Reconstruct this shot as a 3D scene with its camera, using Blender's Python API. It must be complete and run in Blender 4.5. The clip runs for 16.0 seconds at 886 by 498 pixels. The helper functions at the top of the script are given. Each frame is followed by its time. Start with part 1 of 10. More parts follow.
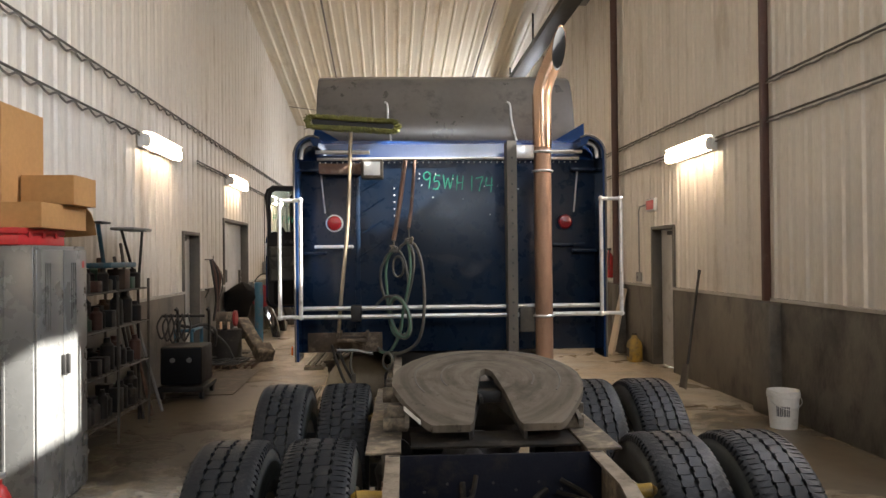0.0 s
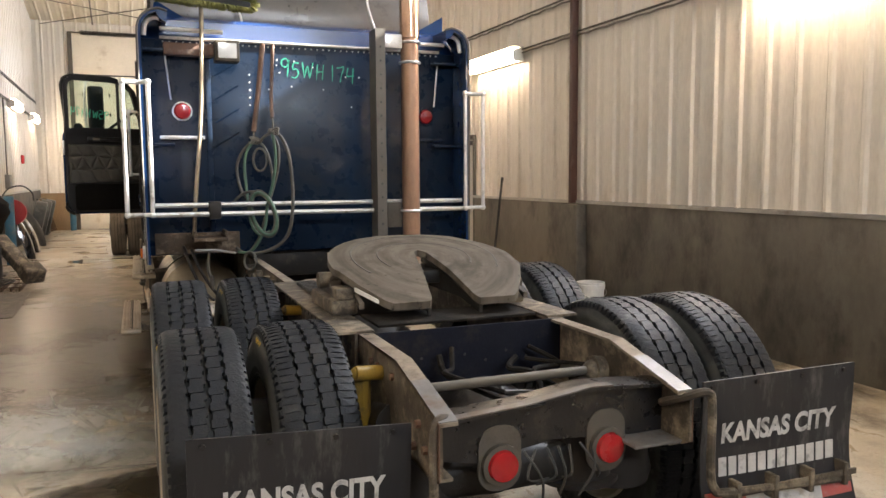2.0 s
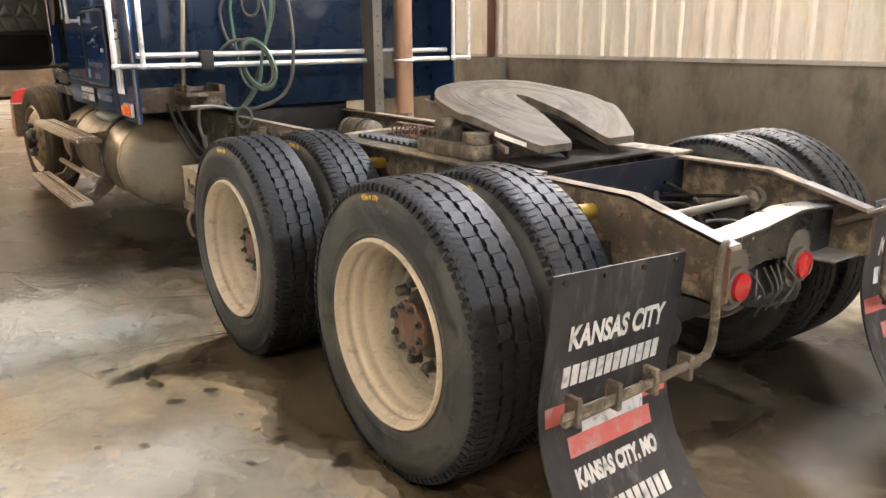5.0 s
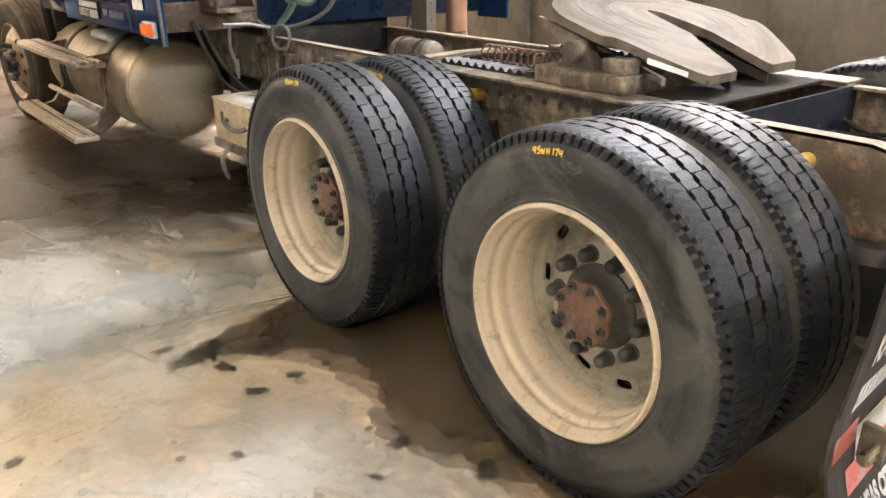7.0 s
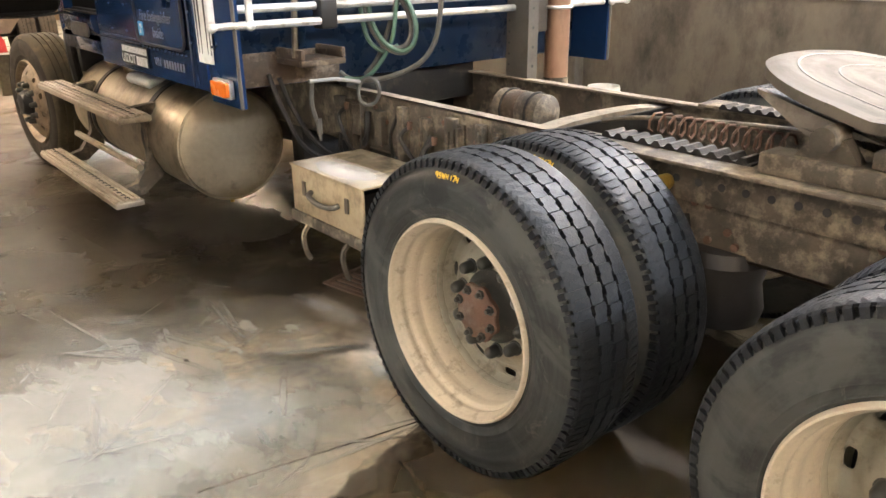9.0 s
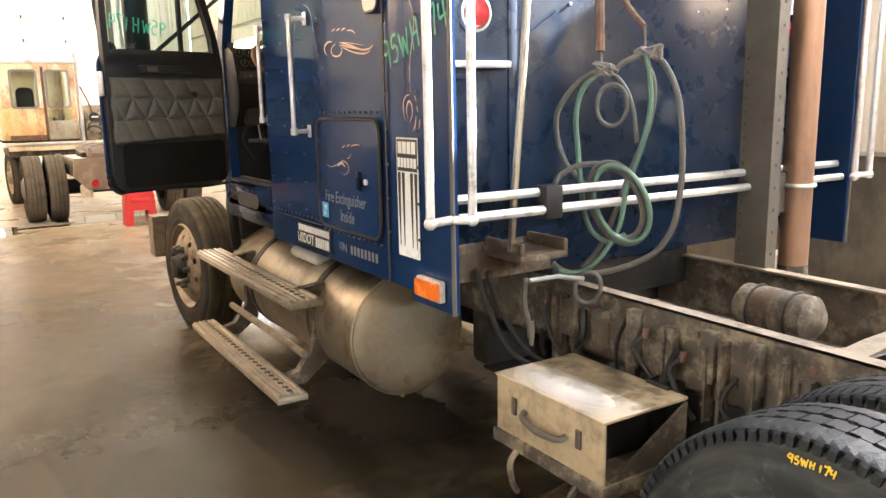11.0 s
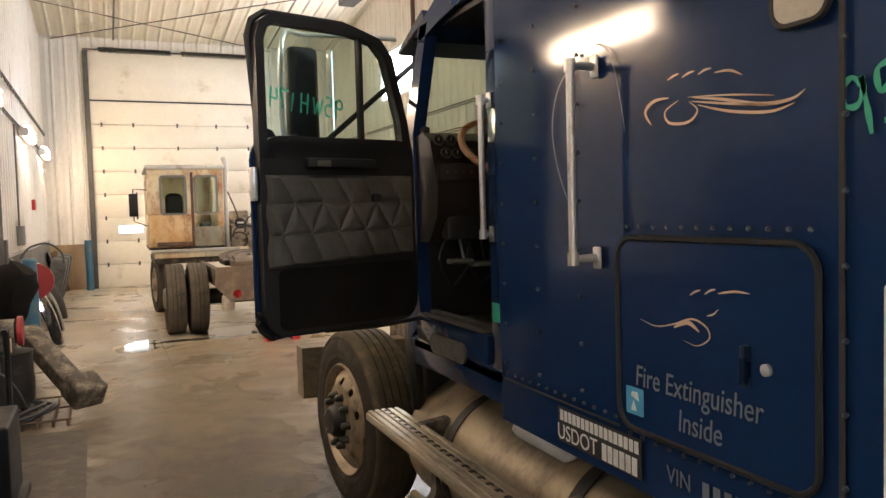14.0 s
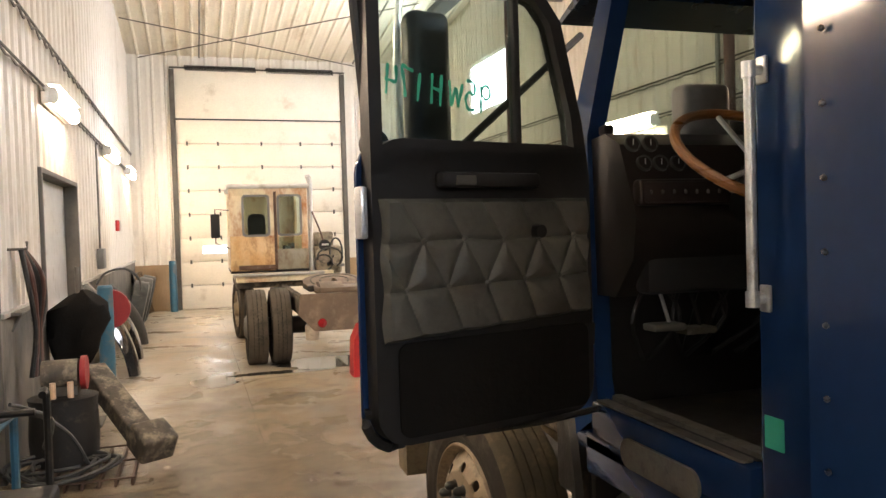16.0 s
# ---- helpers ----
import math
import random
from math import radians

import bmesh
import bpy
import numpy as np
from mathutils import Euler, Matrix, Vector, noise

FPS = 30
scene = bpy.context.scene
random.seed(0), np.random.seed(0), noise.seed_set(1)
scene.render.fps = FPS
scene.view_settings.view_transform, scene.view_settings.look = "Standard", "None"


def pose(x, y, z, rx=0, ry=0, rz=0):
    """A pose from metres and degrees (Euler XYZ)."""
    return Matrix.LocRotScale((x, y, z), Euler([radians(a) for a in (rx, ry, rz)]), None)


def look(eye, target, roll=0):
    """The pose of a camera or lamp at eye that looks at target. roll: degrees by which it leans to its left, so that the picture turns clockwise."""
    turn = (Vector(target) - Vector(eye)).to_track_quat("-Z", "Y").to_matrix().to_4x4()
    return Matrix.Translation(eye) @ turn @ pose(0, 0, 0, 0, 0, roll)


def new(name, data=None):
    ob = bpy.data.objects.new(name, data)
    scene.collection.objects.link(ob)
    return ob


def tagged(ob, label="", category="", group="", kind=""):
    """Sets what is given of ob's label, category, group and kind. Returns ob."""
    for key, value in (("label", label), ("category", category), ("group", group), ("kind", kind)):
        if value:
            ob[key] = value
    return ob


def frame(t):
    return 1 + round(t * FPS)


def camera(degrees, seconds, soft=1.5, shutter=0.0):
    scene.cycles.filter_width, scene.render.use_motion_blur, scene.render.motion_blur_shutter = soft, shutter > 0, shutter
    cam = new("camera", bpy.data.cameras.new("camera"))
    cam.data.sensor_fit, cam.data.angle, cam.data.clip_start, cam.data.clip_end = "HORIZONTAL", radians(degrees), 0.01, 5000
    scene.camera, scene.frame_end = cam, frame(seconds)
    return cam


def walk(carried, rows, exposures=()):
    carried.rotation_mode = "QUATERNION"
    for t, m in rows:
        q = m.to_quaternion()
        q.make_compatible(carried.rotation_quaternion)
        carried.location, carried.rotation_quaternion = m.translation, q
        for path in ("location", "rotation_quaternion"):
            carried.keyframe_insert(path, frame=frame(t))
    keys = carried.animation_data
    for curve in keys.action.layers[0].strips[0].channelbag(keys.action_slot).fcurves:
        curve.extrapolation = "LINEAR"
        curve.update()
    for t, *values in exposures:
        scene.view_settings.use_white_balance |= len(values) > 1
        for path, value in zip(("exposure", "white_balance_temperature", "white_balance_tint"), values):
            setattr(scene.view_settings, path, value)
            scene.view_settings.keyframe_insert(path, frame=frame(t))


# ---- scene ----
cam = camera(60.2, 16.0)
PATH = [
    (0, (0.26, 0.512, 1.721), (0.362, 2.51, 1.739), -0.6),
    (0.5, (0.026, 0.504, 1.678), (0.255, 2.491, 1.693), -0.5),
    (1, (-0.178, 0.561, 1.637), (0.234, 2.518, 1.641), -0.5),
    (1.5, (-0.376, 0.715, 1.572), (0.212, 2.626, 1.516), -0.4),
    (1.6, (-0.415, 0.726, 1.577), (0.203, 2.626, 1.493), -0.6),
    (2, (-0.563, 0.795, 1.526), (0.172, 2.645, 1.336), -0.4),
    (2.5, (-0.832, 0.812, 1.535), (0.031, 2.587, 1.209), -0.3),
    (3, (-1.048, 0.89, 1.521), (-0.099, 2.603, 1.113), -0.2),
    (3.2, (-1.136, 0.946, 1.508), (-0.166, 2.642, 1.082), -0.3),
    (5.3, (-1.778, 1.612, 1.436), (-0.625, 3.142, 0.859), -0.4),
    (5.5, (-1.791, 1.703, 1.43), (-0.639, 3.218, 0.815), -0.4),
    (6, (-1.809, 1.864, 1.409), (-0.671, 3.354, 0.713), -0.5),
    (6.5, (-1.836, 2.081, 1.42), (-0.703, 3.555, 0.682), -0.5),
    (7, (-1.842, 2.284, 1.415), (-0.683, 3.736, 0.675), -0.4),
    (7.5, (-1.815, 2.53, 1.439), (-0.629, 3.957, 0.695), -0.4),
    (8, (-1.839, 2.753, 1.484), (-0.643, 4.173, 0.741), -0.5),
    (8.2, (-1.85, 2.864, 1.496), (-0.654, 4.283, 0.749), -0.5),
    (10.3, (-1.864, 3.694, 1.636), (-0.754, 5.273, 1.114), -1.0),
    (10.5, (-1.876, 3.794, 1.653), (-0.79, 5.405, 1.179), -1.1),
    (11, (-1.858, 4.007, 1.657), (-0.817, 5.674, 1.287), -1.1),
    (11.5, (-1.797, 4.261, 1.664), (-0.809, 5.973, 1.357), -1.2),
    (12, (-1.792, 4.496, 1.657), (-0.896, 6.267, 1.404), -1.3),
    (12.5, (-1.807, 4.783, 1.683), (-0.962, 6.585, 1.485), -1.4),
    (13, (-1.745, 5.037, 1.675), (-0.911, 6.849, 1.526), -1.4),
    (13.5, (-1.663, 5.302, 1.691), (-0.848, 7.124, 1.574), -1.5),
    (14, (-1.649, 5.586, 1.687), (-0.874, 7.427, 1.585), -1.6),
    (14.5, (-1.647, 5.868, 1.71), (-0.897, 7.72, 1.622), -1.5),
    (15, (-1.596, 6.147, 1.722), (-0.874, 8.01, 1.638), -1.5),
    (15.5, (-1.553, 6.402, 1.752), (-0.906, 8.293, 1.679), -1.8),
    (16, (-1.537, 6.685, 1.759), (-0.952, 8.597, 1.707), -1.7),
]
# the lens opens up as it turns from the bright hall to the dark tyres
EXPOSURE = [(0.0, 3.20), (0.5, 3.38), (1.5, 3.52), (2.5, 4.20), (3.5, 4.52), (5.5, 4.86), (7.5, 5.13), (11.0, 5.14), (12.5, 4.40), (13.0, 4.15), (14.5, 3.87), (15.3, 4.00), (16.0, 4.20)]
walk(cam, [(t, look(eye, target, roll)) for t, eye, target, roll in PATH], EXPOSURE)

# ---- world, sun and large lights ----
world = bpy.data.worlds.new("sky")
scene.world = world
world.use_nodes = True
wn = world.node_tree
wbg = wn.nodes["Background"]
sky = wn.nodes.new("ShaderNodeTexSky")
sky.sky_type = "NISHITA"
sky.sun_disc = False
sky.sun_elevation, sky.sun_rotation = radians(32.4), radians(98.0)
wn.links.new(sky.outputs[0], wbg.inputs[0])
wbg.inputs[1].default_value = 0.12
sun_data = bpy.data.lights.new("sun", "SUN")
sun_data.energy, sun_data.angle, sun_data.color = 5.0, radians(0.6), (1.0, 0.96, 0.90)
sun_ob = new("sun", sun_data)
sun_ob.matrix_world = look((1.0, -0.14, 0.64), (0, 0, 0))

ROOM = pose(0, 0, 0, 0, 0, 1.0)   # the hall stands a degree askew to the truck
WL, WR, YB, YE = -2.80, 4.36, -5.0, 26.15
RIDGE_Y, RIDGE_Z, EAVE_Z = 8.0, 8.35, 6.1


def area_lamp(name, m, sx, sy, watts, col):
    d = bpy.data.lights.new(name, "AREA")
    d.shape, d.size, d.size_y, d.energy, d.color = "RECTANGLE", sx, sy, watts, col
    ob = new(name, d)
    ob.matrix_world = ROOM @ m
    return ob


# daylight in high windows: far east, plus an added unseen rear and near east one
area_lamp("added_rear_light", look((1.45, YB + 0.06, 5.27), (1.45, 6, 5.27)), 3.0, 0.72, 20, (0.82, 0.89, 1.0))
area_lamp("added_near_light", look((WR - 0.05, 4.95, 4.96), (-4, 4.95, 4.4)), 1.6, 0.78, 32, (0.86, 0.89, 1.0))
area_lamp("far_window_light", look((WR - 0.05, 21.2, 4.7), (-4, 21.2, 4.7)), 2.1, 1.0, 20, (0.90, 0.92, 1.0))

# ---- materials ----
MATS = {}


def mat(name, col, col2=None, rough=0.6, metal=0.0, scale=3.0, dirt=None, dirt_amt=0.0, dirt_scale=5.0, bump=0.1, bscale=90.0,
        coat=0.0, rvar=0.15, spec=0.5, stretch=(1, 1, 1), emit=None, estr=0.0):
    if name in MATS:
        return MATS[name]
    m = bpy.data.materials.new(name)
    m.use_nodes = True
    nt = m.node_tree
    nd, lk = nt.nodes, nt.links
    p = nd["Principled BSDF"]
    tc = nd.new("ShaderNodeTexCoord")
    mp = nd.new("ShaderNodeMapping")
    mp.inputs["Scale"].default_value = stretch
    lk.new(tc.outputs["Object"], mp.inputs[0])

    def noise_tex(sc, det=6, rg=0.6):
        n = nd.new("ShaderNodeTexNoise")
        n.inputs["Scale"].default_value, n.inputs["Detail"].default_value, n.inputs["Roughness"].default_value = sc, det, rg
        lk.new(mp.outputs[0], n.inputs["Vector"])
        return n

    def mix(fac, a, b, mode="MIX"):
        x = nd.new("ShaderNodeMix")
        x.data_type, x.blend_type = "RGBA", mode
        for sock, v in ((x.inputs[0], fac), (x.inputs[6], a), (x.inputs[7], b)):
            if isinstance(v, (int, float)):
                sock.default_value = v
            elif isinstance(v, tuple):
                sock.default_value = (*v, 1)
            else:
                lk.new(v, sock)
        return x.outputs[2]

    def ramp(src, a, b):
        r = nd.new("ShaderNodeMapRange")
        r.inputs[1].default_value, r.inputs[2].default_value = a, b
        lk.new(src, r.inputs[0])
        return r.outputs[0]

    col2 = col2 or tuple(c * 0.75 for c in col)
    big = noise_tex(scale)
    fine = noise_tex(scale * 14, 4)
    c = mix(ramp(big.outputs[0], 0.35, 0.65), col, col2)
    c = mix(0.35, c, mix(ramp(fine.outputs[0], 0.3, 0.7), tuple(v * 0.8 for v in col), tuple(min(1, v * 1.15) for v in col)))
    info = nd.new("ShaderNodeObjectInfo")
    if dirt:
        dn = noise_tex(dirt_scale, 9, 0.7)
        c = mix(ramp(dn.outputs[0], 0.62 - dirt_amt * 0.5, 0.78 - dirt_amt * 0.35), c, dirt)
    lk.new(c, p.inputs["Base Color"])
    rr = nd.new("ShaderNodeMapRange")
    rr.inputs[3].default_value, rr.inputs[4].default_value = max(0.02, rough - rvar), min(1, rough + rvar)
    rn = noise_tex(scale * 3, 5)
    lk.new(rn.outputs[0], rr.inputs[0])
    lk.new(rr.outputs[0], p.inputs["Roughness"])
    p.inputs["Metallic"].default_value = metal
    p.inputs["Specular IOR Level"].default_value = spec
    p.inputs["Coat Weight"].default_value = coat
    p.inputs["Coat Roughness"].default_value = 0.04
    if bump:
        bn = noise_tex(bscale, 3)
        b = nd.new("ShaderNodeBump")
        b.inputs["Strength"].default_value, b.inputs["Distance"].default_value = bump, 0.004
        lk.new(bn.outputs[0], b.inputs["Height"])
        lk.new(b.outputs[0], p.inputs["Normal"])
    if emit:
        p.inputs["Emission Color"].default_value, p.inputs["Emission Strength"].default_value = (*emit, 1), estr
    MATS[name] = m
    return m


M_WALL = mat("painted_wall_steel", (0.66, 0.62, 0.55), (0.60, 0.555, 0.48), 0.38, dirt=(0.40, 0.345, 0.265), dirt_amt=0.13, dirt_scale=1.6, bump=0.05, bscale=30, stretch=(1, 1, 0.25))
M_CEIL = mat("painted_ceiling_steel", (0.72, 0.67, 0.56), (0.66, 0.60, 0.48), 0.45, dirt=(0.45, 0.37, 0.26), dirt_amt=0.12, dirt_scale=1.2, bump=0.04, stretch=(1, 0.3, 1))
M_WAINS = mat("grimy_concrete_wainscot", (0.155, 0.138, 0.110), (0.072, 0.064, 0.052), 0.7, scale=1.3, dirt=(0.038, 0.034, 0.028), dirt_amt=0.28, dirt_scale=2.2, bump=0.6, bscale=40, rvar=0.1, stretch=(1, 1, 0.55))
M_TRIM = mat("galvanised_trim", (0.50, 0.48, 0.44), None, 0.45, 0.6, dirt=(0.25, 0.2, 0.15), dirt_amt=0.1)
# flat dark colour, drawn in for the darkness of holes and recesses
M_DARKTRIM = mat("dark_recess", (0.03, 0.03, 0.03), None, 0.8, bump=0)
M_PIPE = mat("red_oxide_pipe", (0.085, 0.035, 0.025), (0.06, 0.03, 0.025), 0.5, dirt=(0.12, 0.09, 0.07), dirt_amt=0.1)
M_WIRE = mat("dirty_grey_cable", (0.16, 0.145, 0.125), None, 0.6)
M_DOORP = mat("painted_steel_door", (0.50, 0.49, 0.46), (0.42, 0.41, 0.39), 0.4, dirt=(0.2, 0.17, 0.13), dirt_amt=0.1)
M_GDOOR = mat("cream_overhead_door", (0.76, 0.70, 0.58), (0.70, 0.64, 0.52), 0.45, dirt=(0.5, 0.42, 0.3), dirt_amt=0.06, dirt_scale=1.5, bump=0.05)
M_TUBE = mat("lit_diffuser", (0.9, 0.88, 0.8), None, 0.4, bump=0, emit=(1.0, 0.755, 0.54), estr=4.9)
M_SKYGLASS = mat("bright_window_glass", (0.8, 0.85, 0.9), None, 0.2, bump=0, emit=(0.85, 0.93, 1.0), estr=0.9)
M_TREAD = mat("worn_tread_rubber", (0.010, 0.012, 0.015), (0.016, 0.019, 0.023), 0.52, scale=7, dirt=(0.062, 0.062, 0.060), dirt_amt=0.10, dirt_scale=16, bump=0.5, bscale=150, rvar=0.14, spec=0.25)
M_RIM = mat("beige_dusty_rim", (0.54, 0.475, 0.37), (0.45, 0.392, 0.30), 0.36, scale=6, dirt=(0.20, 0.16, 0.11), dirt_amt=0.16, dirt_scale=17, bump=0.15)
# the rim's beige, greyed and darkened for the shade deep in the wheel
M_DISC = mat("shaded_beige_disc", (0.37, 0.345, 0.27), (0.25, 0.235, 0.18), 0.42, scale=4, dirt=(0.10, 0.08, 0.055), dirt_amt=0.24, dirt_scale=11, bump=0.12)
M_NUT = mat("dark_steel_nut", (0.055, 0.057, 0.052), (0.085, 0.083, 0.072), 0.4, 0.3, scale=14, dirt=(0.16, 0.13, 0.095), dirt_amt=0.12, dirt_scale=20, bump=0.2)
M_RIMF = mat("bronze_dirty_rim", (0.34, 0.27, 0.185), (0.24, 0.185, 0.12), 0.45, 0.25, scale=5, dirt=(0.09, 0.07, 0.045), dirt_amt=0.24, dirt_scale=8, bump=0.2)
M_WELD = mat("rust_caked_weld", (0.085, 0.058, 0.036), (0.045, 0.032, 0.022), 0.8, scale=20, dirt=(0.24, 0.19, 0.13), dirt_amt=0.22, dirt_scale=14, bump=0.6)
M_WORN = mat("worn_bare_steel", (0.17, 0.165, 0.16), (0.08, 0.075, 0.068), 0.50, 0.15, scale=5, dirt=(0.10, 0.07, 0.045), dirt_amt=0.24, dirt_scale=9, bump=0.2)
M_RUST = mat("rusty_hub", (0.150, 0.082, 0.054), (0.075, 0.044, 0.032), 0.8, scale=12, dirt=(0.21, 0.16, 0.12), dirt_amt=0.25, dirt_scale=16, bump=0.5)
M_BLACKM = mat("greasy_black_metal", (0.014, 0.013, 0.012), (0.024, 0.022, 0.019), 0.5, scale=6, dirt=(0.075, 0.058, 0.042), dirt_amt=0.10, dirt_scale=8, bump=0.4, spec=0.35)
M_RAIL = mat("dusty_frame_steel", (0.105, 0.088, 0.066), (0.016, 0.015, 0.014), 0.6, scale=7, dirt=(0.30, 0.25, 0.18), dirt_amt=0.27, dirt_scale=9, bump=0.45, spec=0.3)
M_RAILTOP = mat("pale_dusty_flange", (0.25, 0.215, 0.17), (0.16, 0.135, 0.10), 0.72, scale=5, dirt=(0.07, 0.056, 0.042), dirt_amt=0.26, dirt_scale=9, bump=0.25, spec=0.15)
M_FW = mat("dusty_fifth_wheel_casting", (0.20, 0.175, 0.145), (0.11, 0.095, 0.078), 0.75, scale=5, dirt=(0.05, 0.043, 0.035), dirt_amt=0.22, dirt_scale=6, bump=0.45, spec=0.15)
M_GREASE = mat("old_dark_grease", (0.055, 0.048, 0.040), (0.10, 0.088, 0.072), 0.6, scale=7, bump=0.3)
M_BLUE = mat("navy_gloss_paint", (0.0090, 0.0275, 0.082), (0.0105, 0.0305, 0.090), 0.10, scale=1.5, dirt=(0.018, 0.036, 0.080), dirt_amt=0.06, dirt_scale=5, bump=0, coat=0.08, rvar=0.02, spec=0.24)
# rear navy, set under half as bright as the side paint
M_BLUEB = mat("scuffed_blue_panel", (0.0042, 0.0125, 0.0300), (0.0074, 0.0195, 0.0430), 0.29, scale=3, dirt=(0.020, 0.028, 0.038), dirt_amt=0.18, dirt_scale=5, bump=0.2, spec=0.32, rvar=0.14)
# the navy, lightened for the lit roof lip
M_BLUEG = mat("lit_glossy_blue", (0.012, 0.035, 0.12), (0.014, 0.04, 0.14), 0.24, scale=3, bump=0.02, coat=0.8, rvar=0.05, spec=0.9)
M_FAIR = mat("grey_primer_fairing", (0.105, 0.096, 0.088), (0.150, 0.136, 0.122), 0.32, metal=0.55, scale=1.5, dirt=(0.05, 0.047, 0.045), dirt_amt=0.15, bump=0.05)
M_CHROME = mat("bright_steel_tube", (0.80, 0.80, 0.79), None, 0.32, 0.65, dirt=(0.34, 0.31, 0.27), dirt_amt=0.16, dirt_scale=14, bump=0.03, rvar=0.08)
M_ALU = mat("dull_aluminium_tank", (0.39, 0.325, 0.225), (0.26, 0.215, 0.148), 0.45, 0.65, scale=2.5, dirt=(0.12, 0.095, 0.068), dirt_amt=0.27, dirt_scale=4, bump=0.12)
M_STEP = mat("ribbed_aluminium_step", (0.44, 0.385, 0.30), (0.35, 0.30, 0.235), 0.45, 0.6, dirt=(0.18, 0.145, 0.105), dirt_amt=0.2, bump=0.1)
M_STACK = mat("heat_tinted_stack", (0.36, 0.22, 0.145), (0.30, 0.18, 0.12), 0.42, 0.55, scale=3, dirt=(0.2, 0.13, 0.09), dirt_amt=0.2, dirt_scale=6, bump=0.08, stretch=(1, 1, 0.3))
M_TIP = mat("polished_tinted_stack", (0.52, 0.34, 0.23), (0.44, 0.28, 0.19), 0.2, 0.9, scale=3, dirt=(0.3, 0.18, 0.12), dirt_amt=0.12, dirt_scale=6, bump=0.03, rvar=0.06)
M_MAST = mat("weathered_steel_post", (0.085, 0.078, 0.066), (0.13, 0.115, 0.092), 0.6, 0.2, dirt=(0.07, 0.06, 0.05), dirt_amt=0.2, bump=0.3)
M_RED = mat("red_lens", (0.38, 0.012, 0.016), (0.28, 0.01, 0.013), 0.25, bump=0.05, coat=0.4)
M_AMBER = mat("amber_lens", (0.75, 0.17, 0.02), None, 0.25, bump=0.05, coat=0.4)
M_WHITE = mat("white_paint", (0.78, 0.78, 0.75), None, 0.45, dirt=(0.4, 0.38, 0.33), dirt_amt=0.12, bump=0.03)
M_GREEN = mat("green_paint_pen", (0.03, 0.36, 0.22), None, 0.5, bump=0)
M_YELLOW = mat("yellow_plastic", (0.34, 0.215, 0.03), (0.25, 0.155, 0.025), 0.45, scale=12, dirt=(0.10, 0.07, 0.035), dirt_amt=0.25, dirt_scale=14)
M_YPEN = mat("yellow_crayon", (0.80, 0.52, 0.03), None, 0.6, bump=0)
M_LETW = mat("worn_white_lettering", (0.55, 0.55, 0.54), (0.42, 0.42, 0.41), 0.55, scale=12, dirt=(0.12, 0.12, 0.12), dirt_amt=0.22, dirt_scale=18, bump=0)
M_FLAP = mat("dusty_black_rubber_flap", (0.012, 0.012, 0.014), (0.022, 0.022, 0.024), 0.55, scale=5, dirt=(0.11, 0.106, 0.10), dirt_amt=0.15, dirt_scale=11, bump=0.1, stretch=(1, 1, 0.25))
M_REDW = mat("faded_red_stripe", (0.44, 0.10, 0.09), (0.36, 0.09, 0.085), 0.5, scale=9, dirt=(0.32, 0.26, 0.25), dirt_amt=0.26, dirt_scale=16, bump=0)
M_BOX = mat("tan_dusty_battery_box", (0.42, 0.34, 0.22), (0.34, 0.265, 0.165), 0.55, scale=4, dirt=(0.12, 0.09, 0.06), dirt_amt=0.29, dirt_scale=6, bump=0.2)
M_HOSE = mat("black_air_hose", (0.036, 0.037, 0.036), (0.055, 0.056, 0.053), 0.55, scale=10, bump=0.1)
M_HOSET = mat("dusty_taupe_hose", (0.085, 0.080, 0.068), (0.055, 0.052, 0.045), 0.6, scale=10, dirt=(0.15, 0.135, 0.11), dirt_amt=0.15, dirt_scale=14, bump=0.1)
M_HOSEG = mat("green_air_hose", (0.075, 0.150, 0.100), (0.048, 0.085, 0.062), 0.5, scale=10, bump=0.1)
M_VINYL = mat("grey_tufted_vinyl", (0.100, 0.093, 0.075), (0.075, 0.069, 0.055), 0.48, scale=5, dirt=(0.06, 0.054, 0.046), dirt_amt=0.22, bump=0.2)
M_BLACKP = mat("black_interior_plastic", (0.018, 0.0170, 0.0165), (0.026, 0.0235, 0.022), 0.5, bump=0.15, spec=0.3)
M_WOODW = mat("wood_rim", (0.34, 0.15, 0.05), (0.25, 0.1, 0.03), 0.3, coat=0.4, stretch=(1, 1, 6))
M_DASH = mat("glossy_worn_dash", (0.017, 0.013, 0.011), (0.022, 0.016, 0.013), 0.36, scale=3, bump=0.05, coat=0.05, rvar=0.04, spec=0.35)
M_BROWN = mat("brown_dash_vinyl", (0.024, 0.014, 0.011), None, 0.4, bump=0.1)
M_CARD = mat("cardboard", (0.50, 0.27, 0.10), (0.43, 0.23, 0.085), 0.8, scale=2, bump=0.1, bscale=25)
M_CAB = mat("grey_steel_cabinet", (0.15, 0.15, 0.145), (0.19, 0.19, 0.18), 0.28, 0.25, scale=1.5, bump=0.04, rvar=0.08)
M_REDP = mat("red_plastic", (0.55, 0.03, 0.03), (0.45, 0.025, 0.03), 0.4, dirt=(0.25, 0.08, 0.06), dirt_amt=0.1)
M_REDR = mat("dull_red_enamel", (0.30, 0.02, 0.022), (0.22, 0.018, 0.02), 0.5, dirt=(0.10, 0.04, 0.03), dirt_amt=0.15)
M_BLUEP = mat("blue_painted_steel", (0.035, 0.125, 0.19), (0.028, 0.095, 0.145), 0.5, dirt=(0.15, 0.13, 0.1), dirt_amt=0.2)
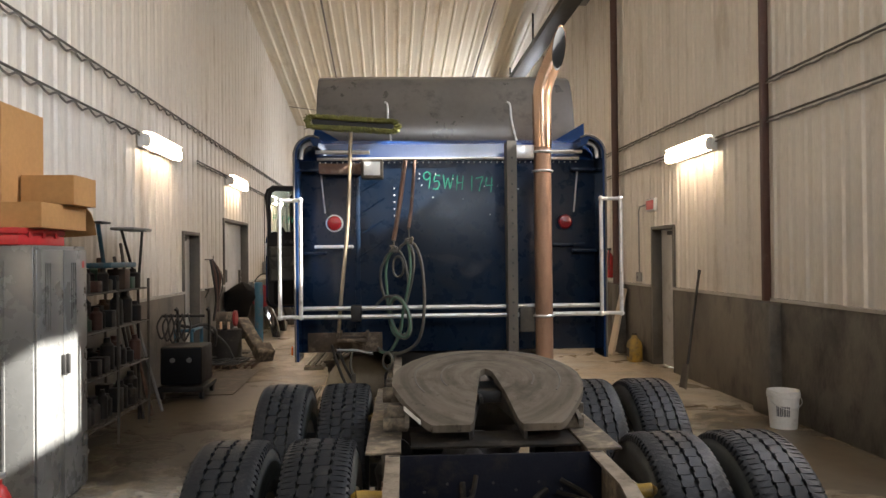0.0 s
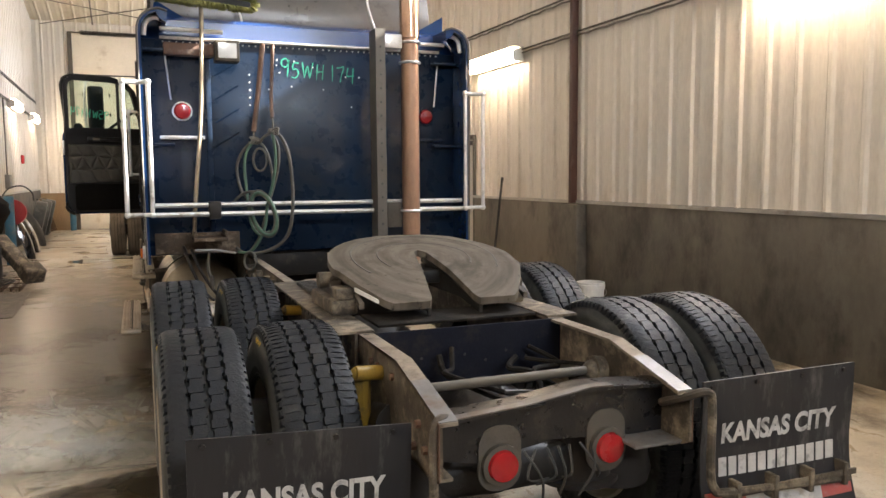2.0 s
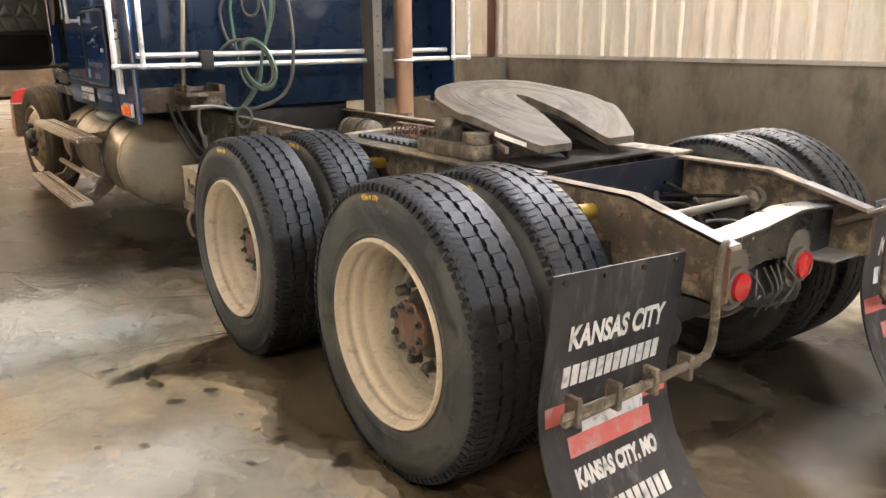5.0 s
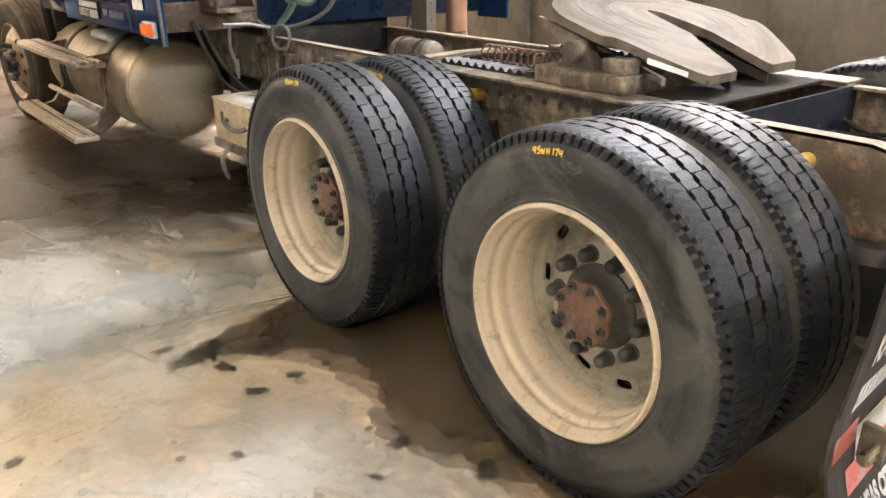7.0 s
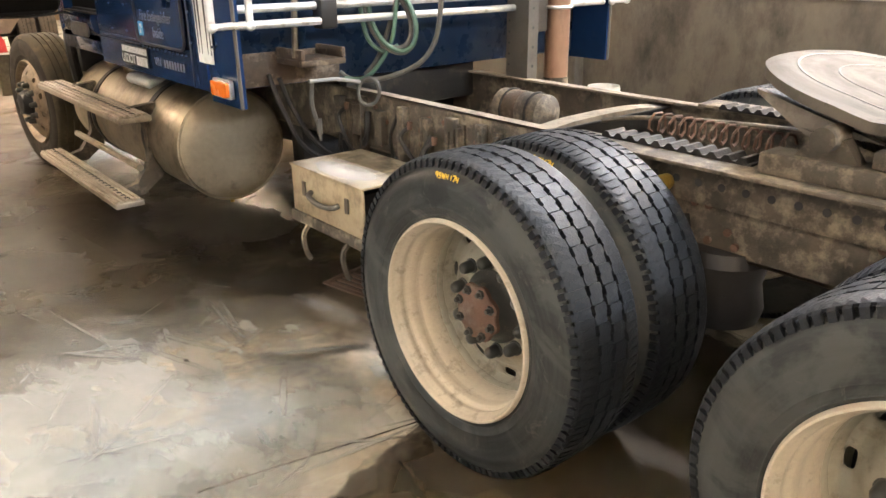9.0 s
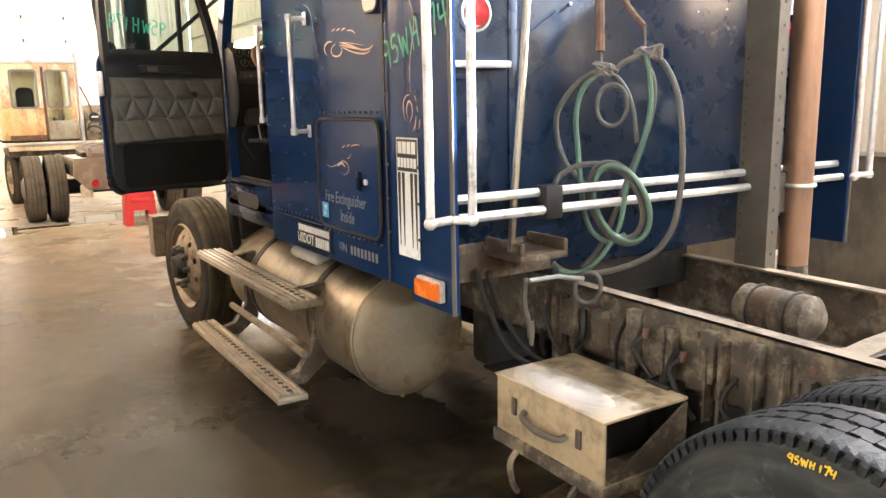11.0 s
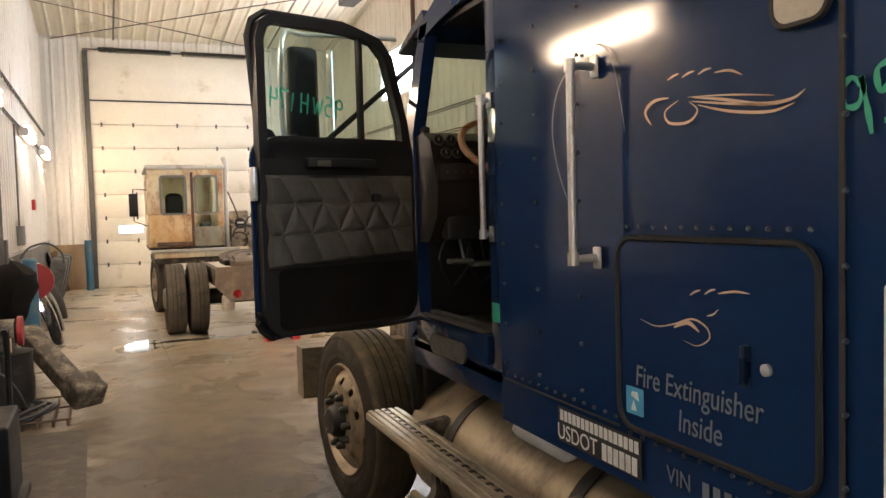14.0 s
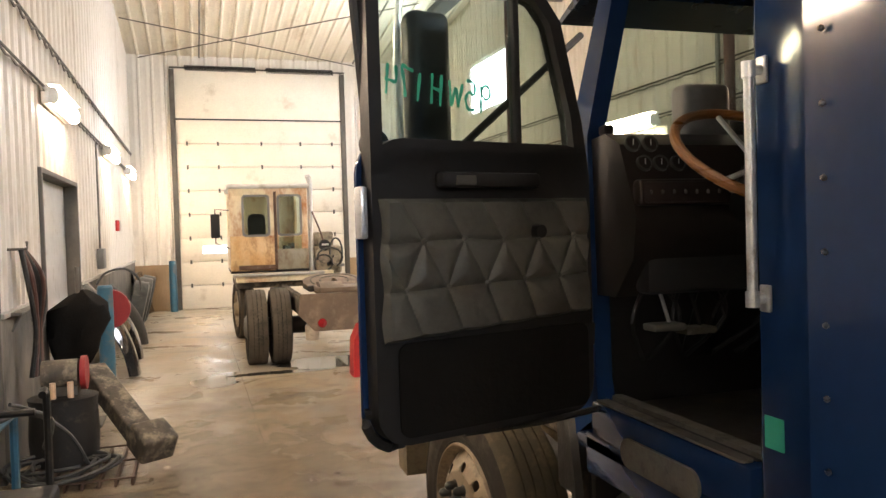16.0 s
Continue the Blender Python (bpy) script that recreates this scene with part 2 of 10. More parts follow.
M_CLOTH = mat("dark_cloth", (0.011, 0.010, 0.009), (0.018, 0.016, 0.014), 0.9, bump=0.5, bscale=40, spec=0.05)
M_YTRUCK = mat("rusting_cream_cab_paint", (0.82, 0.74, 0.55), (0.78, 0.64, 0.40), 0.36, scale=2.2, dirt=(0.42, 0.15, 0.03), dirt_amt=0.33, dirt_scale=3.2, bump=0.2, stretch=(1, 1, 0.5))
M_YRUST = mat("rust_eaten_panel", (0.80, 0.62, 0.34), (0.62, 0.29, 0.07), 0.4, scale=3.4, dirt=(0.30, 0.10, 0.025), dirt_amt=0.27, dirt_scale=5.5, bump=0.3, stretch=(1, 1, 0.55))
M_TAIL = mat("dusty_brown_steel", (0.20, 0.145, 0.10), (0.12, 0.09, 0.065), 0.6, scale=4, dirt=(0.3, 0.24, 0.17), dirt_amt=0.2, bump=0.3)
M_DUSTT = mat("dust_brown_tyre", (0.135, 0.114, 0.086), (0.085, 0.073, 0.057), 0.8, scale=6, dirt=(0.03, 0.028, 0.025), dirt_amt=0.15, bump=0.4, spec=0.2)
M_DUSTD = mat("dark_dusty_casing", (0.030, 0.026, 0.021), (0.050, 0.043, 0.034), 0.8, scale=6, dirt=(0.09, 0.078, 0.060), dirt_amt=0.15, bump=0.3, spec=0.2)
M_DISPENSE = mat("grey_box_metal", (0.22, 0.22, 0.21), None, 0.5)
M_BLACKB = mat("welder_black", (0.011, 0.011, 0.012), None, 0.5, spec=0.2)
M_BRISTLE = mat("yellow_green_bristle", (0.17, 0.165, 0.035), (0.08, 0.08, 0.025), 0.8, scale=40, bump=0.8, bscale=200)
M_WOOD = mat("worn_wood", (0.32, 0.22, 0.12), (0.24, 0.16, 0.09), 0.7, stretch=(1, 1, 0.2))
M_DIRTBAR = mat("rusty_grate", (0.09, 0.055, 0.035), None, 0.7, bump=0.4)
M_GOLD = mat("peach_pinstripe", (0.62, 0.40, 0.24), (0.70, 0.55, 0.42), 0.4, scale=12, bump=0)
M_PINS = mat("grey_blue_pinstripe", (0.20, 0.24, 0.30), None, 0.4, bump=0)
M_STICK = mat("light_blue_sticker", (0.08, 0.36, 0.62), None, 0.4, bump=0)
M_TAG = mat("green_sticker", (0.04, 0.42, 0.28), None, 0.4, bump=0)
M_LETTER = mat("silver_grey_lettering", (0.17, 0.19, 0.225), None, 0.4, bump=0)
M_PLANK = mat("pale_board", (0.55, 0.45, 0.33), None, 0.7)


def glass_mat():
    m = bpy.data.materials.new("window_glass")
    m.use_nodes = True
    nt = m.node_tree
    p = nt.nodes["Principled BSDF"]
    p.inputs["Base Color"].default_value = (0.88, 0.95, 0.92, 1)
    p.inputs["Roughness"].default_value = 0.03
    tr = nt.nodes.new("ShaderNodeBsdfTransparent")
    tr.inputs[0].default_value = (0.80, 0.88, 0.84, 1)
    gl = nt.nodes.new("ShaderNodeBsdfGlossy")
    gl.inputs["Roughness"].default_value = 0.04
    fr = nt.nodes.new("ShaderNodeFresnel")
    fr.inputs[0].default_value = 1.5
    mx = nt.nodes.new("ShaderNodeMixShader")
    nt.links.new(fr.outputs[0], mx.inputs[0])
    nt.links.new(tr.outputs[0], mx.inputs[1])
    nt.links.new(gl.outputs[0], mx.inputs[2])
    nt.links.new(mx.outputs[0], nt.nodes["Material Output"].inputs[0])
    return m


M_GLASS = glass_mat()


def plate_mat(cx, cy):
    """Grease dragged in rings round the king pin, pale where it has dried."""
    m = bpy.data.materials.new("swirled_dry_grease")
    m.use_nodes = True
    nt = m.node_tree
    nd, lk = nt.nodes, nt.links
    p = nd["Principled BSDF"]
    tc = nd.new("ShaderNodeTexCoord")
    mp = nd.new("ShaderNodeMapping")
    mp.inputs["Location"].default_value = (-cx, -cy, 0)
    lk.new(tc.outputs["Object"], mp.inputs[0])
    sp = nd.new("ShaderNodeSeparateXYZ")
    lk.new(mp.outputs[0], sp.inputs[0])

    def calc(op, a, b):
        x = nd.new("ShaderNodeMath")
        x.operation = op
        for i, v in enumerate((a, b)):
            if isinstance(v, (int, float)):
                x.inputs[i].default_value = v
            else:
                lk.new(v, x.inputs[i])
        return x.outputs[0]

    rad = calc("SQRT", calc("ADD", calc("MULTIPLY", sp.outputs[0], sp.outputs[0]), calc("MULTIPLY", sp.outputs[1], sp.outputs[1])), 0.0)
    turn = calc("ARCTAN2", sp.outputs[0], sp.outputs[1])
    cb = nd.new("ShaderNodeCombineXYZ")
    lk.new(calc("MULTIPLY", rad, 26.0), cb.inputs[0])
    lk.new(calc("MULTIPLY", turn, 0.9), cb.inputs[1])

    def nz(sc, vec, det=6, rg=0.6):
        n = nd.new("ShaderNodeTexNoise")
        n.inputs["Scale"].default_value, n.inputs["Detail"].default_value, n.inputs["Roughness"].default_value = sc, det, rg
        lk.new(vec, n.inputs["Vector"])
        return n.outputs[0]

    def mix(src, lo, hi, a, b):
        r = nd.new("ShaderNodeMapRange")
        r.inputs[1].default_value, r.inputs[2].default_value = lo, hi
        lk.new(src, r.inputs[0])
        x = nd.new("ShaderNodeMix")
        x.data_type = "RGBA"
        lk.new(r.outputs[0], x.inputs[0])
        for sock, v in ((x.inputs[6], a), (x.inputs[7], b)):
            if isinstance(v, tuple):
                sock.default_value = (*v, 1)
            else:
                lk.new(v, sock)
        return x.outputs[2]

    rings = nz(0.75, cb.outputs[0])
    flat = nz(5.0, tc.outputs["Object"], 8, 0.65)
    c = mix(rings, 0.36, 0.62, (0.072, 0.062, 0.049), (0.128, 0.112, 0.090))
    c = mix(flat, 0.50, 0.70, c, (0.046, 0.038, 0.029))
    c = mix(nz(30.0, tc.outputs["Object"], 4), 0.62, 0.75, c, (0.038, 0.032, 0.026))
    lk.new(c, p.inputs["Base Color"])
    p.inputs["Roughness"].default_value, p.inputs["Specular IOR Level"].default_value = 0.66, 0.10
    b = nd.new("ShaderNodeBump")
    b.inputs["Strength"].default_value, b.inputs["Distance"].default_value = 0.5, 0.006
    lk.new(calc("ADD", calc("MULTIPLY", rings, 0.7), flat), b.inputs["Height"])
    lk.new(b.outputs[0], p.inputs["Normal"])
    return m


M_PLATE = plate_mat(0.03, 4.05)


def floor_mat():
    m = bpy.data.materials.new("stained_concrete_floor")
    m.use_nodes = True
    nt = m.node_tree
    nd, lk = nt.nodes, nt.links
    p = nd["Principled BSDF"]
    tc = nd.new("ShaderNodeTexCoord")

    def nz(sc, det=8, rg=0.62, dist=0.0):
        n = nd.new("ShaderNodeTexNoise")
        n.inputs["Scale"].default_value, n.inputs["Detail"].default_value, n.inputs["Roughness"].default_value, n.inputs["Distortion"].default_value = sc, det, rg, dist
        lk.new(tc.outputs["Object"], n.inputs["Vector"])
        return n.outputs[0]

    def rp(src, a, b, c=0.0, d=1.0):
        r = nd.new("ShaderNodeMapRange")
        for i, v in ((1, a), (2, b), (3, c), (4, d)):
            r.inputs[i].default_value = v
        lk.new(src, r.inputs[0])
        return r.outputs[0]

    def mix(fac, a, b):
        x = nd.new("ShaderNodeMix")
        x.data_type = "RGBA"
        for sock, v in ((x.inputs[0], fac), (x.inputs[6], a), (x.inputs[7], b)):
            if isinstance(v, (int, float)):
                sock.default_value = v
            elif isinstance(v, tuple):
                sock.default_value = (*v, 1)
            else:
                lk.new(v, sock)
        return x.outputs[2]

    base = mix(rp(nz(0.55), 0.35, 0.65), (0.43, 0.342, 0.220), (0.305, 0.255, 0.180))
    base = mix(rp(nz(0.8, 5, 0.55, 0.9), 0.50, 0.60), base, (0.36, 0.335, 0.275))
    base = mix(rp(nz(3.2, 10, 0.75, 0.8), 0.50, 0.70), base, (0.195, 0.160, 0.112))
    base = mix(rp(nz(0.9, 6, 0.6, 0.6), 0.56, 0.66), base, (0.17, 0.143, 0.104))
    base = mix(rp(nz(7, 10, 0.78, 1.2), 0.56, 0.66), base, (0.205, 0.166, 0.114))
    base = mix(rp(nz(11, 10, 0.8, 2.0), 0.59, 0.64), base, (0.47, 0.41, 0.31))
    base = mix(rp(nz(24, 6, 0.7), 0.60, 0.70), base, (0.11, 0.088, 0.062))
    base = mix(rp(nz(38, 8, 0.8, 1.6), 0.60, 0.65, 0.0, 0.8), base, (0.50, 0.44, 0.34))
    base = mix(rp(nz(47, 8, 0.8, 1.2), 0.61, 0.66, 0.0, 0.8), base, (0.10, 0.08, 0.056))
    base = mix(rp(nz(60, 3), 0.3, 0.8, 0.0, 0.35), base, (0.52, 0.44, 0.33))

    def scratch(turn, sx, sy, lo, hi):
        mp = nd.new("ShaderNodeMapping")
        mp.inputs["Rotation"].default_value = (0, 0, radians(turn))
        mp.inputs["Scale"].default_value = (sx, sy, 1)
        lk.new(tc.outputs["Object"], mp.inputs[0])
        n = nd.new("ShaderNodeTexNoise")
        n.inputs["Scale"].default_value, n.inputs["Detail"].default_value, n.inputs["Roughness"].default_value, n.inputs["Distortion"].default_value = 1.0, 5, 0.6, 0.4
        lk.new(mp.outputs[0], n.inputs["Vector"])
        return rp(n.outputs[0], lo, hi, 0.0, 0.75)

    base = mix(scratch(33, 2.2, 42, 0.66, 0.74), base, (0.36, 0.31, 0.24))
    base = mix(scratch(-48, 2.6, 36, 0.66, 0.73), base, (0.09, 0.073, 0.05))
    base = mix(scratch(82, 1.6, 30, 0.67, 0.74), base, (0.32, 0.275, 0.205))
    base = mix(rp(nz(130, 4, 0.7), 0.60, 0.70, 0.0, 0.8), base, (0.08, 0.066, 0.046))
    lk.new(base, p.inputs["Base Color"])
    lk.new(rp(nz(1.3, 8, 0.65, 0.4), 0.36, 0.66, 0.20, 0.55), p.inputs["Roughness"])
    b = nd.new("ShaderNodeBump")
    b.inputs["Strength"].default_value, b.inputs["Distance"].default_value = 0.25, 0.004
    lk.new(nz(18, 8, 0.7), b.inputs["Height"])
    lk.new(b.outputs[0], p.inputs["Normal"])
    return m


def sidewall_mat():
    """Black rubber, scuffed in rings and smeared with dried road film."""
    m = bpy.data.materials.new("scuffed_tyre_rubber")
    m.use_nodes = True
    nt = m.node_tree
    nd, lk = nt.nodes, nt.links
    p = nd["Principled BSDF"]
    tc = nd.new("ShaderNodeTexCoord")
    info = nd.new("ShaderNodeObjectInfo")
    sp = nd.new("ShaderNodeSeparateXYZ")
    lk.new(tc.outputs["Object"], sp.inputs[0])

    def calc(op, a, b=0.0):
        x = nd.new("ShaderNodeMath")
        x.operation = op
        for i, v in enumerate((a, b)):
            if isinstance(v, (int, float)):
                x.inputs[i].default_value = v
            else:
                lk.new(v, x.inputs[i])
        return x.outputs[0]

    rad = calc("SQRT", calc("ADD", calc("MULTIPLY", sp.outputs[1], sp.outputs[1]), calc("MULTIPLY", sp.outputs[2], sp.outputs[2])))
    cb = nd.new("ShaderNodeCombineXYZ")
    lk.new(calc("MULTIPLY", rad, 34.0), cb.inputs[0])
    lk.new(calc("MULTIPLY", sp.outputs[1], 2.4), cb.inputs[1])
    lk.new(calc("ADD", calc("MULTIPLY", sp.outputs[2], 2.4), calc("MULTIPLY", info.outputs["Random"], 40.0)), cb.inputs[2])
    off = nd.new("ShaderNodeVectorMath")
    off.operation = "ADD"
    lk.new(tc.outputs["Object"], off.inputs[0])
    cr = nd.new("ShaderNodeCombineXYZ")
    for i in range(3):
        lk.new(calc("MULTIPLY", info.outputs["Random"], 17.0 + 9 * i), cr.inputs[i])
    lk.new(cr.outputs[0], off.inputs[1])

    def nz(sc, vec, det=7, rg=0.65, dist=0.0):
        n = nd.new("ShaderNodeTexNoise")
        n.inputs["Scale"].default_value, n.inputs["Detail"].default_value, n.inputs["Roughness"].default_value, n.inputs["Distortion"].default_value = sc, det, rg, dist
        lk.new(vec, n.inputs["Vector"])
        return n.outputs[0]

    def rp(src, a, b, c=0.0, d=1.0):
        r = nd.new("ShaderNodeMapRange")
        for i, v in ((1, a), (2, b), (3, c), (4, d)):
            r.inputs[i].default_value = v
        lk.new(src, r.inputs[0])
        return r.outputs[0]

    def mix(fac, a, b):
        x = nd.new("ShaderNodeMix")
        x.data_type = "RGBA"
        lk.new(fac, x.inputs[0])
        for sock, v in ((x.inputs[6], a), (x.inputs[7], b)):
            if isinstance(v, tuple):
                sock.default_value = (*v, 1)
            else:
                lk.new(v, sock)
        return x.outputs[2]

    rings, smear, speck = nz(0.6, cb.outputs[0]), nz(3.4, off.outputs[0], 6, 0.6, 0.9), nz(26.0, off.outputs[0], 6, 0.75)
    c = mix(rp(rings, 0.36, 0.66), (0.013, 0.015, 0.016), (0.052, 0.056, 0.054))
    c = mix(rp(smear, 0.47, 0.56, 0.0, 0.75), c, (0.075, 0.078, 0.072))
    c = mix(rp(smear, 0.42, 0.36, 0.0, 0.8), c, (0.015, 0.016, 0.016))
    c = mix(rp(nz(9.0, off.outputs[0], 9, 0.75, 1.4), 0.58, 0.68, 0.0, 0.7), c, (0.115, 0.110, 0.095))
    c = mix(rp(speck, 0.66, 0.74, 0.0, 0.7), c, (0.13, 0.12, 0.10))
    lk.new(c, p.inputs["Base Color"])
    lk.new(rp(smear, 0.35, 0.60, 0.32, 0.56), p.inputs["Roughness"])
    p.inputs["Specular IOR Level"].default_value = 0.28
    b = nd.new("ShaderNodeBump")
    b.inputs["Strength"].default_value, b.inputs["Distance"].default_value = 0.35, 0.004
    lk.new(calc("ADD", rings, calc("MULTIPLY", speck, 0.6)), b.inputs["Height"])
    lk.new(b.outputs[0], p.inputs["Normal"])
    return m


M_RUBBER = sidewall_mat()
M_FLOOR = floor_mat()
M_JOINT = mat("dirt_in_a_saw_cut", (0.075, 0.058, 0.04), None, 0.8, scale=9)
M_DULL = mat("oily_dull_black_steel", (0.011, 0.010, 0.009), (0.02, 0.018, 0.015), 0.85, scale=6, dirt=(0.05, 0.042, 0.032), dirt_amt=0.2, dirt_scale=8, bump=0.4, spec=0.1)
M_RIVET = mat("worn_painted_rivet", (0.03, 0.042, 0.065), (0.06, 0.07, 0.085), 0.3, scale=20, bump=0)
M_PLATEB = mat("grimy_blue_plate", (0.008, 0.010, 0.018), (0.014, 0.016, 0.024), 0.85, scale=5, dirt=(0.035, 0.03, 0.025), dirt_amt=0.2, dirt_scale=7, bump=0.25, spec=0.1)


def film_mat(name, col, col2, rough, soft, amp, nscale, most, streak=(1, 1, 1), upright=False, centre=(0.5, 0.5, 0.5), reach=2.0):
    """A stain that thins out raggedly towards the rim of its sheet."""
    m = bpy.data.materials.new(name)
    m.use_nodes = True
    nt = m.node_tree
    nd, lk = nt.nodes, nt.links
    p = nd["Principled BSDF"]
    tc = nd.new("ShaderNodeTexCoord")
    mp = nd.new("ShaderNodeMapping")
    mp.inputs["Scale"].default_value = streak
    lk.new(tc.outputs["Object"], mp.inputs[0])
    n = nd.new("ShaderNodeTexNoise")
    n.inputs["Scale"].default_value, n.inputs["Detail"].default_value, n.inputs["Roughness"].default_value, n.inputs["Distortion"].default_value = nscale, 9, 0.65, 0.5
    lk.new(mp.outputs[0], n.inputs["Vector"])

    def math_node(op, a, b):
        x = nd.new("ShaderNodeMath")
        x.operation = op
        for i, v in enumerate((a, b)):
            if isinstance(v, (int, float)):
                x.inputs[i].default_value = v
            else:
                lk.new(v, x.inputs[i])
        return x.outputs[0]

    sub = nd.new("ShaderNodeVectorMath")
    sub.operation = "SUBTRACT"
    sub.inputs[1].default_value = centre
    lk.new(tc.outputs["Generated"], sub.inputs[0])
    flat = nd.new("ShaderNodeVectorMath")
    flat.operation = "MULTIPLY"
    flat.inputs[1].default_value = (reach, 0, reach) if upright else (reach, reach, 0)
    lk.new(sub.outputs[0], flat.inputs[0])
    ln = nd.new("ShaderNodeVectorMath")
    ln.operation = "LENGTH"
    lk.new(flat.outputs[0], ln.inputs[0])
    d = math_node("SUBTRACT", 0.72, ln.outputs["Value"])
    d = math_node("ADD", d, math_node("MULTIPLY", math_node("SUBTRACT", n.outputs[0], 0.5), amp))
    r = nd.new("ShaderNodeMapRange")
    r.inputs[1].default_value, r.inputs[2].default_value, r.inputs[4].default_value = -soft, soft, most
    lk.new(d, r.inputs[0])
    lk.new(r.outputs[0], p.inputs["Alpha"])
    n2 = nd.new("ShaderNodeTexNoise")
    n2.inputs["Scale"].default_value, n2.inputs["Detail"].default_value = nscale * 3, 8
    lk.new(mp.outputs[0], n2.inputs["Vector"])
    x = nd.new("ShaderNodeMix")
    x.data_type = "RGBA"
    lk.new(n2.outputs[0], x.inputs[0])
    x.inputs[6].default_value, x.inputs[7].default_value = (*col, 1), (*col2, 1)
    lk.new(x.outputs[2], p.inputs["Base Color"])
    p.inputs["Roughness"].default_value = rough
    return m


# serves real damp and also shade painted onto the floor
M_DAMP_DARK = film_mat("damp_dark_concrete_film", (0.045, 0.036, 0.025), (0.15, 0.12, 0.083), 0.3, 0.22, 1.6, 2.2, 0.62)
M_OIL = film_mat("oil_soaked_film", (0.018, 0.015, 0.012), (0.04, 0.033, 0.025), 0.3, 0.18, 1.9, 15.0, 0.62)
# paler concrete, with the daylight glare on it also put into the colour
M_PALE = film_mat("scraped_and_glare_film", (0.50, 0.485, 0.44), (0.36, 0.345, 0.31), 0.40, 0.45, 3.0, 7.5, 0.50, (1, 0.6, 1))
M_BAY = film_mat("pale_trowelled_bay", (0.50, 0.50, 0.46), (0.33, 0.325, 0.285), 0.30, 0.55, 2.6, 6.0, 0.52, (1, 0.7, 1))
M_WETE = film_mat("damp_edge_film", (0.13, 0.10, 0.068), (0.20, 0.155, 0.106), 0.3, 1.0, 3.0, 5.0, 0.34)
M_WETC = film_mat("wet_core_film", (0.10, 0.078, 0.053), (0.19, 0.147, 0.10), 0.22, 1.0, 2.6, 7.0, 0.40)
M_SCUFF = film_mat("paint_scuff", (0.20, 0.21, 0.24), (0.10, 0.11, 0.14), 0.5, 0.25, 2.4, 16.0, 0.26, upright=True)
M_SCRAPE = film_mat("pale_scrape", (0.42, 0.40, 0.36), (0.32, 0.30, 0.26), 0.5, 0.3, 1.2, 18.0, 0.52)
M_PUDDLE = mat("puddle_water", (0.06, 0.055, 0.045), None, 0.06, bump=0.0, rvar=0.03)
M_BROWNF = film_mat("brown_tint_film", (0.16, 0.118, 0.072), (0.24, 0.185, 0.12), 0.35, 0.6, 1.6, 2.4, 0.72)
# near-black film: shade under the sleeper, darker floor behind the tyres
M_MURK = film_mat("near_black_floor_film", (0.020, 0.017, 0.014), (0.045, 0.037, 0.028), 0.35, 0.45, 1.1, 2.6, 0.88)
M_LIDW = film_mat("rubbed_pale_paint", (0.60, 0.58, 0.56), (0.50, 0.46, 0.41), 0.5, 0.80, 0.5, 5.0, 0.75)
M_LIDS = film_mat("dark_oil_spots", (0.10, 0.075, 0.05), (0.16, 0.125, 0.08), 0.6, 0.25, 3.0, 12.0, 0.40)
M_SLAB = mat("pale_scraped_concrete", (0.40, 0.38, 0.33), (0.30, 0.28, 0.23), 0.38, scale=3, dirt=(0.2, 0.16, 0.1), dirt_amt=0.3, dirt_scale=4, bump=0.2)

# ---- mesh helpers ----


def finish(bm, angle=35):
    bmesh.ops.remove_doubles(bm, verts=bm.verts, dist=0.00005)
    bmesh.ops.recalc_face_normals(bm, faces=bm.faces)
    lim = radians(angle)
    for f in bm.faces:
        f.smooth = True
    for e in bm.edges:
        e.smooth = len(e.link_faces) == 2 and e.calc_face_angle(0) < lim


def mesh_of(name, bm, material, fix=True):
    if fix:
        finish(bm)
    me = bpy.data.meshes.new(name)
    bm.to_mesh(me)
    bm.free()
    for m in (material if isinstance(material, (list, tuple)) else [material]):
        me.materials.append(m)
    return me


def part(name, bm, material, parent=None, label="", m=None):
    """Links a bmesh (or a ready mesh) as one mesh object under a thing or a part."""
    me = bm if isinstance(bm, bpy.types.Mesh) else mesh_of(name, bm, material)
    ob = new(name, me)
    if parent:
        ob.parent = parent
    if m is not None:
        ob.matrix_basis = m
    if label:
        ob["label"] = label
    return ob


def thing(name, label, category, group="", m=None):
    ob = new(name)
    ob.empty_display_size = 0.1
    if m is not None:
        ob.matrix_basis = m
    return tagged(ob, label, category, group)


def solid(name, bm, material, label, category, group="", m=None):
    return tagged(part(name, bm, material, None, "", m), label, category, group)


def setting(name, bm, material, label, m=None):
    return tagged(part(name, bm, material, None, "", ROOM if m is None else m), label, "", "", "structure")


def B():
    return bmesh.new()


def box(bm, x0, x1, y0, y1, z0, z1, bev=0.0, seg=2):
    r = bmesh.ops.create_cube(bm, size=1.0)
    vs = r["verts"]
    bmesh.ops.scale(bm, vec=(x1 - x0, y1 - y0, z1 - z0), verts=vs)
    bmesh.ops.translate(bm, vec=((x0 + x1) / 2, (y0 + y1) / 2, (z0 + z1) / 2), verts=vs)
    if bev:
        es = list({e for v in vs for e in v.link_edges})
        bmesh.ops.bevel(bm, geom=es, offset=bev, segments=seg, affect="EDGES", profile=0.5)
    return bm


